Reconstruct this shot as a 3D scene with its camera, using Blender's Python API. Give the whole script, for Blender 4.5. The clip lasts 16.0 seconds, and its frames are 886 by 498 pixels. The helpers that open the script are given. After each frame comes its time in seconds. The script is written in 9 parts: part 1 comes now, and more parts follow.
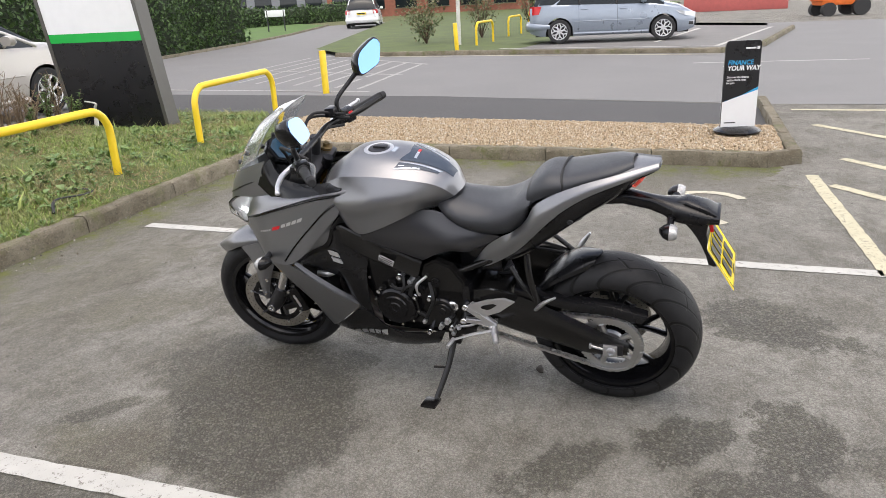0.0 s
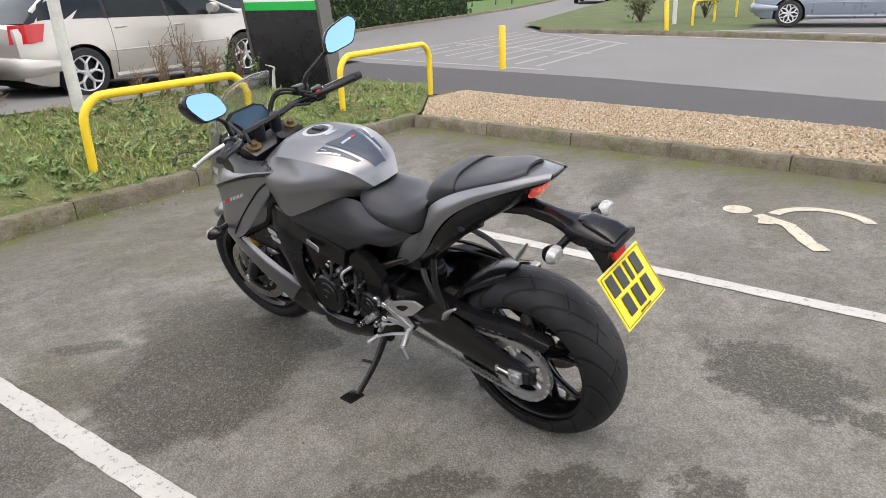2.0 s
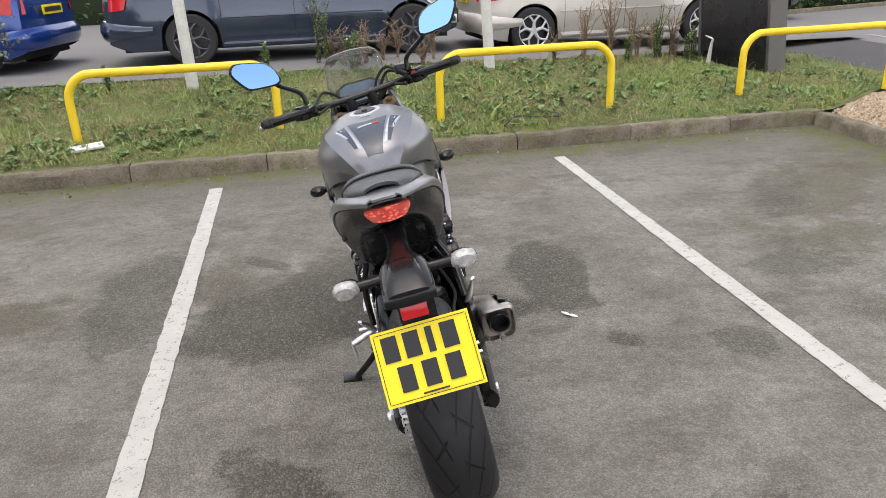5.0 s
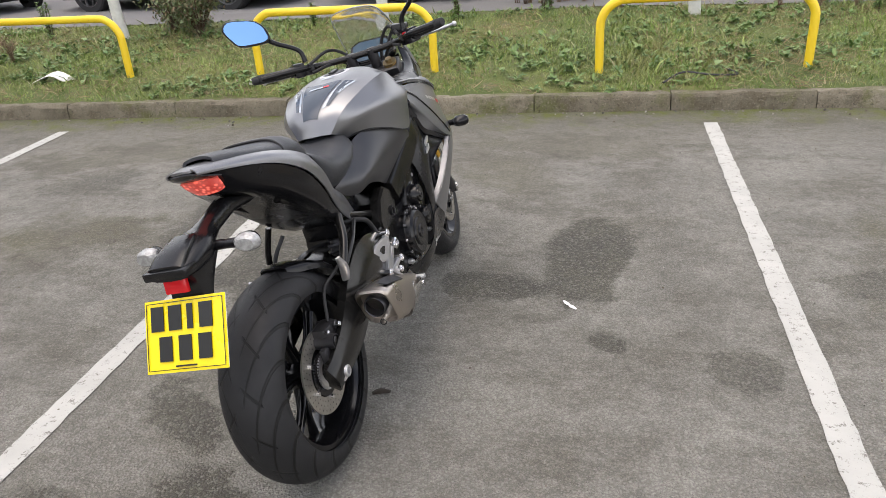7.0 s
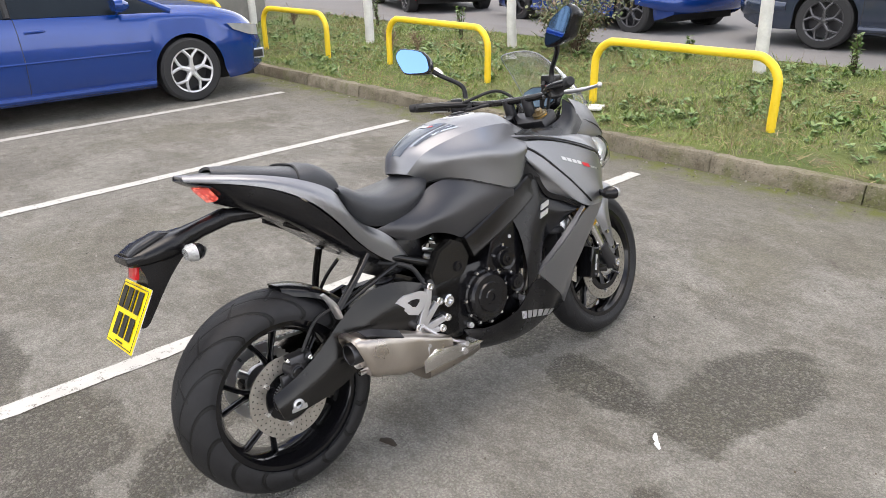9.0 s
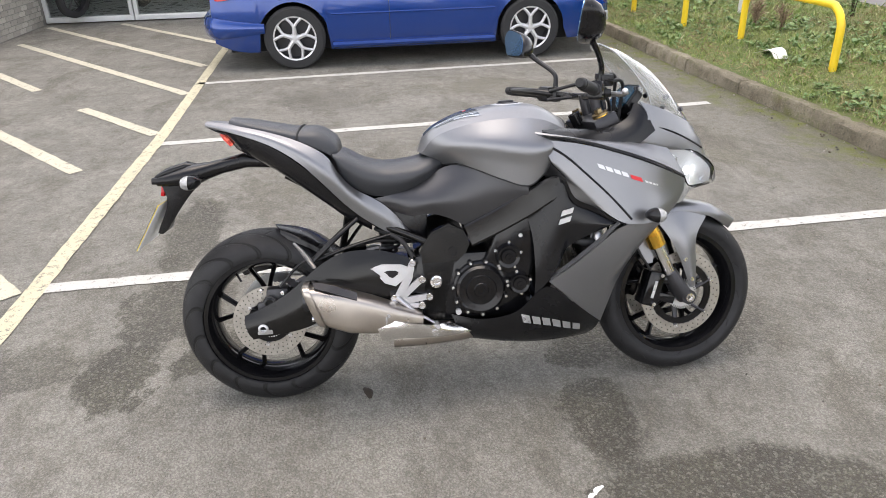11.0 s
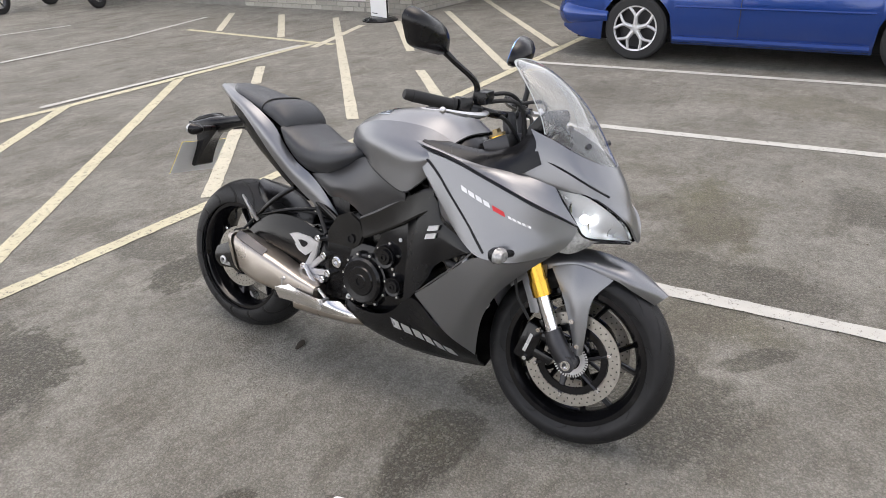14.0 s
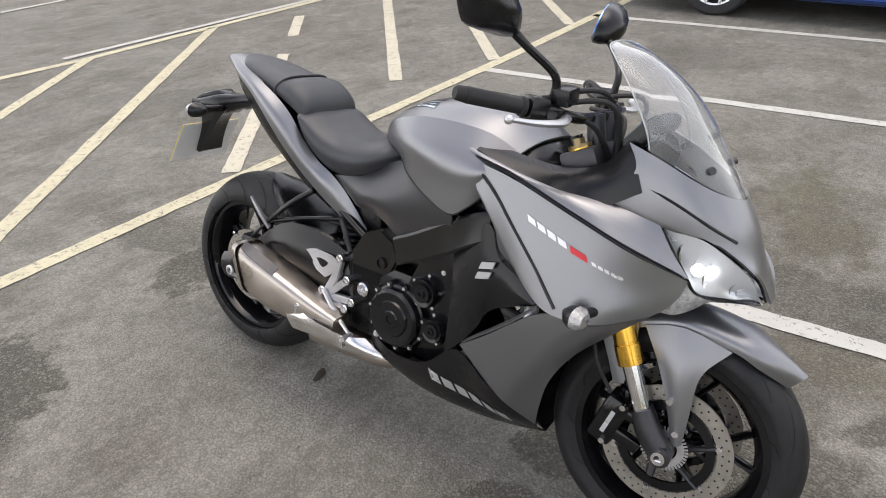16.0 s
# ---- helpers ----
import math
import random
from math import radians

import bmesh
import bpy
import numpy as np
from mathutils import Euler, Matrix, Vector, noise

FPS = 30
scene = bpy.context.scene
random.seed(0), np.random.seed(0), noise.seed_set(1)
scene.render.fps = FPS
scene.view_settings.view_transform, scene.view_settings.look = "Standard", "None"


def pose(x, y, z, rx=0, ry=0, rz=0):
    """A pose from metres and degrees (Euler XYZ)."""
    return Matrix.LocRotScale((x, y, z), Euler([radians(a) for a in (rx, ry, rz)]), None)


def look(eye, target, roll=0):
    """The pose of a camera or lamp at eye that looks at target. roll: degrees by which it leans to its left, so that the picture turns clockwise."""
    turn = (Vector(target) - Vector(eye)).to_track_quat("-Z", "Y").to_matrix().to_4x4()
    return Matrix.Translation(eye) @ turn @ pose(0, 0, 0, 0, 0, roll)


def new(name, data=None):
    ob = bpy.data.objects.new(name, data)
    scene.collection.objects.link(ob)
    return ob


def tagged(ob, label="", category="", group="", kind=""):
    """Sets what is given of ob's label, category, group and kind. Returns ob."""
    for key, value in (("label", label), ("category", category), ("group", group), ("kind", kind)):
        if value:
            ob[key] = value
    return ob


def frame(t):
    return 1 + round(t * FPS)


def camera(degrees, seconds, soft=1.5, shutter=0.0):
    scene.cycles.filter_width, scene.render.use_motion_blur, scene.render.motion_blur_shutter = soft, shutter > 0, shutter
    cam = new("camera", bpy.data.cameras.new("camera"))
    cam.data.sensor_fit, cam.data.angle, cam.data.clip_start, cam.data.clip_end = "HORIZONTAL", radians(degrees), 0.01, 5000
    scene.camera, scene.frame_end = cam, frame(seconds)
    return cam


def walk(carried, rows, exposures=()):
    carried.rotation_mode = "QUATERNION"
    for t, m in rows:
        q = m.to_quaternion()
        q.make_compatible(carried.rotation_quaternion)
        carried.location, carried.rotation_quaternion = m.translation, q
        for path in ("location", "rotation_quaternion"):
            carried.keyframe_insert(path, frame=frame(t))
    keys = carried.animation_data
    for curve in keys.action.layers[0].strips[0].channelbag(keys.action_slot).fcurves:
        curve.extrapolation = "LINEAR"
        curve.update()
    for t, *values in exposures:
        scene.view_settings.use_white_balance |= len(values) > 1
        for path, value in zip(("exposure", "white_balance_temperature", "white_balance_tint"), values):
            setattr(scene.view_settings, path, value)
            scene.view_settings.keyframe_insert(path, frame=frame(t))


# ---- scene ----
# ---- camera ----
cam = camera(63.0, 16.0, soft=0.8)
PATH = [
    (0, (0.241, -0.122, 1.488), (2.001, 0.562, 0.829), -3.0),
    (0.5, (0.399, -0.289, 1.49), (2.116, 0.481, 0.813), -1.8),
    (1, (0.555, -0.46, 1.49), (2.163, 0.477, 0.758), -2.9),
    (1.5, (0.7, -0.737, 1.49), (2.215, 0.363, 0.786), -2.5),
    (2, (0.902, -0.94, 1.458), (2.352, 0.25, 0.763), -2.1),
    (2.5, (1.135, -1.122, 1.483), (2.432, 0.212, 0.749), -2.4),
    (3, (1.375, -1.329, 1.482), (2.438, 0.189, 0.73), -2.2),
    (3.5, (1.606, -1.476, 1.491), (2.576, 0.099, 0.73), -2.2),
    (4, (1.895, -1.528, 1.477), (2.682, 0.159, 0.746), -1.0),
    (4.5, (2.156, -1.548, 1.47), (2.718, 0.217, 0.716), -3.0),
    (4.7, (2.296, -1.568, 1.463), (2.743, 0.236, 0.725), -2.8),
    (6.8, (3.498, -1.457, 1.512), (3.098, 0.303, 0.652), -3.0),
    (7, (3.614, -1.408, 1.504), (3.162, 0.337, 0.637), -4.0),
    (7.5, (3.887, -1.23, 1.531), (3.189, 0.456, 0.713), -3.0),
    (8, (4.122, -1.062, 1.519), (3.116, 0.483, 0.743), -2.5),
    (8.5, (4.346, -0.884, 1.539), (3.148, 0.499, 0.73), -1.0),
    (9, (4.476, -0.641, 1.531), (3.083, 0.561, 0.747), -0.9),
    (9.5, (4.611, -0.394, 1.55), (3.069, 0.618, 0.776), -2.2),
    (9.7, (4.678, -0.283, 1.566), (3.069, 0.599, 0.769), -2.1),
    (11.8, (5.095, 1.053, 1.599), (3.274, 0.969, 0.777), -1.8),
    (12, (5.079, 1.166, 1.586), (3.253, 1.021, 0.782), -1.8),
    (12.5, (4.977, 1.475, 1.601), (3.18, 1.108, 0.804), -0.7),
    (13, (4.869, 1.779, 1.597), (3.167, 1.141, 0.763), -4.1),
    (13.5, (4.766, 2.114, 1.601), (3.157, 1.297, 0.74), -2.9),
    (14, (4.622, 2.331, 1.598), (3.109, 1.352, 0.729), -2.2),
    (14.5, (4.495, 2.48, 1.601), (3.105, 1.34, 0.725), -1.1),
    (15, (4.394, 2.464, 1.588), (3.101, 1.214, 0.714), -1.1),
    (15.5, (4.283, 2.234, 1.588), (2.934, 1.075, 0.674), -1.9),
    (16, (4.131, 1.981, 1.558), (2.743, 0.936, 0.566), -2.2),
]
EXPOSURE = [(0, 0.79), (2.5, 0.79), (4.5, 0.67), (7, 0.71), (8, 0.91), (9, 1.03), (9.5, 1.09), (12, 0.94), (13, 0.83), (14, 0.71), (16, 0.71)]
walk(cam, [(t, look(eye, target, roll)) for t, eye, target, roll in PATH], EXPOSURE)

# ---- light ----
world = bpy.data.worlds.new("sky")
scene.world = world
world.use_nodes = True
wn = world.node_tree.nodes
sky = wn.new("ShaderNodeTexSky")
sky.sky_type = "NISHITA"
sky.sun_disc = False
sky.sun_elevation, sky.sun_rotation = radians(80), radians(246)
sky.air_density, sky.dust_density, sky.ozone_density = 0.8, 6.0, 0.6
# thin broken cloud, thicker towards the horizon
wl = world.node_tree.links
w_dir = wn.new("ShaderNodeTexCoord")
w_noise = wn.new("ShaderNodeTexNoise")
w_noise.inputs["Scale"].default_value, w_noise.inputs["Detail"].default_value = 2.2, 5.0
w_cover = wn.new("ShaderNodeMapRange")
for w_sock, w_val in zip(("From Min", "From Max", "To Min", "To Max"), (0.42, 0.62, 0.0, 0.6)):
    w_cover.inputs[w_sock].default_value = w_val
w_mix = wn.new("ShaderNodeMix")
w_mix.data_type = "RGBA"
w_mix.inputs[7].default_value = (7.75, 7.7, 7.95, 1.0)
wl.new(w_dir.outputs["Generated"], w_noise.inputs["Vector"])
wl.new(w_noise.outputs[0], w_cover.inputs["Value"])
wl.new(w_cover.outputs[0], w_mix.inputs[0])
wl.new(sky.outputs[0], w_mix.inputs[6])
# a bright bank of cloud all round the horizon
w_sep = wn.new("ShaderNodeSeparateXYZ")
w_bank = wn.new("ShaderNodeMapRange")
for w_sock, w_val in zip(("From Min", "From Max", "To Min", "To Max"), (0.05, 0.62, 0.9, 0.0)):
    w_bank.inputs[w_sock].default_value = w_val
w_low = wn.new("ShaderNodeMix")
w_low.data_type = "RGBA"
w_low.inputs[7].default_value = (11.6, 11.5, 11.6, 1.0)
wl.new(w_dir.outputs["Generated"], w_sep.inputs[0])
wl.new(w_sep.outputs[2], w_bank.inputs["Value"])
wl.new(w_bank.outputs[0], w_low.inputs[0])
wl.new(w_mix.outputs[2], w_low.inputs[6])
wl.new(w_low.outputs[2], wn["Background"].inputs[0])
wn["Background"].inputs[1].default_value = 0.15
sun_data = bpy.data.lights.new("sun", "SUN")
sun_data.energy, sun_data.angle, sun_data.color = 0.4, radians(60), (1.0, 0.95, 0.87)
sun = new("sun", sun_data)
sun.matrix_world = look((-1.63, -0.71, 10.0), (0, 0, 0))


# ---- materials ----
class Nodes:
    """A small helper round a material's node tree."""

    def __init__(self, name):
        self.m = bpy.data.materials.new(name)
        self.m.use_nodes = True
        self.t = self.m.node_tree
        self.b = self.t.nodes["Principled BSDF"]

    def add(self, kind, **ins):
        n = self.t.nodes.new(kind)
        for k, v in ins.items():
            key = int(k[1:]) if k[0] == "i" and k[1:].isdigit() else k.replace("_", " ")
            self.put(n.inputs[key], v)
        return n

    def put(self, sock, v):
        if isinstance(v, bpy.types.NodeSocket):
            self.t.links.new(v, sock)
        elif isinstance(v, bpy.types.Node):
            self.t.links.new(v.outputs[0], sock)
        else:
            sock.default_value = v

    def coord(self, what="Object"):
        return self.t.nodes.new("ShaderNodeTexCoord").outputs[what]

    def noise(self, vec, scale, detail=4.0, rough=0.55):
        n = self.add("ShaderNodeTexNoise", Vector=vec, Scale=scale, Detail=detail, Roughness=rough)
        return n.outputs[0]

    def math(self, op, a, b=0.0, clamp=False):
        n = self.t.nodes.new("ShaderNodeMath")
        n.operation, n.use_clamp = op, clamp
        self.put(n.inputs[0], a)
        self.put(n.inputs[1], b)
        return n.outputs[0]

    def vmath(self, op, a, b):
        n = self.t.nodes.new("ShaderNodeVectorMath")
        n.operation = op
        self.put(n.inputs[0], a)
        self.put(n.inputs[1], b)
        return n

    def ramp(self, v, lo, hi, a=0.0, b=1.0):
        n = self.add("ShaderNodeMapRange", Value=v, From_Min=lo, From_Max=hi, To_Min=a, To_Max=b)
        return n.outputs[0]

    def mix(self, f, a, b):
        n = self.t.nodes.new("ShaderNodeMix")
        n.data_type = "RGBA"
        self.put(n.inputs[0], f)
        self.put(n.inputs[6], a if not isinstance(a, tuple) else (*a, 1))
        self.put(n.inputs[7], b if not isinstance(b, tuple) else (*b, 1))
        return n.outputs[2]

    def bump(self, h, strength, dist=0.01):
        n = self.add("ShaderNodeBump", Strength=strength, Distance=dist, Height=h)
        self.put(self.b.inputs["Normal"], n.outputs[0])
        return n

    def done(self, color=None, rough=None, metal=None, **more):
        for k, v in (("Base Color", color), ("Roughness", rough), ("Metallic", metal)):
            if v is not None:
                self.put(self.b.inputs[k], (*v, 1) if isinstance(v, tuple) and len(v) == 3 else v)
        for k, v in more.items():
            self.put(self.b.inputs[k.replace("_", " ")], (*v, 1) if isinstance(v, tuple) and len(v) == 3 else v)
        return self.m


def mat(name, base, rough=0.5, metal=0.0, var=0.15, scale=7.0, bump=0.0, bscale=120.0, rvar=0.08, **more):
    """A plain surface with blotches, fine grain and uneven gloss."""
    n = Nodes(name)
    p = n.coord()
    big, fine = n.noise(p, scale), n.noise(p, bscale, 3.0)
    both = n.math("ADD", n.math("MULTIPLY", big, 0.7), n.math("MULTIPLY", fine, 0.3))
    c = n.mix(n.ramp(both, 0.3, 0.7), tuple(max(0.0, v * (1 - var)) for v in base), tuple(min(1.0, v * (1 + var)) for v in base))
    r = n.ramp(big, 0.3, 0.7, max(0.02, rough - rvar), min(1.0, rough + rvar))
    if bump:
        n.bump(fine, bump, 0.002)
    return n.done(c, r, metal, **more)


M_TARMAC_DARK = mat("fresh_dark_tarmac", (0.062, 0.061, 0.062), 0.9, var=0.25, scale=1.4, bump=0.9, bscale=160)
def kerb_mat():
    """Old concrete, brown with silt, patched with moss and lichen."""
    n = Nodes("weathered_concrete_kerb")
    p = n.coord()
    tint = n.add("ShaderNodeObjectInfo").outputs["Random"]
    c = n.mix(tint, (0.165, 0.145, 0.105), (0.235, 0.208, 0.155))
    c = n.mix(n.ramp(n.noise(p, 5, 6, 0.7), 0.42, 0.62, 0.0, 0.85), c, (0.105, 0.088, 0.057))
    c = n.mix(n.ramp(n.noise(p, 2.4, 7, 0.72), 0.52, 0.64, 0.0, 0.75), c, (0.10, 0.108, 0.03))
    c = n.mix(n.ramp(n.noise(p, 70, 4, 0.7), 0.55, 0.68, 0.0, 0.6), c, (0.30, 0.27, 0.21))
    c = n.mix(n.ramp(n.noise(p, 60, 3, 0.7), 0.44, 0.34, 0.0, 0.6), c, (0.04, 0.035, 0.025))
    n.bump(n.noise(p, 60, 5, 0.75), 1.0, 0.012)
    return n.done(c, 0.93)


M_KERB = kerb_mat()
M_YELLOW = mat("yellow_gloss_paint", (0.80, 0.56, 0.02), 0.42, var=0.12, scale=9, bump=0.15, bscale=80)
M_BLACK = mat("satin_black_plastic", (0.007, 0.007, 0.008), 0.24, var=0.2, bump=0.06, bscale=400, Specular_IOR_Level=0.36)
M_POST = mat("white_painted_timber", (0.62, 0.61, 0.57), 0.7, var=0.18, scale=6, bump=0.4, bscale=40)
M_SOIL = mat("bare_soil", (0.085, 0.075, 0.05), 0.95, var=0.4, scale=3, bump=1.0, bscale=30)
M_CHROME = mat("bright_metal", (0.75, 0.75, 0.76), 0.18, 1.0, var=0.05)
M_STEEL_DARK = mat("dark_metal", (0.06, 0.06, 0.065), 0.4, 0.8)
M_WHITE = mat("white_print", (0.8, 0.8, 0.8), 0.5, var=0.03)
M_BLUE_PRINT = mat("light_blue_print", (0.03, 0.33, 0.62), 0.5, var=0.03)
M_BOARD = mat("black_display_board", (0.012, 0.012, 0.014), 0.3, var=0.1)


def ground_tarmac():
    """Old car park tarmac: stone chips in dust, damp patches where the chips stand out, moss by the kerb."""
    n = Nodes("old_car_park_tarmac")
    p = n.coord()
    xyz = n.add("ShaderNodeSeparateXYZ", i0=p)
    broad, mid = n.noise(p, 0.5, 5), n.noise(p, 3.2, 7, 0.66)
    grain = n.noise(p, 210, 3, 0.75)
    cells = n.add("ShaderNodeTexVoronoi", Vector=n.vmath("ADD", p, n.vmath("MULTIPLY", n.add("ShaderNodeTexNoise", Vector=p, Scale=60.0).outputs[1], (0.012, 0.012, 0.0)).outputs[0]).outputs[0], Scale=118.0)
    pick = n.add("ShaderNodeSeparateColor", i0=cells.outputs[1]).outputs[0]
    gap = n.ramp(cells.outputs[0], 0.34, 0.66)
    smear = n.noise(n.vmath("MULTIPLY", p, (1.0, 1.7, 1.0)).outputs[0], 1.5, 8, 0.74)
    tone = n.mix(n.ramp(broad, 0.36, 0.64), (0.183, 0.176, 0.152), (0.262, 0.253, 0.224))
    tone = n.mix(n.ramp(mid, 0.42, 0.66, 0.0, 0.75), tone, (0.338, 0.327, 0.290))
    tone = n.mix(n.ramp(smear, 0.50, 0.62, 0.0, 0.72), tone, (0.118, 0.109, 0.084))
    tone = n.mix(n.ramp(n.noise(p, 15, 7, 0.76), 0.46, 0.60, 0.0, 0.44), tone, (0.108, 0.101, 0.080))
    tone = n.mix(n.ramp(n.noise(p, 34, 6, 0.8), 0.55, 0.66, 0.0, 0.55), tone, (0.38, 0.36, 0.32))
    # loose olive and brown films
    film = None
    for x, y, rx, ry, turn, k in FILMS:
        d = patch(n, p, x, y, rx, ry, turn)
        d = n.math("ADD", d, n.math("MULTIPLY", n.math("SUBTRACT", mid, 0.5), 3.0))
        one = n.ramp(d, 0.45, 1.05, k, 0.0)
        film = one if film is None else n.math("MAXIMUM", film, one)
    tone = n.mix(film, tone, n.mix(n.ramp(smear, 0.4, 0.6), (0.120, 0.112, 0.058), (0.095, 0.083, 0.058)))
    # damp and oily patches
    wob = n.math("MULTIPLY", n.math("SUBTRACT", n.noise(p, 2.6, 8, 0.66), 0.5), 1.0)
    shred = n.noise(n.vmath("MULTIPLY", p, (0.8, 1.25, 1.0)).outputs[0], 9.0, 8, 0.7)
    shred = n.math("SUBTRACT", shred, 0.5)
    wet = None
    for x, y, rx, ry, turn, k, torn in STAINS:
        d = n.math("ADD", patch(n, p, x, y, rx, ry, turn), n.math("ADD", wob, n.math("MULTIPLY", shred, torn)))
        one = n.ramp(d, 0.84, 1.0, k, 0.0)
        wet = one if wet is None else n.math("MAXIMUM", wet, one)
    tone = n.mix(wet, tone, n.mix(n.ramp(mid, 0.4, 0.62), (0.066, 0.060, 0.042), (0.088, 0.081, 0.050)))
    # chips: faint under the dust, plain where it is damp
    show = n.ramp(wet, 0.0, 1.0, 0.55, 1.0)
    tone = n.mix(n.math("MULTIPLY", n.math("MULTIPLY", gap, n.ramp(grain, 0.4, 0.6, 0.35, 1.0)), n.math("MULTIPLY", show, 0.9)), tone, (0.030, 0.027, 0.022))
    tone = n.mix(n.math("MULTIPLY", n.ramp(pick, 0.62, 0.98, 0.0, 0.42), show), tone, (0.34, 0.327, 0.285))
    tone = n.mix(n.ramp(grain, 0.56, 0.68, 0.0, 0.45), tone, (0.45, 0.430, 0.380))
    tone = n.mix(n.ramp(grain, 0.46, 0.36, 0.0, 0.72), tone, (0.055, 0.050, 0.043))
    # moss and silt towards the kerbs
    near = n.math("MAXIMUM", n.math("SUBTRACT", xyz.outputs[1], n.math("MULTIPLY", xyz.outputs[0], 0.045)), n.math("MULTIPLY", n.math("SUBTRACT", xyz.outputs[0], 2.75), n.math("MULTIPLY", n.math("LESS_THAN", xyz.outputs[0], 6.8), n.math("GREATER_THAN", n.math("ADD", xyz.outputs[1], n.math("MULTIPLY", mid, 1.2)), 0.0))))
    along = n.math("ADD", near, n.math("MULTIPLY", n.math("SUBTRACT", mid, 0.5), 1.7))
    tone = n.mix(n.ramp(along, 3.0, 3.9, 0.0, 0.62), tone, (0.085, 0.078, 0.045))
    tone = n.mix(n.math("MULTIPLY", n.ramp(along, 3.55, 3.9), n.ramp(n.noise(p, 7, 6, 0.7), 0.40, 0.58, 0.1, 0.9), True), tone, (0.115, 0.130, 0.022))
    rise = n.math("ADD", n.math("MULTIPLY", gap, -1.0), n.math("MULTIPLY", grain, 0.9))
    n.bump(n.math("MULTIPLY", rise, n.ramp(wet, 0.0, 1.0, 0.6, 1.0)), 0.9, 0.009)
    return n.done(tone, n.math("SUBTRACT", 0.92, n.math("MULTIPLY", wet, 0.30)), 0.0)


def patch(n, p, x, y, rx, ry, turn):
    """Distance from a turned ellipse's centre, 1 at its edge."""
    q = n.vmath("SUBTRACT", p, (x, y, 0)).outputs[0]
    c, sn = math.cos(radians(turn)), math.sin(radians(turn))
    u = n.vmath("DOT_PRODUCT", q, (c / rx, sn / rx, 0)).outputs[1]
    v = n.vmath("DOT_PRODUCT", q, (-sn / ry, c / ry, 0)).outputs[1]
    return n.math("SQRT", n.math("ADD", n.math("MULTIPLY", u, u), n.math("MULTIPLY", v, v)))


# damp and oily patches: x, y, half widths, turn, strength, raggedness
STAINS = [
    (2.30, 1.47, 0.62, 0.40, 25, 0.80, 0.9), (2.45, 1.75, 0.45, 0.30, 55, 0.6, 1.2), (1.53, 1.78, 0.62, 0.26, 86, 0.55, 1.4), (2.11, 2.08, 0.20, 0.07, 137, 0.6, 1.6),
    (3.55, -0.42, 0.36, 0.25, 60, 0.85, 2.2), (2.52, -0.10, 0.20, 0.13, 136, 0.85, 2.2), (2.60, -0.46, 0.24, 0.17, 16, 0.85, 2.4), (2.24, 0.29, 0.26, 0.10, 140, 0.75, 2.4),
    (2.12, -0.34, 0.35, 0.24, 0, 0.75, 2.2), (1.25, -0.42, 0.55, 0.16, 0, 0.7, 1.4), (2.54, -0.89, 0.36, 0.17, 93, 0.5, 2.2), (3.17, 1.28, 0.26, 0.14, 174, 0.85, 1.2),
    (3.52, 1.62, 0.50, 0.21, 83, 0.85, 1.0), (3.62, 0.89, 0.075, 0.055, 155, 0.75, 0.9), (2.76, 1.29, 0.11, 0.08, 67, 0.8, 1.6), (3.0, 1.27, 0.15, 0.08, 129, 0.85, 1.6),
    (4.08, 0.77, 0.16, 0.13, 0, 0.55, 1.5), (2.74, 1.95, 0.10, 0.08, 0, 0.6, 1.2), (0.30, 2.35, 0.30, 0.24, 30, 0.45, 2.0), (4.75, 1.45, 0.32, 0.16, 0, 0.5, 2.0),
    (5.86, 1.35, 0.48, 0.16, 9, 0.55, 2.0), (5.3, 2.5, 0.5, 0.2, 50, 0.4, 2.0), (-1.6, 0.2, 0.5, 0.4, 0, 0.35, 2.0), (1.3, -2.5, 0.5, 0.25, 0, 0.35, 2.0),
]
# olive and brown films: x, y, half widths, turn, strength
FILMS = [(0.82, 1.57, 0.75, 0.34, 14, 0.75), (1.86, 1.84, 0.42, 0.22, 92, 0.6), (5.55, 2.4, 1.4, 0.42, 52, 0.7), (2.94, 2.75, 0.6, 0.3, 131, 0.5), (0.2, 2.9, 0.9, 0.4, 10, 0.5),
         (-1.8, 1.8, 1.0, 0.5, 80, 0.45), (3.4, 3.2, 0.9, 0.35, 0, 0.5), (0.4, 0.4, 0.5, 0.9, 20, 0.35), (5.6, 0.2, 0.8, 0.3, 20, 0.35)]
M_GROUND = ground_tarmac()


def worn_paint(name, base, keep):
    """Road paint, cracked, with the tarmac's grit showing through it as holes in the gloss and colour."""
    n = Nodes(name)
    p = n.coord()
    wear = n.math("ADD", n.math("MULTIPLY", n.noise(p, 26, 6, 0.7), 0.6), n.math("MULTIPLY", n.noise(p, 130, 3, 0.7), 0.4))
    c = n.mix(n.ramp(n.noise(p, 6, 5), 0.3, 0.7), tuple(v * 0.85 for v in base), base)
    c = n.mix(n.ramp(wear, keep, keep + 0.07), c, (0.16, 0.15, 0.13))
    n.bump(n.noise(p, 150, 3), 0.6, 0.003)
    return n.done(c, 0.85)


M_LINE = worn_paint("worn_white_road_paint", (0.465, 0.46, 0.43), 0.545)
M_FAINT = worn_paint("faded_white_road_paint", (0.36, 0.355, 0.34), 0.515)
M_LINE_Y = worn_paint("worn_cream_yellow_road_paint", (0.50, 0.465, 0.33), 0.53)
M_LINE_C = worn_paint("worn_cream_road_paint", (0.50, 0.47, 0.37), 0.54)


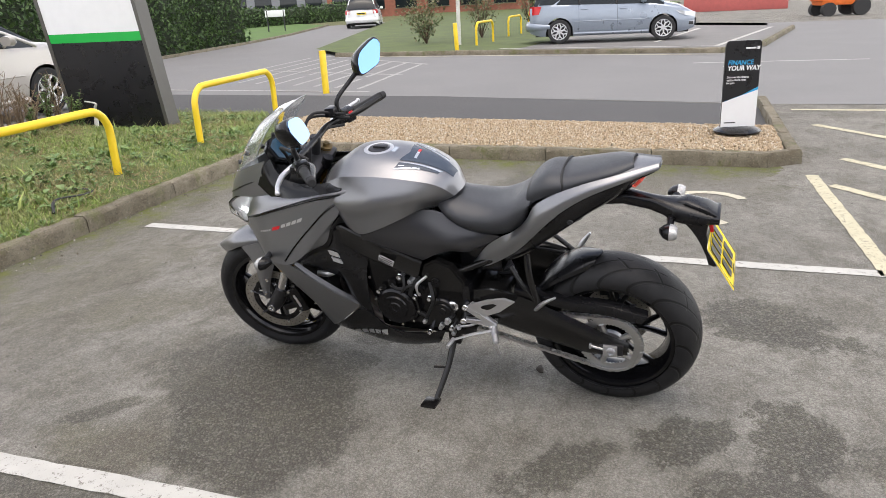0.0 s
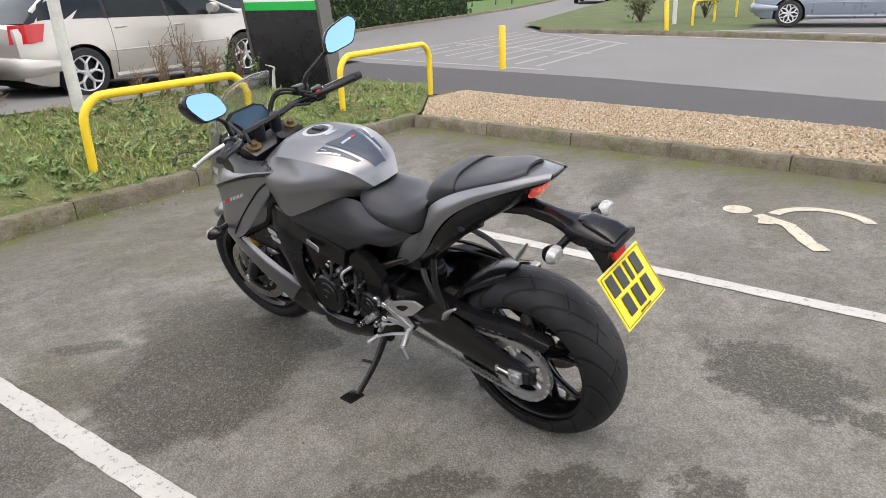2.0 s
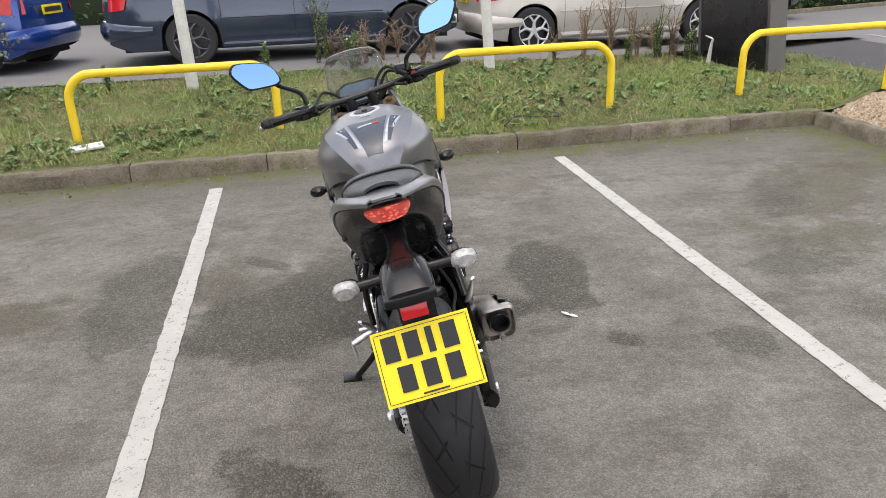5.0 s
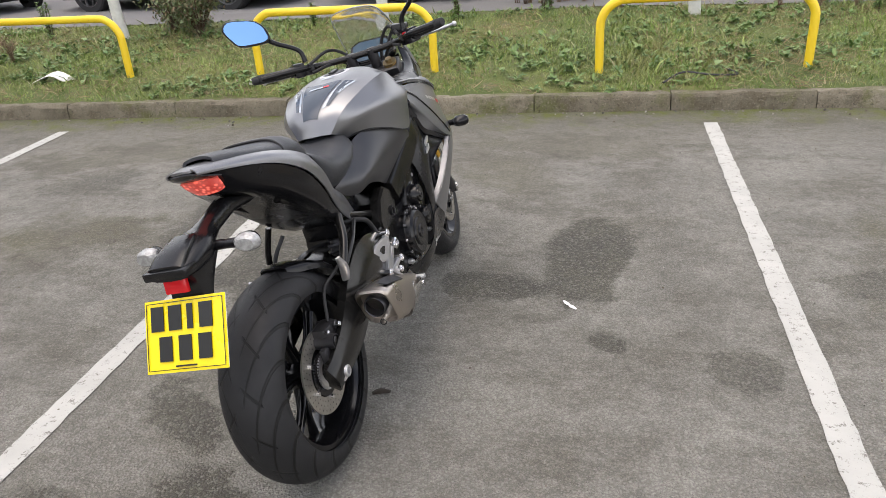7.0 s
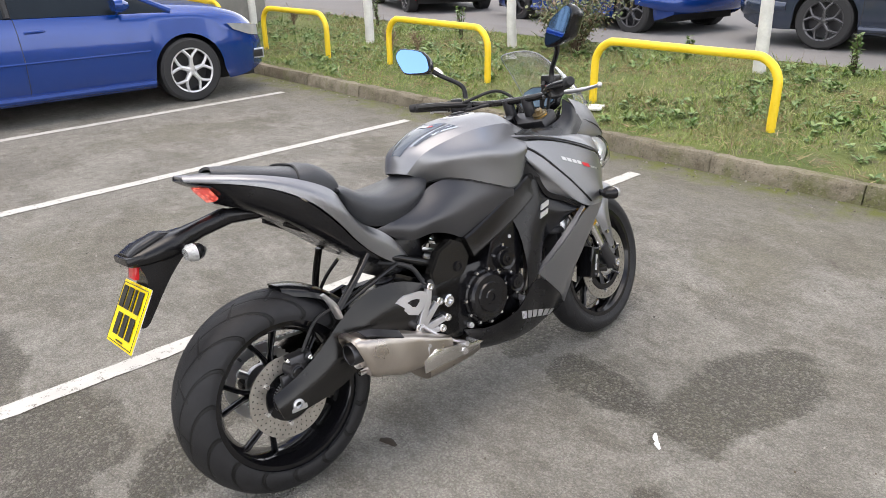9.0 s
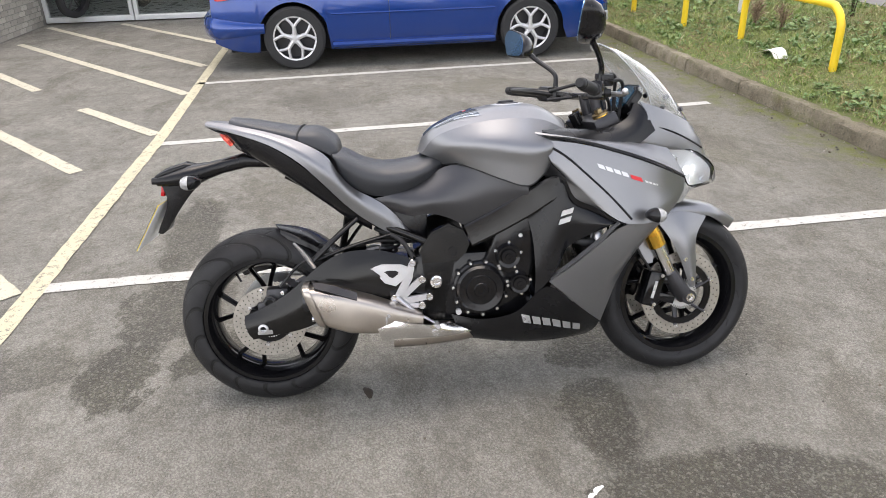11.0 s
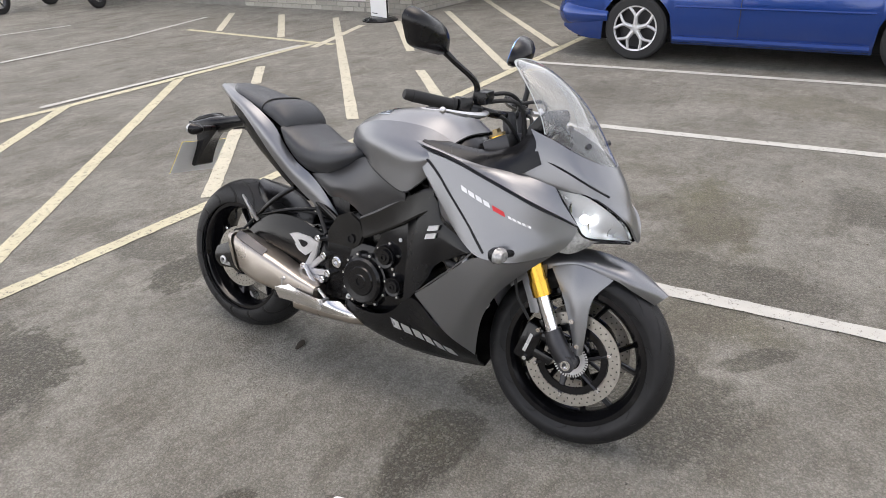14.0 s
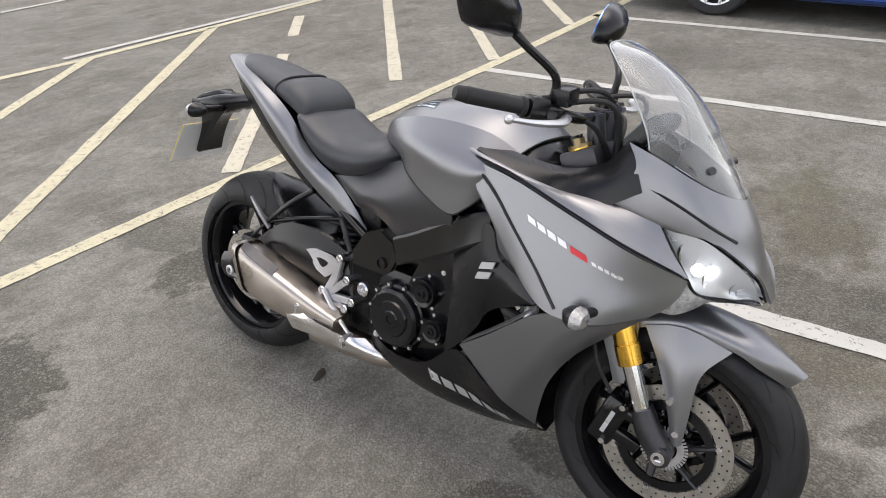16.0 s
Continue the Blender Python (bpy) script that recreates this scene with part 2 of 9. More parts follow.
# ---- building helpers ----
def part(name, bm, material, parent=None, label="", smooth=40):
    """Link a bmesh as one mesh object, under a thing or a part."""
    me = bpy.data.meshes.new(name)
    bmesh.ops.recalc_face_normals(bm, faces=bm.faces)
    bm.to_mesh(me)
    bm.free()
    me.materials.append(material)
    if smooth:
        me.shade_smooth()
        me.set_sharp_from_angle(angle=radians(smooth))
    ob = new(name, me)
    if parent is not None:
        ob.parent = parent
    if label:
        tagged(ob, label)
    return ob


def thing(name, label, category, group="", kind="", m=None):
    ob = tagged(new(name), label, category, group, kind)
    if m is not None:
        ob.matrix_basis = m
    return ob


def bm_new():
    return bmesh.new()


def box(bm, c, s, m=None, bevel=0.0):
    """A box of centre c and size s, bevelled if asked."""
    x = Matrix.Translation(c) @ Matrix.Diagonal((*s, 1))
    if m is not None:
        x = m @ x
    made = bmesh.ops.create_cube(bm, size=1.0, matrix=x)["verts"]
    if bevel:
        es = list({e for v in made for e in v.link_edges})
        bmesh.ops.bevel(bm, geom=es, offset=bevel, segments=2, affect="EDGES", profile=0.6)
    return bm


def basis(d):
    d = Vector(d).normalized()
    a = d.cross(Vector((0, 0, 1)) if abs(d.z) < 0.9 else Vector((1, 0, 0))).normalized()
    return d, a, d.cross(a)


def ring(bm, c, a, b, ra, rb, seg):
    return [bm.verts.new(c + a * math.cos(2 * math.pi * i / seg) * ra + b * math.sin(2 * math.pi * i / seg) * rb) for i in range(seg)]


def bridge(bm, r0, r1):
    n = len(r0)
    for i in range(n):
        bm.faces.new((r0[i], r0[(i + 1) % n], r1[(i + 1) % n], r1[i]))


def cyl(bm, p0, p1, r0, r1=None, seg=16, cap=True):
    p0, p1 = Vector(p0), Vector(p1)
    d, a, b = basis(p1 - p0)
    r1 = r0 if r1 is None else r1
    k0, k1 = ring(bm, p0, a, b, r0, r0, seg), ring(bm, p1, a, b, r1, r1, seg)
    bridge(bm, k0, k1)
    if cap:
        bm.faces.new(k0)
        bm.faces.new(k1)
    return bm


def spline(pts, n):
    """n+1 points along a Catmull-Rom curve through pts."""
    P = [np.array(p, float) for p in pts]
    if len(P) == 2:
        return [P[0] + (P[1] - P[0]) * i / n for i in range(n + 1)]
    P = [2 * P[0] - P[1]] + P + [2 * P[-1] - P[-2]]
    out = []
    k = len(P) - 3
    for i in range(n + 1):
        u = i / n * k
        j = min(int(u), k - 1)
        f = u - j
        a, b, c, d = P[j:j + 4]
        out.append(0.5 * (2 * b + (c - a) * f + (2 * a - 5 * b + 4 * c - d) * f * f + (3 * b - a - 3 * c + d) * f ** 3))
    return out


def tube(bm, pts, r, seg=10, n=None, flat=1.0, cap=True):
    """A tube of radius r (a number or one for each given point) along a smooth curve through pts."""
    n = n or max(4, 5 * (len(pts) - 1))
    if isinstance(r, (int, float)):
        r = [r] * len(pts)
    full = spline([(*p, q) for p, q in zip(pts, r)], n)
    C = [Vector(f[:3]) for f in full]
    last, a = None, None
    for i, c in enumerate(C):
        d = (C[min(i + 1, n)] - C[max(i - 1, 0)]).normalized()
        if a is None:
            _, a, b = basis(d)
        else:
            a = (a - d * a.dot(d)).normalized()
            b = d.cross(a)
        k = ring(bm, c, a, b, full[i][3], full[i][3] * flat, seg)
        if last:
            bridge(bm, last, k)
        elif cap:
            bm.faces.new(k)
        last = k
    if cap:
        bm.faces.new(last)
    return bm


def lathe(bm, prof, c=(0, 0, 0), axis="x", seg=48, close=False):
    """Turn a profile of (along the axis, radius) about an axis through c."""
    c = Vector(c)
    A = {"x": (Vector((1, 0, 0)), Vector((0, 1, 0)), Vector((0, 0, 1))), "y": (Vector((0, 1, 0)), Vector((0, 0, 1)), Vector((1, 0, 0))),
         "z": (Vector((0, 0, 1)), Vector((1, 0, 0)), Vector((0, 1, 0)))}[axis]
    rings = [ring(bm, c + A[0] * h, A[1], A[2], max(r, 1e-4), max(r, 1e-4), seg) for h, r in prof]
    for k in range(len(rings) - 1 + (1 if close else 0)):
        bridge(bm, rings[k], rings[(k + 1) % len(rings)])
    return bm


def skin(bm, rails, nu=16, nv=6, thick=0.0, across=True, mirror=False, bulge=0.0):
    """A smooth sheet through rails (curves of 3D points, all running the same way), given thickness inwards."""
    R = [spline(r, nu) for r in rails]
    cols = []
    for i in range(nu + 1):
        line = [r[i] for r in R]
        cols.append(spline(line, nv) if across else [line[0] + (line[-1] - line[0]) * j / nv for j in range(nv + 1)])
    G = np.array(cols)
    if mirror:
        G = G * np.array([-1, 1, 1])
    du = np.gradient(G, axis=0)
    dv = np.gradient(G, axis=1)
    N = np.cross(du, dv)
    N = N / (np.linalg.norm(N, axis=2, keepdims=True) + 1e-9)
    if mirror:
        N = -N
    if bulge:
        w = np.sin(np.linspace(0, np.pi, nv + 1))[None, :, None] * np.sin(np.linspace(0.15, np.pi - 0.15, nu + 1))[:, None, None]
        G = G + N * w * bulge
    a = [[bm.verts.new(G[i, j]) for j in range(nv + 1)] for i in range(nu + 1)]
    for i in range(nu):
        for j in range(nv):
            bm.faces.new((a[i][j], a[i + 1][j], a[i + 1][j + 1], a[i][j + 1]))
    if thick:
        H = G - N * thick
        b = [[bm.verts.new(H[i, j]) for j in range(nv + 1)] for i in range(nu + 1)]
        for i in range(nu):
            for j in range(nv):
                bm.faces.new((b[i][j], b[i][j + 1], b[i + 1][j + 1], b[i + 1][j]))
        edge = [(i, 0) for i in range(nu)] + [(nu, j) for j in range(nv)] + [(i, nv) for i in range(nu, 0, -1)] + [(0, j) for j in range(nv, 0, -1)]
        for (i, j), (k, l) in zip(edge, edge[1:] + edge[:1]):
            bm.faces.new((a[i][j], a[k][l], b[k][l], b[i][j]))
    return bm


def slab(bm, outline, x0, x1, axis="x", bevel=0.0, m=None):
    """An outline in the plane across an axis, given depth from x0 to x1."""
    def at(p, h):
        v = {"x": (h, p[0], p[1]), "y": (p[0], h, p[1]), "z": (p[0], p[1], h)}[axis]
        return m @ Vector(v) if m is not None else v
    k0 = [bm.verts.new(at(p, x0)) for p in outline]
    k1 = [bm.verts.new(at(p, x1)) for p in outline]
    f0, f1 = bm.faces.new(k0), bm.faces.new(k1)
    bridge(bm, k0, k1)
    if bevel:
        es = [e for f in (f0, f1) for e in f.edges]
        bmesh.ops.bevel(bm, geom=es, offset=bevel, segments=2, affect="EDGES")
    big = [f for f in bm.faces if len(f.verts) > 4]
    if big:
        bmesh.ops.triangulate(bm, faces=big)
    return bm


def sheet(bm, pts, z):
    """A flat face in the ground plan."""
    f = bm.faces.new([bm.verts.new((x, y, z)) for x, y in pts])
    return bmesh.ops.triangulate(bm, faces=[f])


def words(name, text, size, material, m, parent, depth=0.001, bold=0.0, align="LEFT", shear=0.0):
    """Lettering from the built-in font, as a mesh part."""
    cu = bpy.data.curves.new(name, "FONT")
    cu.body, cu.size, cu.extrude, cu.offset, cu.align_x, cu.shear = text, size, depth, bold, align, shear
    cu.resolution_u = 3
    tmp = bpy.data.objects.new(name, cu)
    me = bpy.data.meshes.new_from_object(tmp)
    bpy.data.objects.remove(tmp)
    me.materials.clear()
    me.materials.append(material)
    ob = new(name, me)
    ob.parent = parent
    ob.matrix_basis = m
    return ob


# ---- ground and kerbs ----
def ground():
    bm = bm_new()
    n, cut = 1, [-300, -60, -20, 20, 60, 300]
    V = [[bm.verts.new((x, y, 0)) for y in cut] for x in cut]
    for i in range(5):
        for j in range(5):
            bm.faces.new((V[i][j], V[i + 1][j], V[i + 1][j + 1], V[i][j + 1]))
    tagged(part("ground", bm, M_GROUND), "old grey tarmac of a car park with damp stains", "ground", kind="structure")


ground()

KERB_Y = [(-30, 3.62), (-5, 3.70), (-2, 3.78), (0, 3.9), (3, 4.02), (5, 4.12), (6.95, 4.2)]


def kerb_y(x):
    return float(np.interp(x, [p[0] for p in KERB_Y], [p[1] for p in KERB_Y]))


def stone(p0, p1, w, h, seed, side=1):
    """One kerb stone from p0 to p1 in plan; its body lies to the left of the way (side 1) or the right."""
    rnd = random.Random(seed)
    d = Vector((p1[0] - p0[0], p1[1] - p0[1], 0))
    L = d.length
    d.normalize()
    nrm = Vector((-d.y, d.x, 0)) * side
    bm = bm_new()
    g, ch = 0.004, 0.028
    prof = [(0.0, -0.08), (0.008, h - ch), (ch, h), (w - 0.01, h), (w, h - 0.012), (w, -0.08)]
    rows = []
    n = max(2, int(L / 0.07))
    for i in range(n + 1):
        s = g + (L - 2 * g) * i / n
        rows.append([bm.verts.new(Vector((p0[0], p0[1], 0)) + d * s + nrm * (a + rnd.uniform(-0.007, 0.007) * (b > 0))
                                  + Vector((0, 0, b + rnd.uniform(-0.010, 0.004) * (b > 0)))) for a, b in prof])
    for r, q in zip(rows, rows[1:]):
        for k in range(len(prof) - 1):
            bm.faces.new((r[k], r[k + 1], q[k + 1], q[k]))
    bm.faces.new(rows[0])
    bm.faces.new(rows[-1][::-1])
    return bm


def kerb_run(name, pts, h, side, label, length=0.915):
    top = thing(name, label, "kerb", kind="structure")
    k = 0
    for (x0, y0), (x1, y1) in zip(pts, pts[1:]):
        n = max(1, round(math.hypot(x1 - x0, y1 - y0) / length))
        for i in range(n):
            a = (x0 + (x1 - x0) * i / n, y0 + (y1 - y0) * i / n)
            b = (x0 + (x1 - x0) * (i + 1) / n, y0 + (y1 - y0) * (i + 1) / n)
            part("kerb_stone", stone(a, b, 0.125, h, k + len(name) * 97, side), M_KERB, top)
            k += 1
    return top


kerb_run("kerb_verge", [(x, kerb_y(x)) for x in (-26, -5, -2, 0, 3, 5, 6.84)], 0.125, 1, "mossy concrete kerb stones along the grass verge")
kerb_run("kerb_gravel", [(6.72, 4.17), (6.72, -0.55), (6.93, -0.83), (10.25, -0.7)], 0.12, 1, "weathered concrete kerb stones round the gravel bed")
kerb_run("kerb_road", [(19.1, 10.2), (18.75, 5.6), (17.85, -0.15), (19.5, -1.1), (26, -2.2)], 0.12, 1, "concrete kerb of the far parking island")
kerb_run("kerb_street", [(11.6, 14.2), (19.4, 16.8), (26.6, 18.4), (33, 20.2), (45, 24.6)], 0.1, 1, "low concrete kerb along the street by the hedge", 1.8)


def flat(name, outline, z, material, label, category, kind="structure", thick=0.0):
    bm = bm_new()
    sheet(bm, outline, z)
    return tagged(part(name, bm, material), label, category, kind=kind)


M_ROAD = mat("pale_worn_road_tarmac", (0.165, 0.163, 0.162), 0.88, var=0.14, scale=0.8, bump=0.7, bscale=150)
flat("road", [(11.35, 9.8), (11.05, 4.0), (10.3, -0.75), (9.6, -30), (30, -40), (30, -1.6), (19.4, -1.1), (17.85, -0.15), (18.85, 5.6), (19.4, 9.7),
              (21.6, 11.6), (48, 21.5), (45, 24.6), (33, 20.2), (26.6, 18.4), (19.4, 16.8), (11.6, 14.2), (5.0, 12.4)], 0.004, M_ROAD,
     "pale grey tarmac road past the car park", "road")
# the raised dark footpath behind the gravel
bm = bm_new()
slab(bm, [(8.22, -0.74), (10.2, -0.66), (11.0, 4.0), (11.3, 9.7), (9.1, 9.2), (8.62, 5.4), (8.42, 2.5)], -0.05, 0.012, "z")
tagged(part("pavement", bm, M_TARMAC_DARK, smooth=0), "fresh dark tarmac footpath beside the gravel bed", "footpath", kind="structure")
M_PATH_GREY = mat("grey_tarmac_path", (0.16, 0.155, 0.15), 0.9, var=0.2, scale=1.5, bump=0.6, bscale=140)


def lane_z(x):
    """Height of the lane behind the verge, which falls towards the street."""
    return float(np.interp(x, [-20, 3.5, 6.5, 9.5, 11.5], [0.30, 0.33, 0.20, 0.08, 0.0]))


def strip(name, xs, y0, y1, z0, z1, material, label, category):
    """A ribbon of ground that follows the lane's height; y and z are functions of x."""
    bm = bm_new()
    a = [(bm.verts.new((x, y0(x), z0(x))), bm.verts.new((x, y1(x), z1(x)))) for x in xs]
    for p, q in zip(a, a[1:]):
        bm.faces.new((p[0], q[0], q[1], p[1]))
    return tagged(part(name, bm, material, smooth=60), label, category, kind="structure")


XS = [-40, -26, -12, -6, 0, 3.5, 5, 6.5, 8, 9.5, 10.5, 11.5]
verge_back = lambda x: float(np.interp(x, [-40, -2, 1, 4, 7, 9.5, 11.5], [6.4, 6.55, 6.65, 6.8, 7.5, 9.0, 9.6]))
strip("pavement_rear", XS, lambda x: verge_back(x) + 0.1, lambda x: verge_back(x) + 0.75, lambda x: lane_z(x) + 0.05, lambda x: lane_z(x) + 0.05, M_PATH_GREY, "grey tarmac path edge behind the verge", "footpath")
strip("kerb_lane", XS, lambda x: verge_back(x) + 0.75, lambda x: verge_back(x) + 0.76, lambda x: lane_z(x) + 0.05, lambda x: lane_z(x) - 0.02, M_KERB, "low concrete kerb face beside the lane", "kerb")
strip("road_rear", XS, lambda x: verge_back(x) + 0.755, lambda x: 45, lambda x: lane_z(x), lambda x: lane_z(x) + 0.15, M_ROAD, "grey tarmac lane with parked cars behind the verge", "road")


# ---- painted lines ----
def stripe(top, name, p0, p1, w, z, material, seed=0, gaps=()):
    """One painted line with uneven edges."""
    rnd = random.Random(seed)
    p0, p1 = Vector((*p0, 0)), Vector((*p1, 0))
    L = (p1 - p0).length
    d = (p1 - p0) / L
    nrm = Vector((-d.y, d.x, 0))
    bm = bm_new()
    n = max(3, int(L / 0.06))
    last = None
    for i in range(n + 1):
        s = L * i / n
        e0, e1 = w / 2 + rnd.uniform(-0.004, 0.004), w / 2 + rnd.uniform(-0.004, 0.004)
        row = [bm.verts.new(p0 + d * s + nrm * k + Vector((0, 0, z))) for k in (-e0, 0, e1)]
        if last and not any(a < s < b for a, b in gaps):
            bm.faces.new((last[0], last[1], row[1], row[0]))
            bm.faces.new((last[1], last[2], row[2], row[1]))
        last = row
    return part(name, bm, material, top, smooth=0)


bay = thing("bay_markings", "worn white painted parking bay lines on tarmac", "road marking", kind="structure")
for i, (x0, y0, x1, y1) in enumerate([(4.33, -1.0, 4.25, 3.76), (1.835, -1.05, 1.66, 3.60), (-0.455, -1.05, -0.765, 3.47), (-2.53, -1.1, -2.83, 3.34)]):
    stripe(bay, "bay_line", (x0, y0), (x1, y1), 0.094, 0.004, M_LINE, i)
yel = thing("hatch_markings", "worn cream and yellow painted hatching on tarmac", "road marking", kind="structure")
Y = [((6.5, -0.86), (4.3, -1.03)), ((4.3, -1.05), (1.83, -1.04)), ((1.83, -1.04), (-0.68, -1.03)), ((-0.68, -1.03), (-4.90, -1.14)),
     ((2.76, -4.37), (0.96, -4.15)), ((0.96, -4.15), (-2.52, -4.14)), ((-2.56, -3.84), (-2.72, -6.77)), ((9.85, -0.95), (9.8, -3.0)), ((8.82, -1.1), (7.5, -2.2)), ((7.15, -1.16), (6.0, -2.1)), ((6.2, -0.97), (4.9, -2.1)),
     ((3.4, -1.17), (-0.37, -4.12)), ((3.9, -1.95), (0.94, -4.14)), ((3.6, -3.43), (2.12, -4.28))]
for i, (a, b) in enumerate(Y):
    stripe(yel, "yellow_line", a, b, 0.095, 0.004 + 0.0006 * (i % 3), M_LINE_Y, 40 + i)
C = [((-7.11, -4.18), (-3.43, -1.19)), ((-5.56, -4.00), (-2.08, -1.12)), ((-4.43, -4.18), (-2.55, -2.66)), ((-4.43, -5.36), (0.11, -1.42)),
     ((-0.01, -2.74), (1.90, -1.13)), ((-1.16, -3.73), (-0.51, -3.15)), ((-1.70, -1.96), (-0.72, -1.09)), ((-4.41, -6.48), (-2.71, -4.89)),
     ((-7.20, -3.11), (-4.98, -1.29)), ((-4.26, -7.47), (-2.78, -6.18)), ((-2.29, -3.95), (-3.96, -4.47))]
for i, (a, b) in enumerate(C):
    stripe(yel, "cream_line", a, b, 0.10, 0.0045 + 0.0006 * (i % 3), M_LINE_C, 80 + i)
for i, (a, b) in enumerate([((1.05, -4.33), (-2.35, -4.21)), ((0.97, -6.94), (-1.85, -7.05)), ((-1.85, -7.05), (-3.77, -7.53)), ((1.00, -9.63), (-2.32, -9.06)),
                            ((15.67, 0.4), (15.9, -2.7)), ((15.9, -4.5), (16.1, -7.6))]):
    stripe(yel, "white_line", a, b, 0.08, 0.008, M_LINE, 120 + i)
far_lines = thing("street_markings", "faded yellow edge lines and white hatching on the road", "road marking", kind="structure")
for i, (a, b) in enumerate([((18.8, 8.6), (18.45, 5.6)), ((18.45, 5.6), (17.55, -0.1)), ((20.6, 10.9), (18.7, 8.4))]):
    stripe(far_lines, "yellow_line", a, b, 0.1, 0.009, M_LINE_Y, 140 + i)
# the worn white ladder hatching by the bollard
for i in range(9):
    y = 5.6 + i * 0.55
    stripe(far_lines, "white_bar", (12.0 + 0.18 * i, y + 0.3), (16.6 + 0.3 * i, y + 0.9), 0.085, 0.009, M_FAINT, 160 + i, gaps=((1.4, 1.7),) if i % 3 == 1 else ())
stripe(far_lines, "white_bar", (11.6, 5.5), (12.0, 10.3), 0.1, 0.010, M_FAINT, 171)
stripe(far_lines, "white_bar", (16.4, 6.3), (19.6, 10.9), 0.1, 0.010, M_FAINT, 172)
stripe(far_lines, "white_bar", (14.2, 6.0), (15.6, 10.6), 0.09, 0.0105, M_FAINT, 173)


# ---- hoops, bollards and posts ----
def hoop_at(x0, y0, x1, y1, h=0.545, z=0.18):
    bm = bm_new()
    L = math.hypot(x1 - x0, y1 - y0)
    ux, uy = (x1 - x0) / L, (y1 - y0) / L
    r, pts = 0.2, []
    pts += [(0, -0.1), (0, 0.12), (0, h - r)]
    pts += [(r - r * math.cos(a), h - r + r * math.sin(a)) for a in (0.4, 0.8, 1.2)]
    pts += [(r, h), (L * 0.35, h), (L * 0.65, h), (L - r, h)]
    pts += [(L - r + r * math.sin(a), h - r + r * math.cos(a)) for a in (0.4, 0.8, 1.2)]
    pts += [(L, h - r), (L, 0.12), (L, -0.1)]
    tube(bm, [(ux * a, uy * a, b) for a, b in pts], 0.034, 12, 64)
    ob = part("hoop_barrier", bm, M_HOOP)
    ob.matrix_basis = pose(x0, y0, z)
    return tagged(ob, "yellow painted steel hoop barrier with chipped paint on the grass verge", "barrier", "hoop barriers")


n = Nodes("chipped_yellow_paint")
p = n.coord()
chip = n.math("ADD", n.math("MULTIPLY", n.noise(p, 9, 5, 0.65), 0.75), n.math("MULTIPLY", n.noise(p, 60, 3), 0.25))
c = n.mix(n.ramp(n.noise(p, 3, 4), 0.3, 0.7), (0.82, 0.55, 0.015), (0.86, 0.63, 0.03))
c = n.mix(n.ramp(chip, 0.645, 0.67), c, (0.10, 0.06, 0.035))
n.bump(n.noise(p, 70, 3), 0.15, 0.003)
M_HOOP = n.done(c, 0.4)

HOOPS = [(6.46, 4.98, 8.2, 5.16), (3.46, 4.64, 5.05, 4.76), (0.48, 4.60, 2.08, 4.66), (-2.5, 4.6, -0.86, 4.6), (-5.0, 4.33, -3.55, 4.42), (-7.8, 4.27, -6.35, 4.35), (-10.8, 4.2, -9.2, 4.24)]
for k, h in enumerate(HOOPS):
    hoop_at(*h)
for x, y in [(20.8, 6.5), (24.8, 6.65), (28.8, 6.95)]:
    hoop_at(x, y, x + 1.5, y - 0.05, 0.62, 0.11)


def bollard(x, y, h, lean=(0, 0)):
    bm = bm_new()
    lathe(bm, [(-0.1, 0.0), (-0.1, 0.057), (h - 0.01, 0.057), (h, 0.05), (h + 0.004, 0.0)], axis="z", seg=20)
    ob = part("bollard", bm, M_YELLOW)
    ob.matrix_basis = pose(x, y, 0, lean[0], lean[1], 0)
    tagged(ob, "yellow steel tube bollard standing at the road edge", "bollard", "bollards")


bollard(11.45, 6.25, 0.72)
bollard(19.1, 6.5, 0.82, (0, -8))


def post(x, y, h, lx, ly):
    bm = bm_new()
    rnd = random.Random(int(x * 100))
    tube(bm, [(rnd.uniform(-0.01, 0.01), rnd.uniform(-0.01, 0.01), h * i / 5 - 0.1) for i in range(6)], [0.062, 0.06, 0.058, 0.056, 0.055, 0.054], 12, 20)
    ob = part("timber_post", bm, M_POST)
    ob.matrix_basis = pose(x, y, 0.2, lx, ly, 0)
    tagged(ob, "white painted round timber post leaning a little in the grass", "post", "white posts")


for x, y, lx, ly in [(-3.9, 5.33, -1, -5), (-1.85, 6.0, 0, -3), (1.15, 6.28, 1, -1), (4.35, 6.6, 2, -3), (-7.0, 5.2, 0, -3)]:
    post(x, y, 2.4, lx, ly)


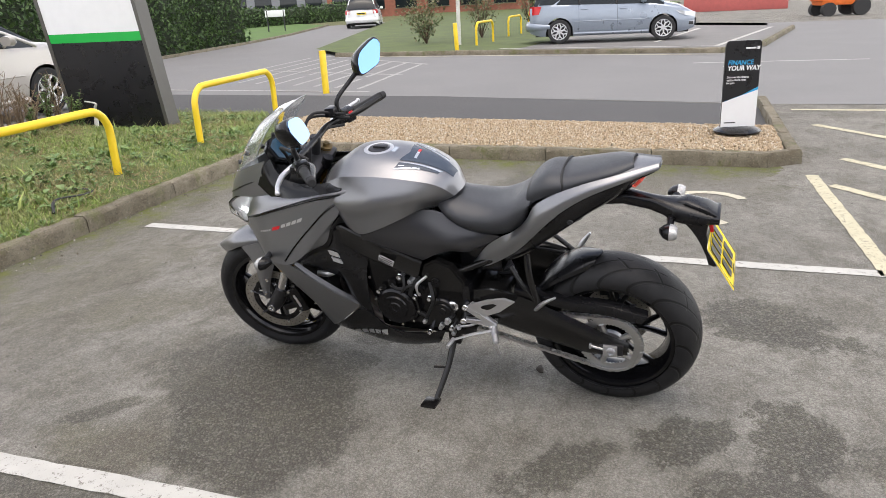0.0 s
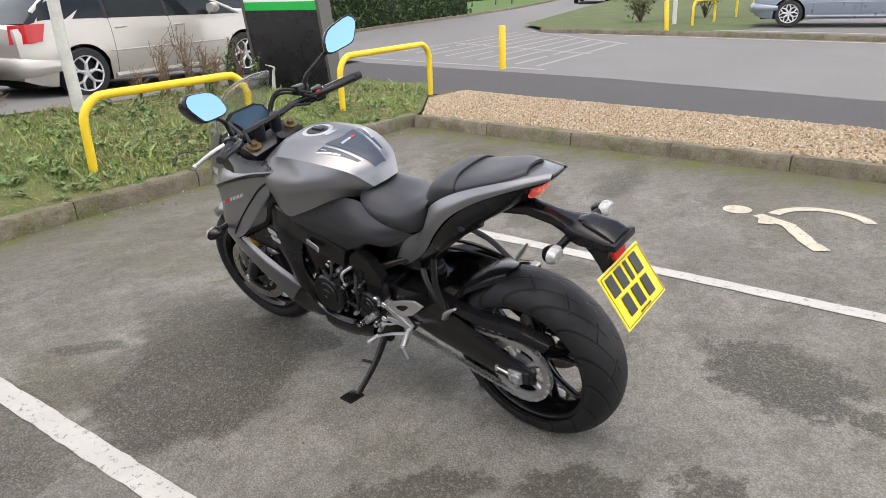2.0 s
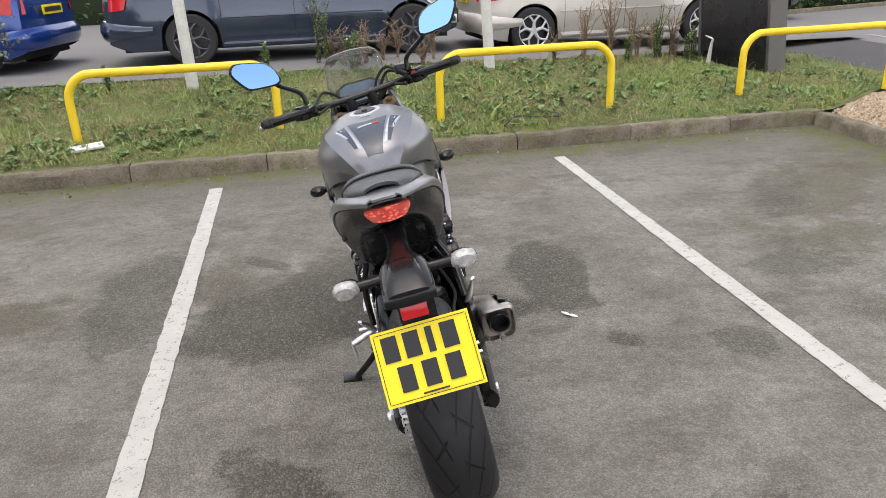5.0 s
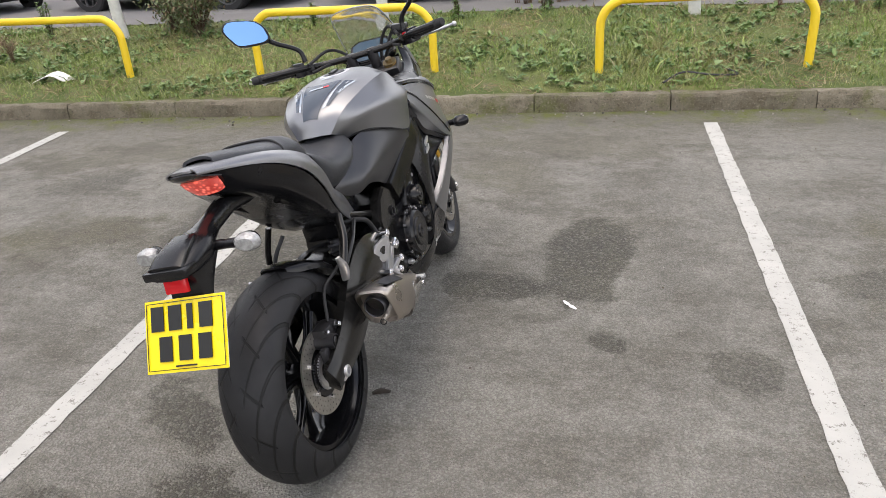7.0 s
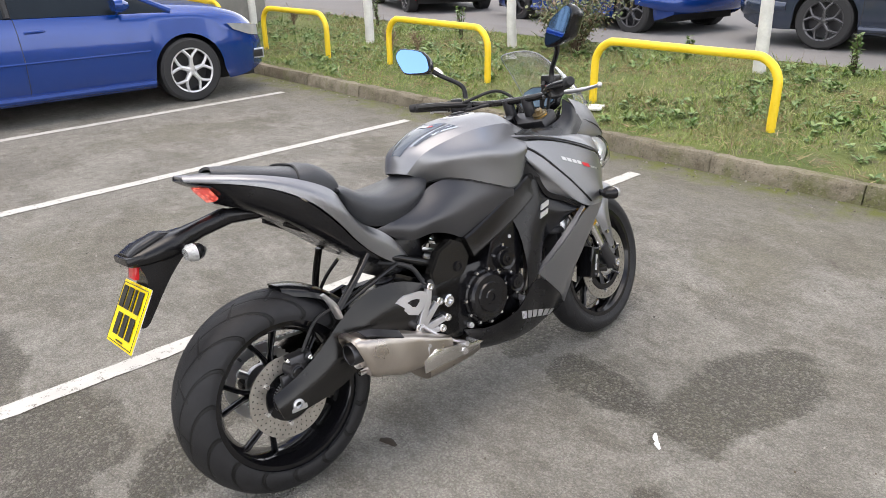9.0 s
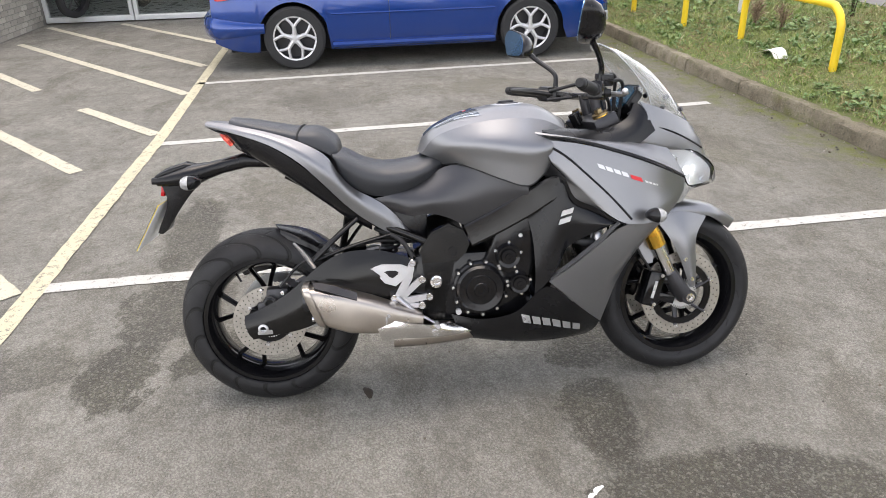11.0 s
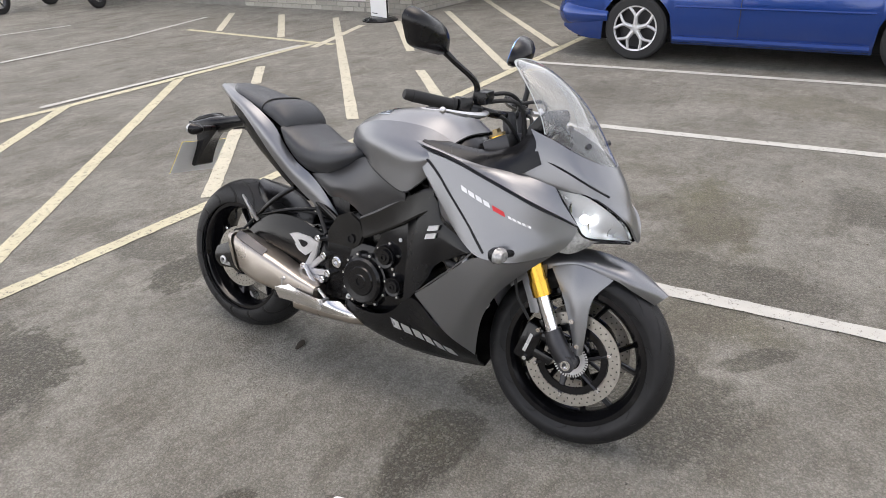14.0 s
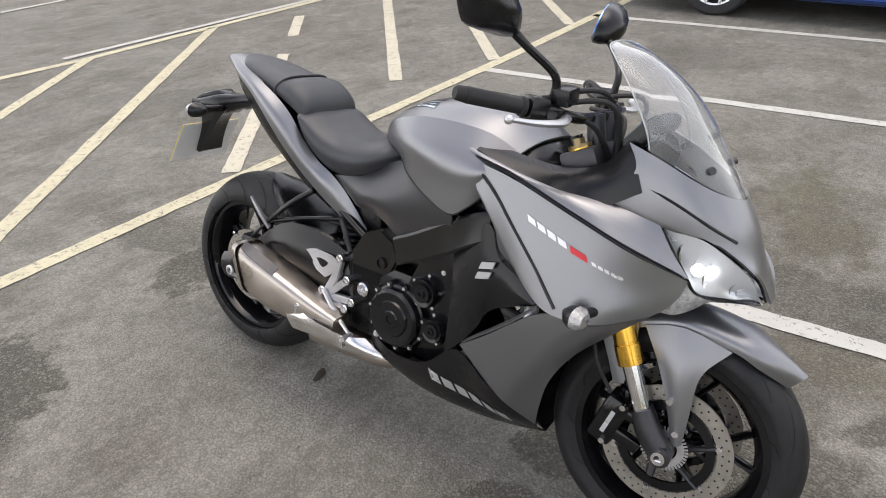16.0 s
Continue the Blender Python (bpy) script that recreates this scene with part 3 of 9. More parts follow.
# ---- display boards ----
def display_board(m, seen=True):
    top = thing("display_board", "black and white free-standing finance display board on a round foot", "sign board", "display boards", m=m)
    bm = bm_new()
    lathe(bm, [(0, 0), (0, 0.30), (0.015, 0.30), (0.05, 0.24), (0.06, 0.0)], axis="z", seg=36)
    part("foot", bm, M_BLACK, top, "black rubber foot")
    w, h, r = 0.225, 1.08, 0.05
    out = [(-w, 0.06), (w, 0.06)] + [(w - r + r * math.cos(a), h - r + r * math.sin(a)) for a in np.linspace(0, math.pi / 2, 6)] \
        + [(-w + r - r * math.sin(a), h - r + r * math.cos(a)) for a in np.linspace(0, math.pi / 2, 6)]
    bm = bm_new()
    slab(bm, out, -0.018, 0.018, "y")
    part("panel", bm, M_BOARD, top, "black panel with rounded top", smooth=20)
    for s in (-1, 1):
        f = pose(0, 0, 0) if s > 0 else pose(0, 0, 0, 0, 0, 180)
        bm = bm_new()
        slab(bm, [(-w, 0.06), (w, 0.06), (w, 0.5), (-w, 0.36)], -0.0215, -0.018, "y", m=f)
        part("white_field", bm, M_WHITE, top, "white lower field", smooth=0)
        bm = bm_new()
        slab(bm, [(-w, 0.362), (w, 0.50), (w, 0.535), (0.02, 0.44)], -0.022, -0.018, "y", m=f)
        part("blue_stripe", bm, M_BLUE_PRINT, top, "blue slanted stripe", smooth=0)
        up = f @ pose(0, -0.0205, 0, 90, 0, 0)
        words("lettering", "FINANCE", 0.078, M_BLUE_PRINT, up @ pose(-0.19, 0.80, 0), top, bold=0.0015, shear=0.15)
        words("lettering", "YOUR WAY", 0.078, M_WHITE, up @ pose(-0.19, 0.735, 0), top, bold=0.0025, shear=0.15)
        words("lettering", "Discover the finance\noption that's right\nfor you.", 0.034, M_WHITE, up @ pose(-0.19, 0.645, 0), top, bold=0.0006)
        for c, sz, mt in (((0.09, -0.0205, 0.99), (0.13, 0.003, 0.018), M_WHITE), ((0.185, -0.0205, 0.992), (0.034, 0.003, 0.034), M_WHITE), ((-0.11, -0.0235, 0.11), (0.15, 0.003, 0.012), M_BOARD)):
            bm = bm_new()
            box(bm, c, sz, f)
            part("print_bar", bm, mt, top, smooth=0)
    return top


display_board(pose(7.72, -0.31, 0.125, 0, 0, -72) @ Matrix.Diagonal((0.72, 0.72, 0.78, 1)))
display_board(pose(-4.44, -4.5, 0.0, 0, 0, 72) @ Matrix.Diagonal((0.9, 0.9, 0.9, 1)))


# ---- totem sign on the verge ----
def totem():
    """A tall slab whose sides lean, set on a low plinth."""
    top = thing("totem_sign", "tall black, green and white leaning totem sign slab in the grass", "sign", m=pose(7.72, 7.15, 0.0, 0, 0, -86))
    lean = -0.13
    w, d = 0.70, 0.10
    for name, z0, z1, mt in (("black_panel", 0.02, 1.16, M_BOARD), ("green_band", 1.16, 1.27, M_GREEN), ("white_panel", 1.27, 3.4, M_WHITE)):
        bm = bm_new()
        slab(bm, [(-w + lean * z0, z0), (w + lean * z0, z0), (w + lean * z1, z1), (-w + lean * z1, z1)], -d, d, "y")
        part(name, bm, mt, top, smooth=20)
    for s in (-1, 1):
        bm = bm_new()
        slab(bm, [(s * w, 0.0), (s * (w + 0.05), 0.0), (s * (w + 0.05) + lean * 3.4, 3.4), (s * w + lean * 3.4, 3.4)], -d - 0.012, d + 0.012, "y")
        part("edge_strip", bm, M_EDGE, top, "dark bronze edge strip", smooth=20)
    # bent white pipe beside the slab, no lamp on it
    bm = bm_new()
    tube(bm, [(-0.22, -0.3, 0.1), (-0.2, -0.29, 0.35), (-0.17, -0.3, 0.42), (-0.32, -0.31, 0.45)], [0.03, 0.02, 0.012, 0.008], 8, 14)
    part("white_pipe", bm, M_POST, top, "small white pipe")
    return top


M_EDGE = mat("dark_bronze_edge_strip", (0.085, 0.080, 0.070), 0.4)
M_GREEN = mat("bright_green_panel", (0.01, 0.42, 0.06), 0.4, var=0.05)
totem()


# ---- verge and gravel ----
def verge_z(x, y):
    """Height of the verge: from the kerb up to the lane's edge, with small humps."""
    y0, y1 = kerb_y(x) + 0.1, verge_back(x) + 0.12
    f = min(1.0, max(0.0, (y - y0) / (y1 - y0)))
    top = lane_z(x) + 0.04
    h = 0.11 + (top - 0.11) * (f ** 0.8)
    if x > 6.9:
        h = 0.11 + (0.04 - 0.11) * min(1, (x - 6.9) / 2.2)
    return h + 0.02 * noise.noise(Vector((x * 1.3, y * 1.3, 0))) + 0.012 * noise.noise(Vector((x * 5, y * 5, 3)))


def verge():
    bm = bm_new()
    rows = []
    xs = [-40, -30, -24, -18] + [-14 + 0.2 * i for i in range(117)]
    for x in xs:
        y0, y1 = kerb_y(min(x, 6.9)) + 0.09, verge_back(x) + 0.12
        if x > 6.85:
            y0 = 4.2 + (x - 6.85) * 0.75
        rows.append([bm.verts.new((x, y0 + (y1 - y0) * j / 16, verge_z(x, y0 + (y1 - y0) * j / 16))) for j in range(17)])
    for a, b in zip(rows, rows[1:]):
        for j in range(16):
            bm.faces.new((a[j], b[j], b[j + 1], a[j + 1]))
    n = Nodes("mossy_turf_soil")
    p = n.coord()
    c = n.mix(n.ramp(n.noise(p, 1.3, 5), 0.35, 0.65), (0.07, 0.10, 0.022), (0.13, 0.15, 0.04))
    c = n.mix(n.ramp(n.noise(p, 5, 5, 0.7), 0.5, 0.72), c, (0.13, 0.11, 0.065))
    n.bump(n.noise(p, 40, 5, 0.7), 0.9, 0.02)
    tagged(part("verge", bm, n.done(c, 0.95), smooth=80), "uneven mossy turf verge behind the kerb", "grass verge", kind="structure")


verge()


# ---- motorcycle ----
from mathutils.bvhtree import BVHTree


def flake_paint(name, base, rough, metal):
    n = Nodes(name)
    p = n.coord()
    fl = n.noise(p, 900, 1, 0.5)
    soft = n.noise(p, 5, 3)
    c = n.mix(n.ramp(fl, 0.35, 0.65), tuple(v * 0.86 for v in base), tuple(min(1, v * 1.14) for v in base))
    n.bump(fl, 0.05, 0.0005)
    return n.done(c, n.ramp(soft, 0.3, 0.7, rough - 0.03, rough + 0.04), metal, Coat_Weight=0.12, Coat_Roughness=0.35)


M_GREY = flake_paint("matt_metallic_grey_paint", (0.235, 0.237, 0.248), 0.33, 0.8)
M_GUN = flake_paint("dark_gunmetal_paint", (0.060, 0.060, 0.064), 0.32, 0.6)
M_SATIN = mat("satin_black_frame_paint", (0.014, 0.0135, 0.013), 0.20, 0.35, var=0.15, bump=0.05, bscale=500)
M_ENGINE = mat("black_engine_casting", (0.006, 0.006, 0.007), 0.16, 0.1, var=0.25, bump=0.06, bscale=300, Specular_IOR_Level=0.42)
M_SEAT = mat("black_grained_vinyl", (0.032, 0.034, 0.039), 0.42, var=0.15, scale=10, bump=0.35, bscale=520)
M_ALU = mat("cast_aluminium", (0.60, 0.60, 0.615), 0.36, 0.85, var=0.12, bump=0.1, bscale=250)
M_STAIN = mat("brushed_steel_silencer", (0.44, 0.40, 0.36), 0.33, 1.0, var=0.12, scale=12, bump=0.1, bscale=400)
M_SHIELD = mat("polished_heat_shield", (0.72, 0.71, 0.70), 0.2, 1.0, var=0.1)
M_GOLD = mat("gold_anodised_fork", (0.78, 0.46, 0.07), 0.26, 0.95, var=0.06)
M_FORKCAP = mat("dull_bronze_cap", (0.25, 0.19, 0.10), 0.35, 0.8)
M_RIM = mat("gloss_black_wheel", (0.005, 0.005, 0.006), 0.12, var=0.2, Specular_IOR_Level=0.4)
M_RUBBER = mat("black_rubber", (0.012, 0.012, 0.013), 0.65, var=0.2, bump=0.3, bscale=350)
# blue of the reflected sky is put into the mirror's colour
M_MIRROR = mat("sky_blue_mirror_glass", (0.20, 0.37, 0.66), 0.03, 1.0, var=0.01, rvar=0.0)
M_LCD = mat("blue_grey_display_glass", (0.03, 0.075, 0.12), 0.08, var=0.2)
M_TAPE = mat("blue_grey_tank_sticker", (0.040, 0.052, 0.072), 0.2, var=0.1)
M_TAPE_L = mat("pale_tank_sticker", (0.42, 0.46, 0.52), 0.25, 0.3, var=0.08)
M_RED = mat("red_print", (0.55, 0.012, 0.02), 0.35, var=0.05)
M_PLATE = mat("yellow_number_plate", (0.87, 0.68, 0.005), 0.3, var=0.03)
M_INK = mat("black_print", (0.01, 0.01, 0.01), 0.4, var=0.03)
M_TAG = mat("yellow_green_tag", (0.55, 0.62, 0.06), 0.45, var=0.08)
M_SPROCKET = mat("zinc_sprocket", (0.5, 0.5, 0.5), 0.35, 0.9, var=0.1)


def glass(name, tint, rough=0.02, ior=1.45):
    n = Nodes(name)
    p = n.coord()
    return n.done(tint, n.ramp(n.noise(p, 14, 4), 0.3, 0.7, rough, rough + 0.04), 0.0, Transmission_Weight=1.0, IOR=ior)


# clear screen; a small white diffuse share imitates the sky's milky reflection
n = Nodes("sky_sheen_polycarbonate_screen")
p = n.coord()
M_SCREEN = n.done((0.90, 0.92, 0.93), n.ramp(n.noise(p, 14, 4), 0.3, 0.7, 0.01, 0.04), 0.0, Transmission_Weight=n.ramp(n.noise(p, 5, 3), 0.3, 0.7, 0.88, 0.95), IOR=1.42)
M_LENS = glass("clear_lamp_lens", (0.96, 0.97, 0.98), 0.01, 1.2)
M_EDGE_CLEAR = mat("grey_polycarbonate_edge", (0.40, 0.42, 0.43), 0.12, var=0.05)
M_REDLENS = mat("red_reflector", (0.55, 0.01, 0.015), 0.15, var=0.1)
n = Nodes("lit_red_tail_lamp")
p = n.coord()
spots = n.add("ShaderNodeTexVoronoi", Vector=p, Scale=75.0).outputs[0]
M_TAIL = n.done(n.mix(n.ramp(n.noise(p, 30), 0.3, 0.7), (0.55, 0.03, 0.03), (0.62, 0.10, 0.09)), 0.15, 0.0,
                Emission_Color=(1.0, 0.20, 0.13), Emission_Strength=n.ramp(spots, 0.08, 0.45, 0.7, 0.10))
n = Nodes("lit_head_lamp_bulb")
n.bump(n.noise(n.coord(), 60), 0.1, 0.001)
M_REFLECT = mat("silvered_lamp_bowl", (0.90, 0.91, 0.93), 0.22, 0.45, var=0.08)
M_BULB = n.done((0.9, 0.93, 0.97), 0.2, 0.0, Emission_Color=(0.92, 0.96, 1.0), Emission_Strength=n.ramp(n.noise(n.coord(), 25), 0.3, 0.7, 2.0, 4.0))


def tyre_mat(name, count, slant, half, thin=1.0):
    """Rubber with slanting tread grooves laid round the wheel's axle."""
    n = Nodes(name)
    p = n.coord()
    s = n.add("ShaderNodeSeparateXYZ", i0=p)
    ang = n.math("MULTIPLY", n.math("ARCTAN2", s.outputs[2], s.outputs[1]), count / (2 * math.pi))
    side = n.math("ABSOLUTE", s.outputs[0])
    flip = n.math("MULTIPLY", n.math("SIGN", s.outputs[0]), 0.25)
    u = n.math("ADD", n.math("ADD", ang, n.math("MULTIPLY", n.math("POWER", side, 0.8), slant)), flip)
    saw = n.math("ABSOLUTE", n.math("SUBTRACT", n.math("FRACT", u), 0.5))
    groove = n.ramp(saw, 0.05 * thin, 0.072 * thin, 1.0, 0.0)
    u2 = n.math("SUBTRACT", n.math("MULTIPLY", ang, 1.0), n.math("MULTIPLY", side, slant * 0.55))
    saw2 = n.math("ABSOLUTE", n.math("SUBTRACT", n.math("FRACT", n.math("ADD", u2, flip)), 0.5))
    g2 = n.math("MULTIPLY", n.ramp(saw2, 0.03 * thin, 0.045 * thin, 1.0, 0.0), n.ramp(side, half * 0.45, half * 0.5, 1.0, 0.0))
    band = n.math("MULTIPLY", n.ramp(side, half * 0.10, half * 0.16), n.ramp(side, half * 0.86, half * 0.93, 1.0, 0.0))
    g = n.math("MULTIPLY", n.math("MAXIMUM", groove, g2), band)
    c = n.mix(n.ramp(n.noise(p, 26, 4), 0.3, 0.7), (0.010, 0.010, 0.011), (0.016, 0.016, 0.0175))
    c = n.mix(g, c, (0.002, 0.002, 0.002))
    h = n.math("SUBTRACT", n.math("MULTIPLY", n.noise(p, 300, 2), 0.12), g)
    n.bump(h, 1.0, 0.006)
    return n.done(c, n.ramp(n.noise(p, 9), 0.3, 0.7, 0.48, 0.62), 0.0, Specular_IOR_Level=0.35)


def disc_mat():
    """Brake steel with rows of drilled holes."""
    n = Nodes("drilled_brake_steel")
    p = n.coord()
    s = n.add("ShaderNodeSeparateXYZ", i0=p)
    r = n.math("SQRT", n.math("ADD", n.math("POWER", s.outputs[1], 2.0), n.math("POWER", s.outputs[2], 2.0)))
    a = n.math("MULTIPLY", n.math("ARCTAN2", s.outputs[2], s.outputs[1]), 36 / (2 * math.pi))
    row = n.math("MULTIPLY", n.math("SUBTRACT", r, 0.0), 1 / 0.0135)
    a = n.math("ADD", a, n.math("MULTIPLY", n.math("FLOOR", row), 0.36))
    du = n.math("MULTIPLY", n.math("SUBTRACT", n.math("FRACT", a), 0.5), 0.024)
    dv = n.math("MULTIPLY", n.math("SUBTRACT", n.math("FRACT", row), 0.5), 0.0135)
    d = n.math("SQRT", n.math("ADD", n.math("POWER", du, 2.0), n.math("POWER", dv, 2.0)))
    hole = n.ramp(d, 0.0022, 0.0029, 1.0, 0.0)
    c = n.mix(n.ramp(n.noise(p, 40), 0.3, 0.7), (0.34, 0.32, 0.285), (0.46, 0.435, 0.395))
    c = n.mix(hole, c, (0.01, 0.01, 0.01))
    n.bump(n.math("MULTIPLY", hole, -1.0), 0.5, 0.002)
    return n.done(c, 0.34, n.math("SUBTRACT", 0.85, n.math("MULTIPLY", hole, 0.8)))


M_TYRE_R, M_TYRE_F, M_DISC = tyre_mat("rear_tyre_rubber", 15, 16.0, 0.12), tyre_mat("front_tyre_rubber", 13, 26.0, 0.062, 0.45), disc_mat()

BIKE = pose(2.81, 0.18, 0.0, 0, -11.8, -1.3)
bike = thing("motorcycle", "matt grey and black sports motorcycle leaning on its side stand", "motorcycle", m=BIKE)
HEAD = Vector((0, 1.15, 0.94))
STEER = Matrix.Translation(HEAD) @ Matrix.Rotation(radians(6.5), 4, Vector((0, -0.415, 0.91))) @ Matrix.Translation(-HEAD)


def bp(name, bm, material, label="", parent=None, steer=False, smooth=40):
    if steer:
        bm.transform(STEER)
    return part(name, bm, material, parent or bike, label, smooth)


def both(name, rails, material, nu=16, nv=6, thick=0.004, label="", bulge=0.0, steer=False, smooth=40):
    """A panel on the right side and its mirror image on the left."""
    obs = []
    for mir in (False, True):
        bm = bm_new()
        skin(bm, rails, nu, nv, thick, mirror=mir, bulge=bulge)
        obs.append(bp(name, bm, material, label, steer=steer, smooth=smooth))
    return obs


def sym(rail):
    """A rail carried over the middle to the other side."""
    r = list(rail)
    return r + [(-x, y, z) for x, y, z in (r[-2::-1] if abs(r[-1][0]) < 1e-6 else r[::-1])]


def across(*half):
    """Rails from the right side to the left: half ones from the outside to the middle."""
    return list(half) + [[(-x, y, z) for x, y, z in r] for r in (half[-2::-1] if abs(half[-1][0][0]) < 1e-6 else half[::-1])]


def wheel(name, y, z, R, half, rim_r, rim_half, tyre_m, steer, turn):
    c = Vector((0, y, z))
    M = (STEER if steer else Matrix()) @ Matrix.Translation(c)
    bm = bm_new()
    # rim barrel, spokes and hub
    lathe(bm, [(-rim_half, rim_r + 0.004), (-rim_half, rim_r - 0.012), (-rim_half + 0.012, rim_r - 0.02), (-rim_half * 0.4, rim_r - 0.034), (rim_half * 0.4, rim_r - 0.034),
               (rim_half - 0.012, rim_r - 0.02), (rim_half, rim_r - 0.012), (rim_half, rim_r + 0.004)], seg=72, close=True)
    lathe(bm, [(-0.055, 0.0), (-0.055, 0.035), (-0.03, 0.05), (0.03, 0.05), (0.055, 0.035), (0.055, 0.0)], seg=28)
    ob = bp(name, bm, M_RIM, "gloss black cast wheel")
    ob.matrix_basis = M
    for k in range(5):
        for off in (-0.17, 0.17):
            a = 2 * math.pi * k / 5 + turn
            bm = bm_new()
            p0 = (0, 0.045 * math.cos(a + off * 0.5), 0.045 * math.sin(a + off * 0.5))
            p1 = (0, 0.11 * math.cos(a + off * 0.6), 0.11 * math.sin(a + off * 0.6))
            p2 = (0, (rim_r - 0.028) * math.cos(a + off * 1.5), (rim_r - 0.028) * math.sin(a + off * 1.5))
            tube(bm, [p0, p1, p2], [0.013, 0.0080, 0.0085], 8, 8, flat=1.0)
            bmesh.ops.scale(bm, vec=(2.1, 1, 1), verts=bm.verts)
            part("spoke", bm, M_RIM, ob)
    bm = bm_new()
    cr = half
    prof = [(cr * math.sin(a), R - 0.8 * cr + 0.8 * cr * math.cos(a)) for a in np.linspace(-1.52, 1.52, 19)]
    prof += [(half * 0.97, R - cr * 0.9), (half * 0.86, rim_r + 0.012), (rim_half * 0.96, rim_r), (-rim_half * 0.96, rim_r), (-half * 0.86, rim_r + 0.012), (-half * 0.97, R - cr * 0.9)]
    lathe(bm, prof, seg=96, close=True)
    part("tyre", bm, tyre_m, ob, "black rubber tyre with slanting grooves")
    bm = bm_new()
    a = 2.2
    q = Vector((0, (rim_r - 0.03) * math.cos(a), (rim_r - 0.03) * math.sin(a)))
    cyl(bm, q, q * 0.85 + Vector((0.02, 0, 0)), 0.004, seg=8)
    part("valve", bm, M_RUBBER, ob)
    return ob


rear = wheel("rear_wheel", 0.0, 0.300, 0.311, 0.094, 0.222, 0.08, M_TYRE_R, False, 0.43)
front = wheel("front_wheel", 1.455, 0.292, 0.298, 0.06, 0.222, 0.052, M_TYRE_F, True, 0.166)


def disc(parent, x, r, inner, carrier_m, tk=0.0025):
    bm = bm_new()
    lathe(bm, [(x - tk, inner), (x - tk, r), (x + tk, r), (x + tk, inner)], seg=64, close=True)
    part("brake_disc", bm, M_DISC, parent, "drilled steel brake disc")
    bm = bm_new()
    k = 1 if x > 0 else -1
    lathe(bm, [(x - k * 0.004, inner - 0.024), (x - k * 0.004, inner - 0.003), (x + k * 0.004, inner - 0.003), (x + k * 0.004, inner - 0.024)], seg=48, close=True)
    part("carrier_ring", bm, M_RIM, parent, "black disc carrier ring")
    for k in range(6):
        a = k * math.pi / 3
        bm = bm_new()
        p0, p1 = (x * 0.8, 0.035 * math.cos(a), 0.035 * math.sin(a)), (x, (inner + 0.006) * math.cos(a + 0.35), (inner + 0.006) * math.sin(a + 0.35))
        tube(bm, [p0, p1], [0.012, 0.009], 8, 4, flat=0.6)
        part("disc_carrier", bm, carrier_m, parent)
        bm = bm_new()
        cyl(bm, (x - 0.006, p1[1], p1[2]), (x + 0.006 * (1 if x > 0 else -1) + (0.004 if x > 0 else -0.004), p1[1], p1[2]), 0.007, seg=10)
        part("disc_bobbin", bm, M_CHROME, parent)


disc(front, 0.066, 0.152, 0.116, M_STEEL_DARK)
disc(front, -0.066, 0.152, 0.116, M_STEEL_DARK)
disc(rear, 0.078, 0.125, 0.076, M_STEEL_DARK)
# toothed rings for the wheel sensors
for par, x, r in ((front, 0.078, 0.05), (rear, 0.088, 0.05)):
    bm = bm_new()
    for k in range(40):
        a = 2 * math.pi * k / 40
        box(bm, (0, 0, 0), (0.003, 0.004, 0.010), Matrix.Translation((x, r * math.cos(a), r * math.sin(a))) @ Matrix.Rotation(a - math.pi / 2, 4, "X"))
    lathe(bm, [(x - 0.001, 0.03), (x - 0.001, r - 0.004), (x + 0.001, r - 0.004), (x + 0.001, 0.03)], seg=32, close=True)
    part("sensor_ring", bm, M_ALU, par, "bright toothed ring")

# sprocket on the left
bm = bm_new()
N_T = 44
outer = []
for k in range(N_T * 2):
    r = 0.118 if k % 2 else 0.111
    outer.append((r * math.cos(math.pi * k / N_T), r * math.sin(math.pi * k / N_T)))
k0 = [bm.verts.new((-0.106, a, b)) for a, b in outer]
k1 = [bm.verts.new((-0.112, a, b)) for a, b in outer]
i0 = [bm.verts.new((-0.106, a / 0.115 * 0.088, b / 0.115 * 0.088)) for a, b in outer]
i1 = [bm.verts.new((-0.112, a / 0.115 * 0.088, b / 0.115 * 0.088)) for a, b in outer]
bridge(bm, k0, k1)
bridge(bm, k1, i1)
bridge(bm, i1, i0)
bridge(bm, i0, k0)
for k in range(5):
    a = 2 * math.pi * k / 5
    tube(bm, [(-0.109, 0.045 * math.cos(a), 0.045 * math.sin(a)), (-0.109, 0.09 * math.cos(a), 0.09 * math.sin(a))], 0.012, 8, 3)
lathe(bm, [(-0.115, 0.02), (-0.115, 0.056), (-0.096, 0.056), (-0.096, 0.02)], seg=30, close=True)
part("sprocket", bm, M_SPROCKET, rear, "bright steel chain sprocket", smooth=25)


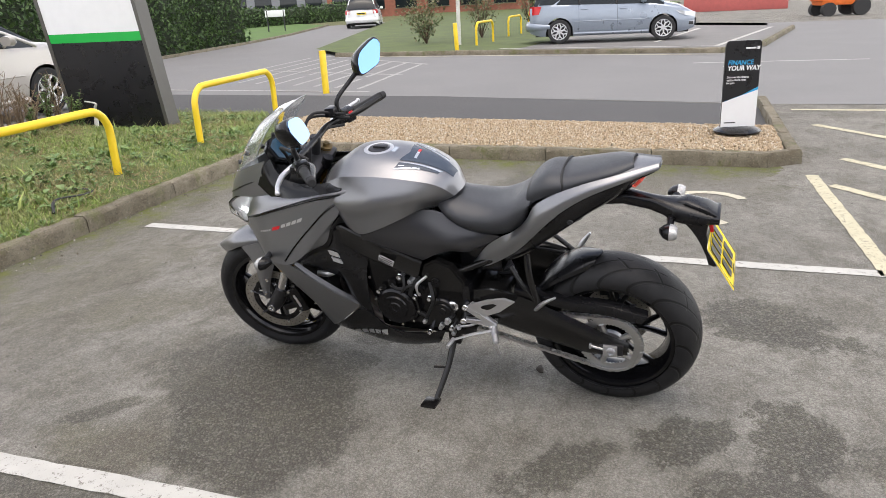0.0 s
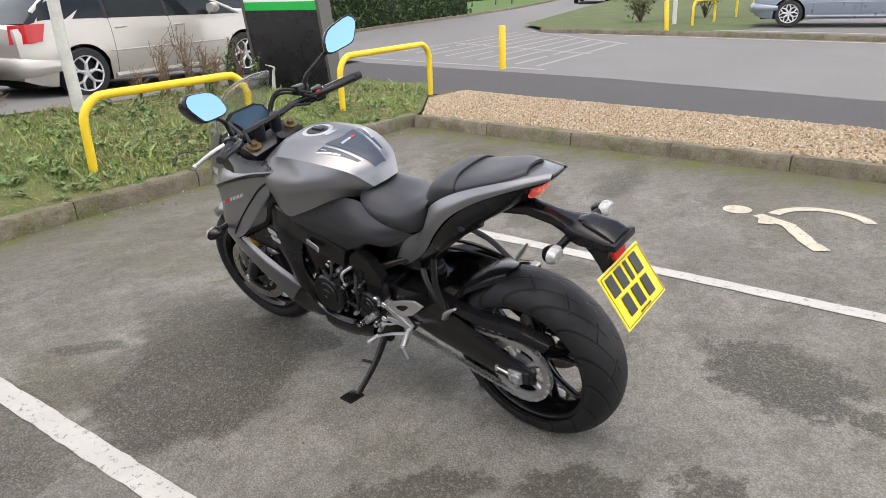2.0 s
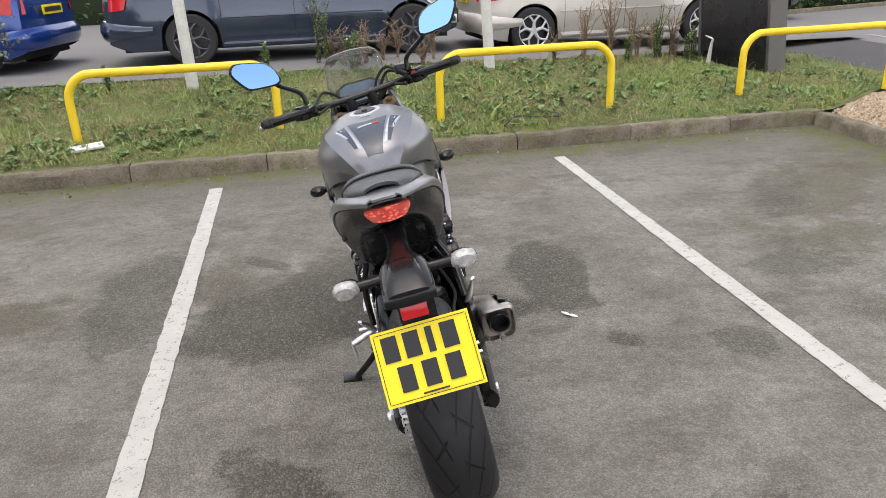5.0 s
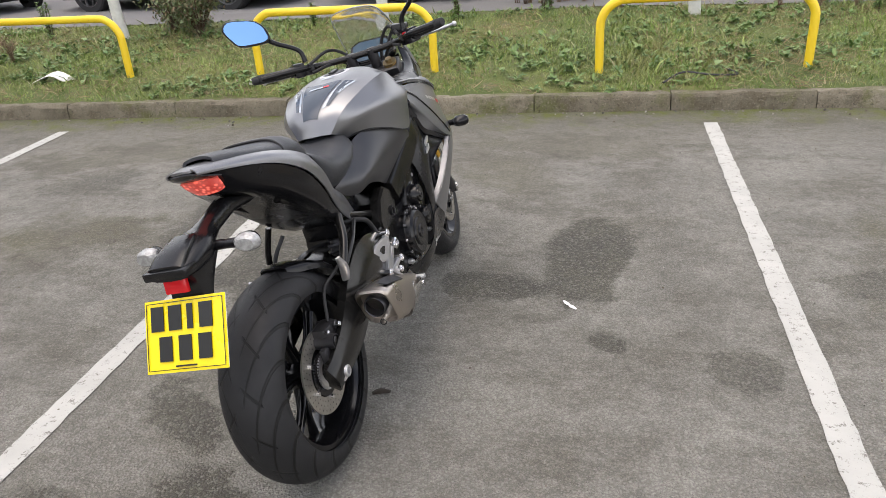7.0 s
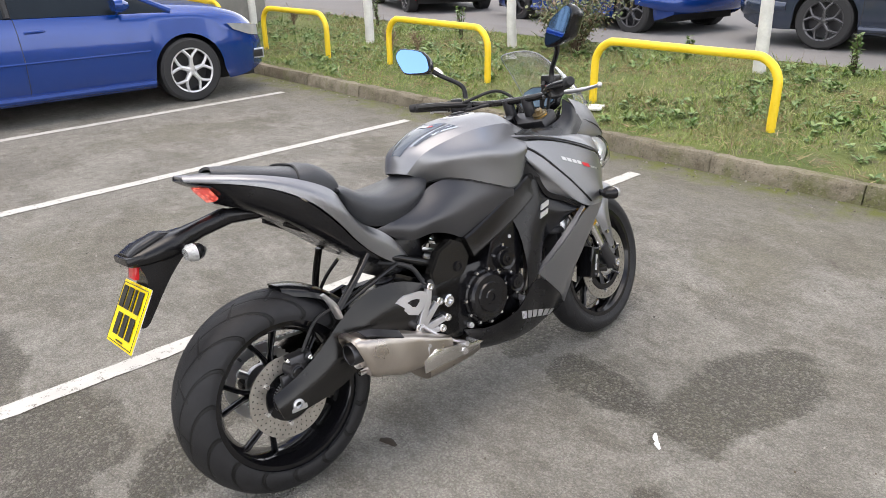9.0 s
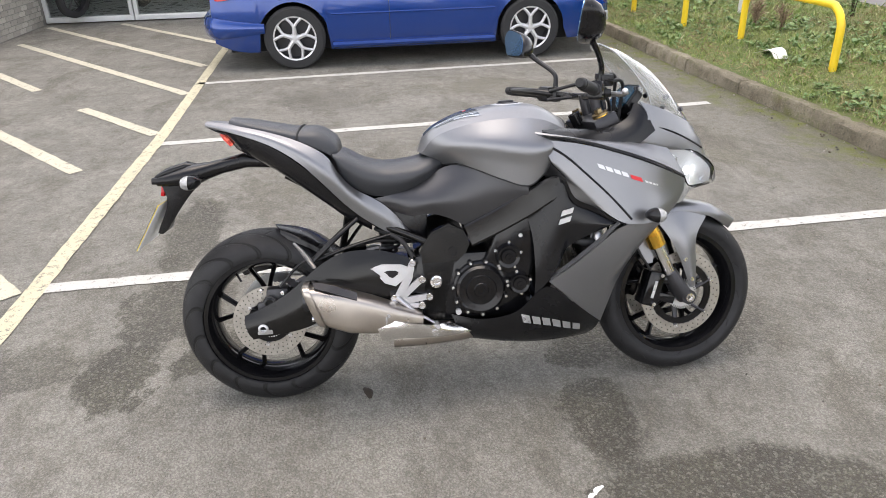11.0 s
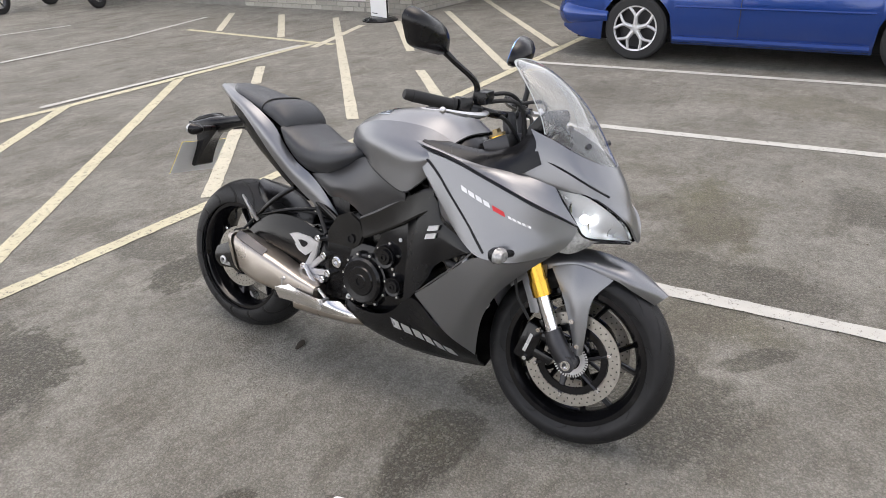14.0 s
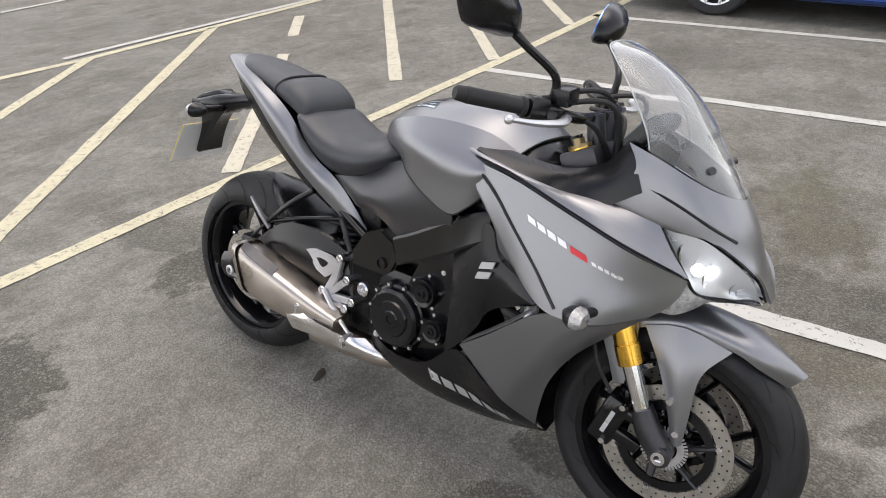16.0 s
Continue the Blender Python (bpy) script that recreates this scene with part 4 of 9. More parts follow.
# ---- chain ----
def chain():
    bm = bm_new()
    x, c0, r0, c1, r1 = -0.110, Vector((0, 0.0, 0.30)), 0.115, Vector((0, 0.56, 0.36)), 0.042
    d = (c1 - c0)
    base = math.atan2(d.z, d.y)
    dl = math.asin((r0 - r1) / d.length)
    path = []
    for a in np.linspace(base + math.pi / 2 - dl + 0.0, base + 3 * math.pi / 2 + dl, 26):
        path.append((x, c0.y + r0 * math.cos(a), c0.z + r0 * math.sin(a)))
    for a in np.linspace(base - math.pi / 2 + dl, base + math.pi / 2 - dl, 10):
        path.append((x, c1.y + r1 * math.cos(a), c1.z + r1 * math.sin(a)))
    path.append(path[0])
    P = [Vector(p) for p in path]
    L = [0.0]
    for a, b in zip(P, P[1:]):
        L.append(L[-1] + (b - a).length)
    n = int(L[-1] / 0.0159)
    for k in range(n):
        s = L[-1] * k / n
        j = max(i for i in range(len(L) - 1) if L[i] <= s)
        q = P[j].lerp(P[j + 1], (s - L[j]) / (L[j + 1] - L[j] + 1e-9))
        t = (P[j + 1] - P[j]).normalized()
        m = Matrix.Translation(q) @ Matrix.Rotation(math.atan2(t.z, t.y), 4, "X")
        w = 0.019 if k % 2 else 0.014
        for sx in (-1, 1):
            box(bm, (sx * w / 2, 0, 0), (0.002, 0.021, 0.011), m)
        box(bm, (0, 0, 0), (0.014, 0.008, 0.008), m)
    bp("chain", bm, M_SPROCKET, "bright steel drive chain", smooth=0)


chain()

# ---- swing arm ----
bm = bm_new()
skin(bm, [[(0.108, -0.06, 0.325), (0.115, 0.08, 0.405), (0.12, 0.235, 0.52), (0.115, 0.364, 0.535), (0.10, 0.50, 0.49)],
          [(0.120, -0.065, 0.30), (0.130, 0.10, 0.35), (0.14, 0.25, 0.44), (0.135, 0.38, 0.46), (0.11, 0.53, 0.43)],
          [(0.108, -0.05, 0.276), (0.115, 0.12, 0.30), (0.12, 0.25, 0.355), (0.115, 0.40, 0.37), (0.10, 0.54, 0.38)]], 18, 8, 0.035)
box(bm, (0, 0.43, 0.44), (0.2, 0.12, 0.1), None, 0.02)
skin(bm, [[(-0.108, -0.062, 0.312), (-0.110, 0.055, 0.365), (-0.110, 0.187, 0.425), (-0.110, 0.30, 0.470), (-0.105, 0.42, 0.490), (-0.10, 0.54, 0.47)],
          [(-0.117, -0.066, 0.30), (-0.124, 0.06, 0.335), (-0.126, 0.19, 0.385), (-0.124, 0.31, 0.42), (-0.118, 0.42, 0.435), (-0.11, 0.54, 0.43)],
          [(-0.117, -0.066, 0.29), (-0.122, 0.06, 0.290), (-0.122, 0.20, 0.325), (-0.122, 0.32, 0.355), (-0.118, 0.43, 0.382), (-0.11, 0.54, 0.41)],
          [(-0.104, -0.062, 0.278), (-0.106, 0.065, 0.268), (-0.106, 0.205, 0.298), (-0.106, 0.33, 0.328), (-0.102, 0.44, 0.358), (-0.10, 0.54, 0.385)]][::-1], 18, 9, 0.02)
bp("swing_arm", bm, M_SATIN, "black aluminium swing arm")
bm = bm_new()
tube(bm, [(-0.128, 0.14, 0.345), (-0.132, 0.22, 0.345), (-0.130, 0.34, 0.392), (-0.122, 0.44, 0.435)], [0.003, 0.006, 0.006, 0.003], 8, 18)
bp("arm_crease", bm, M_SATIN)
for s in (-1, 1):
    bm = bm_new()
    box(bm, (s * 0.137, -0.01, 0.30), (0.014, 0.085, 0.046), None, 0.004)
    bp("chain_adjuster", bm, M_STEEL_DARK)
    bm = bm_new()
    box(bm, (s * 0.148, -0.008, 0.30), (0.012, 0.05, 0.044), None, 0.003)
    lathe(bm, [(0.15, 0.018), (0.162, 0.017), (0.164, 0.014), (0.164, 0.010), (0.155, 0.009), (0.155, 0.0)], (0, -0.012, 0.30), seg=20)
    if s < 0:
        for v in bm.verts:
            if v.co.x > 0:
                v.co.x *= -1
    cyl(bm, (s * 0.149, 0.015, 0.303), (s * 0.149, 0.062, 0.312), 0.0045, seg=8)
    box(bm, (s * 0.149, 0.062, 0.312), (0.014, 0.008, 0.018), None, 0.002)
    bp("axle_nut", bm, M_ALU, "bright axle nut")
# chain guard and hugger
bm = bm_new()
skin(bm, [[(-0.085, -0.13, 0.448), (-0.085, 0.01, 0.478), (-0.085, 0.15, 0.482), (-0.085, 0.34, 0.515)], [(-0.122, -0.132, 0.444), (-0.122, 0.01, 0.472), (-0.122, 0.15, 0.476), (-0.118, 0.34, 0.51)],
          [(-0.126, -0.112, 0.416), (-0.126, 0.02, 0.438), (-0.126, 0.15, 0.444), (-0.122, 0.34, 0.485)]], 14, 6, 0.003)
bp("chain_guard", bm, M_BLACK)
bm = bm_new()
arc = [math.radians(a) for a in (80, 68, 56, 44, 32)]
TAPER = {arc[0]: 0.45, arc[1]: 0.85}
skin(bm, across([(0.098 * TAPER.get(a, 1.0), 0.318 * math.cos(a), 0.30 + 0.290 * math.sin(a)) for a in arc], [(0.086 * TAPER.get(a, 1.0), 0.326 * math.cos(a), 0.30 + 0.315 * math.sin(a)) for a in arc],
                [(0.0, 0.334 * math.cos(a) - 0.02 * (a > 1.3), 0.30 + 0.328 * math.sin(a)) for a in arc]), 14, 12, 0.004)
bp("rear_hugger", bm, M_BLACK, "black plastic mudguard over the rear tyre")

# ---- rear brake ----
bm = bm_new()
box(bm, (0.088, 0.085, 0.40), (0.05, 0.075, 0.055), Matrix.Translation((0, 0, 0)), 0.012)
cyl(bm, (0.06, 0.06, 0.385), (0.128, 0.06, 0.385), 0.022, seg=18)
cyl(bm, (0.06, 0.105, 0.415), (0.12, 0.105, 0.415), 0.012, seg=12)
box(bm, (0.10, 0.045, 0.355), (0.02, 0.06, 0.05), None, 0.006)
bm.transform(Matrix.Translation((0.012, -0.045, 0)))
rcal = bp("rear_caliper", bm, M_STEEL_DARK, "black rear brake caliper")
for y, z, r, mt in ((0.015, 0.385, 0.018, M_ENGINE), (0.06, 0.415, 0.008, M_CHROME), (-0.01, 0.428, 0.006, M_CHROME), (0.045, 0.365, 0.006, M_CHROME)):
    bm = bm_new()
    lathe(bm, [(0.13, r), (0.143, r * 0.95), (0.145, r * 0.7), (0.142, r * 0.6), (0.142, 0.0)], (0, y, z), seg=16)
    part("caliper_bolt", bm, mt, rcal, smooth=25)
bm = bm_new()
tube(bm, [(0.115, 0.05, 0.43), (0.10, 0.12, 0.50), (0.12, 0.2, 0.53), (0.09, 0.36, 0.56), (0.06, 0.48, 0.55)], 0.005, 8, 24)
bp("rear_brake_hose", bm, M_RUBBER)

# ---- engine ----
for nm, c, sz, rot, bv in (("crankcase", (0, 0.70, 0.40), (0.30, 0.40, 0.24), 0, 0.03), ("sump", (0, 0.72, 0.30), (0.22, 0.34, 0.10), 0, 0.02),
                           ("cylinder_block", (0, 0.86, 0.56), (0.34, 0.17, 0.26), -24, 0.02), ("cylinder_head", (0, 0.91, 0.68), (0.36, 0.2, 0.09), -24, 0.02)):
    bm = bm_new()
    box(bm, (0, 0, 0), sz, Matrix.Translation(c) @ Matrix.Rotation(radians(rot), 4, "X"), bv)
    bp(nm, bm, M_ENGINE, "black cast engine part")


def cover(side, y, z, r, x0, depth, name="engine_cover", bolts=9):
    bm = bm_new()
    lathe(bm, [(x0, 0.0), (x0, r * 1.08), (x0 + depth * 0.45, r * 1.08), (x0 + depth * 0.5, r), (x0 + depth * 0.8, r * 0.97), (x0 + depth * 0.95, r * 0.88), (x0 + depth * 0.9, r * 0.62),
               (x0 + depth, r * 0.58), (x0 + depth, r * 0.3), (x0 + depth * 1.07, r * 0.27), (x0 + depth * 1.07, r * 0.15), (x0 + depth, r * 0.13), (x0 + depth, 0.0)], (0, y, z), seg=48)
    if side < 0:
        bmesh.ops.scale(bm, vec=(-1, 1, 1), verts=bm.verts)
    ob = bp(name, bm, M_ENGINE, "round black engine cover", smooth=25)
    for k in range(bolts):
        a = 2 * math.pi * k / bolts + 0.2
        b = bm_new()
        q = (y + r * 1.1 * math.cos(a), z + r * 1.1 * math.sin(a))
        cyl(b, (side * x0 * 0.9, *q), (side * (x0 + depth * 0.5), *q), 0.0085, seg=10)
        part("boss", b, M_ENGINE, ob)
        b = bm_new()
        cyl(b, (side * (x0 + depth * 0.5), *q), (side * (x0 + depth * 0.5 + 0.007), *q), 0.0052, seg=6)
        part("bolt", b, M_CHROME, ob)
    return ob


cover(1, 0.720, 0.398, 0.084, 0.145, 0.055, bolts=11)
cover(1, 0.815, 0.505, 0.042, 0.14, 0.06, bolts=5)
cover(1, 0.852, 0.408, 0.036, 0.14, 0.055, bolts=4)
cover(-1, 0.80, 0.415, 0.082, 0.145, 0.05, bolts=10)
cover(-1, 0.62, 0.40, 0.055, 0.12, 0.045, bolts=6)
for s, y, z, r in ((1, 0.645, 0.315, 0.010), (1, 0.9, 0.33, 0.010), (1, 0.86, 0.57, 0.012), (1, 0.775, 0.345, 0.010), (-1, 0.735, 0.52, 0.011), (-1, 0.9, 0.53, 0.010), (-1, 0.7, 0.34, 0.009), (-1, 0.56, 0.33, 0.009), (-1, 0.585, 0.30, 0.009)):
    bm = bm_new()
    cyl(bm, (s * 0.10, y, z), (s * 0.165, y, z), r, seg=12)
    cyl(bm, (s * 0.165, y, z), (s * 0.172, y, z), r * 0.6, seg=6)
    bp("engine_bolt", bm, M_ALU)
# oil and breather pipes, selector rod
for pts, r, mt in (([(-0.15, 0.70, 0.54), (-0.17, 0.74, 0.47), (-0.165, 0.73, 0.40), (-0.15, 0.69, 0.36)], 0.009, M_RUBBER),
                   ([(-0.14, 0.84, 0.56), (-0.17, 0.80, 0.50), (-0.16, 0.82, 0.46)], 0.011, M_RUBBER),
                   ([(-0.15, 0.47, 0.365), (-0.16, 0.52, 0.345), (-0.15, 0.59, 0.325)], 0.005, M_ALU),
                   ([(-0.155, 0.665, 0.55), (-0.18, 0.70, 0.52), (-0.17, 0.70, 0.47)], 0.006, M_ALU),
                   ([(0.10, 1.16, 0.40), (0.17, 1.13, 0.50), (0.17, 1.12, 0.56), (0.12, 1.10, 0.60)], 0.018, M_ALU),
                   ([(0.12, 1.02, 0.56), (0.18, 1.06, 0.54), (0.175, 1.12, 0.53)], 0.014, M_RUBBER),
                   ([(-0.12, 1.02, 0.56), (-0.18, 1.06, 0.54), (-0.175, 1.12, 0.53)], 0.014, M_ALU),
                   ([(0.06, 0.38, 0.60), (0.12, 0.46, 0.57), (0.13, 0.50, 0.51)], 0.008, M_RUBBER)):
    bm = bm_new()
    tube(bm, pts, r, 10, 14)
    bp("pipe", bm, mt)
for y, z, r, mt in ((0.80, 0.52, 0.016, M_ENGINE), (0.84, 0.50, 0.012, M_ENGINE), (0.77, 0.545, 0.010, M_CHROME), (0.69, 0.50, 0.013, M_ENGINE), (0.66, 0.46, 0.008, M_CHROME), (0.72, 0.46, 0.007, M_CHROME), (0.87, 0.47, 0.008, M_CHROME), (0.68, 0.30, 0.008, M_CHROME), (0.63, 0.33, 0.008, M_ALU), (0.60, 0.36, 0.010, M_ALU), (0.585, 0.33, 0.009, M_CHROME)):
    bm = bm_new()
    lathe(bm, [(0.12, r * 1.3), (0.168, r * 1.3), (0.170, r), (0.180, r), (0.180, r * 0.5), (0.176, r * 0.45), (0.176, 0.0)], (0, y, z), seg=14)
    bmesh.ops.scale(bm, vec=(-1, 1, 1), verts=bm.verts)
    bp("engine_fitting", bm, mt, smooth=25)
for pts, r in (([(-0.16, 0.83, 0.53), (-0.185, 0.78, 0.50), (-0.18, 0.72, 0.52)], 0.006), ([(-0.16, 0.76, 0.56), (-0.19, 0.75, 0.51), (-0.175, 0.79, 0.455)], 0.005), ([(-0.15, 0.66, 0.52), (-0.18, 0.64, 0.47), (-0.165, 0.66, 0.42), (-0.15, 0.70, 0.345)], 0.006)):
    bm = bm_new()
    tube(bm, pts, r, 8, 14)
    bp("hose", bm, M_RUBBER)
# radiator and exhaust headers
bm = bm_new()
box(bm, (0, 0, 0), (0.36, 0.03, 0.30), Matrix.Translation((0, 1.10, 0.52)) @ Matrix.Rotation(radians(-14), 4, "X"), 0.006)
for k in range(26):
    box(bm, (0, 0.018, -0.135 + k * 0.0108), (0.34, 0.006, 0.002), Matrix.Translation((0, 1.10, 0.52)) @ Matrix.Rotation(radians(-14), 4, "X"))
bp("radiator", bm, M_STEEL_DARK, "black finned radiator", smooth=0)
for x in (-0.12, -0.04, 0.04, 0.12):
    bm = bm_new()
    tube(bm, [(x, 0.96, 0.58), (x, 1.04, 0.50), (x * 0.8, 1.06, 0.36), (x * 0.6, 0.98, 0.235), (x * 0.3, 0.80, 0.205), (0.03, 0.64, 0.20)], 0.019, 10, 26)
    bp("exhaust_header", bm, M_STAIN, "heat-tinted steel header pipe")

# ---- frame ----
def crisp(name, top_rail, low_rail, material, depth, label=""):
    """A broad beam with a flat face, bevelled edges and a return at top and bottom, on both sides."""
    for sg in (1, -1):
        T, B = spline(top_rail, 14), spline(low_rail, 14)
        bm, rows = bm_new(), []
        for t, b in zip(T, B):
            e = (b - t) / np.linalg.norm(b - t) * 0.007
            pts = (t - (depth, 0, 0), t - (0.004, 0, 0), t + e, t + e + (b - t) * 0.45 - (0.002, 0, 0), b - e, b - (0.004, 0, 0), b - (depth, 0, 0))
            rows.append([bm.verts.new((q[0] * sg, q[1], q[2])) for q in pts])
        for r0, r1 in zip(rows, rows[1:]):
            bridge(bm, r0, r1)
        bm.faces.new(rows[0])
        bm.faces.new(rows[-1])
        bp(name, bm, material, label, smooth=22)


crisp("frame_spar", [(0.160, 0.675, 0.612), (0.172, 0.755, 0.652), (0.19, 0.86, 0.712), (0.196, 0.94, 0.755), (0.188, 0.985, 0.768)],
      [(0.166, 0.70, 0.540), (0.178, 0.78, 0.578), (0.196, 0.88, 0.632), (0.202, 0.95, 0.675), (0.194, 1.0, 0.70)], M_SATIN, 0.03, "satin black frame spar")
for s in (-1, 1):
    bm = bm_new()
    slab(bm, [(0.522, 0.528), (0.565, 0.592), (0.625, 0.618), (0.674, 0.592), (0.692, 0.546), (0.672, 0.503), (0.632, 0.486), (0.612, 0.381), (0.603, 0.288), (0.563, 0.283), (0.530, 0.311), (0.535, 0.412)], s * 0.11, s * 0.150, "x", 0.006)
    bp("pivot_plate", bm, M_SATIN, "satin black pivot plate", smooth=22)
for s in (-1, 1):
    bm = bm_new()
    lathe(bm, [(0.135, 0.0), (0.135, 0.021), (0.148, 0.021), (0.152, 0.016), (0.152, 0.010), (0.144, 0.009), (0.144, 0.0)], (0.008, 0.575, 0.424), seg=24)
    if s < 0:
        bmesh.ops.scale(bm, vec=(-1, 1, 1), verts=bm.verts)
    bp("pivot_bolt", bm, M_CHROME, "bright swing arm pivot bolt", smooth=25)
    bm = bm_new()
    lathe(bm, [(0.150, 0.0), (0.150, 0.017), (0.157, 0.017), (0.157, 0.012), (0.152, 0.011), (0.152, 0.0)], (0, 0.635, 0.523), seg=20)
    if s < 0:
        bmesh.ops.scale(bm, vec=(-1, 1, 1), verts=bm.verts)
    bp("frame_plug", bm, M_BLACK, smooth=25)
    # subframe struts
    for p0, p1, r in (((s * 0.07, 0.30, 0.66), (s * 0.11, 0.56, 0.55), 0.013), ((s * 0.07, 0.10, 0.80), (s * 0.08, 0.34, 0.66), 0.013)):
        bm = bm_new()
        cyl(bm, p0, p1, r, seg=12)
        bp("subframe_tube", bm, M_SATIN)
bm = bm_new()
box(bm, (0, 0.40, 0.715), (0.12, 0.26, 0.08), None, 0.02)
box(bm, (0, 0.83, 0.74), (0.22, 0.32, 0.12), None, 0.03)
bp("air_box", bm, M_BLACK)
bm = bm_new()
cyl(bm, (0.02, 0.40, 0.46), (0.03, 0.44, 0.62), 0.022, seg=16)
shock = bp("shock_absorber", bm, M_STEEL_DARK, "black rear shock absorber with coil spring")
bm = bm_new()
tube(bm, [(0.025 + 0.031 * math.cos(k * 0.8), 0.40 + 0.25 * (0.0042 * k) + 0.031 * math.sin(k * 0.8), 0.465 + 0.0026 * k) for k in range(56)], 0.0055, 6, 220)
part("coil_spring", bm, M_STEEL_DARK, shock)

# ---- exhaust ----
def loft(bm, secs, seg=14, power=2.6, cap0=True, cap1=True):
    """Rounded box sections (x, y, z, half width, half height, tilt) along a way, skinned."""
    rings = []
    for x, y, z, w, h, tl in secs:
        k = []
        for i in range(seg):
            a = 2 * math.pi * i / seg
            ca, sa = math.cos(a), math.sin(a)
            u = math.copysign(abs(ca) ** (2 / power), ca) * w
            v = math.copysign(abs(sa) ** (2 / power), sa) * h
            u, dy = u, -v * math.sin(tl)
            k.append(bm.verts.new((x + u, y + dy, z + v * math.cos(tl))))
        rings.append(k)
    for a, b in zip(rings, rings[1:]):
        bridge(bm, a, b)
    if cap0:
        bm.faces.new(rings[0])
    if cap1:
        bm.faces.new(rings[-1])
    return bm


bm = bm_new()
loft(bm, [(0.222, 0.168, 0.395, 0.050, 0.066, 0.35), (0.222, 0.205, 0.388, 0.055, 0.073, 0.3), (0.215, 0.27, 0.367, 0.056, 0.072, 0.15), (0.205, 0.36, 0.343, 0.052, 0.058, 0), (0.19, 0.45, 0.316, 0.045, 0.042, -0.1), (0.178, 0.52, 0.30, 0.036, 0.028, -0.1)], 24, 4.6, cap0=False)
bp("silencer", bm, M_STAIN, "brushed steel silencer", smooth=35)
bm = bm_new()
loft(bm, [(0.222, 0.158, 0.397, 0.050, 0.066, 0.35), (0.222, 0.165, 0.397, 0.056, 0.073, 0.35), (0.222, 0.185, 0.393, 0.059, 0.077, 0.33)], 24, 4.6, False, False)
loft(bm, [(0.222, 0.158, 0.397, 0.050, 0.066, 0.35), (0.222, 0.175, 0.397, 0.044, 0.058, 0.35), (0.222, 0.177, 0.397, 0.001, 0.001, 0.35)], 24, 4.6, False, False)
bp("silencer_end_cap", bm, M_STAIN, "grey steel end cap")
bm = bm_new()
lathe(bm, [(0.140, 0.028), (0.138, 0.031), (0.142, 0.034), (0.20, 0.034), (0.20, 0.024), (0.23, 0.022), (0.23, 0.0)], (0.224, 0, 0.41), "y", 24)
bp("exhaust_outlet", bm, M_STEEL_DARK, "dark round exhaust outlet")
bm = bm_new()
lathe(bm, [(0.160, 0.008), (0.160, 0.011), (0.2, 0.011)], (0.226, 0, 0.348), "y", 14)
bp("drain_outlet", bm, M_CHROME)
bm = bm_new()
skin(bm, [[(0.235, 0.36, 0.345), (0.235, 0.46, 0.315), (0.21, 0.56, 0.292), (0.17, 0.61, 0.285)], [(0.25, 0.37, 0.305), (0.235, 0.46, 0.29), (0.205, 0.58, 0.265), (0.165, 0.66, 0.255)],
          [(0.235, 0.38, 0.262), (0.22, 0.46, 0.258), (0.195, 0.58, 0.245), (0.16, 0.685, 0.243)]], 14, 6, 0.004)
bp("heat_shield", bm, M_SHIELD, "polished steel heat shield")
bm = bm_new()
cyl(bm, (0.215, 0.56, 0.266), (0.222, 0.56, 0.266), 0.011, seg=14)
bp("shield_bolt", bm, M_CHROME)
bm = bm_new()
loft(bm, [(0.14, 0.42, 0.245, 0.07, 0.035, 0), (0.12, 0.52, 0.24, 0.075, 0.038, 0), (0.10, 0.66, 0.235, 0.07, 0.03, 0), (0.06, 0.72, 0.22, 0.05, 0.025, 0)], 16, 3.0)
bp("exhaust_chamber", bm, M_STAIN, "steel exhaust collector box")
bm = bm_new()
skin(bm, [[(0.238, 0.17, 0.472), (0.24, 0.22, 0.462), (0.232, 0.31, 0.426)], [(0.266, 0.18, 0.458), (0.270, 0.22, 0.446), (0.258, 0.31, 0.408)]], 8, 3, 0.003)
bp("silencer_badge_strip", bm, M_STEEL_DARK)

# ---- belly pan ----
both("belly_pan", [[(0.15, 0.62, 0.305), (0.172, 0.72, 0.288), (0.188, 0.838, 0.312), (0.196, 0.94, 0.395), (0.188, 1.04, 0.325), (0.11, 1.15, 0.235)],
                   [(0.155, 0.64, 0.262), (0.168, 0.75, 0.248), (0.172, 0.86, 0.255), (0.168, 0.95, 0.29), (0.145, 1.05, 0.245), (0.07, 1.14, 0.19)],
                   [(0.11, 0.68, 0.205), (0.12, 0.78, 0.19), (0.11, 0.88, 0.175), (0.09, 0.98, 0.17), (0.05, 1.07, 0.16), (0.004, 1.13, 0.148)],
                   [(0.03, 0.70, 0.19), (0.03, 0.80, 0.175), (0.03, 0.90, 0.165), (0.02, 1.0, 0.158), (0.012, 1.08, 0.152), (0.003, 1.13, 0.147)]], M_BLACK, 20, 10, 0.004, "black belly fairing")

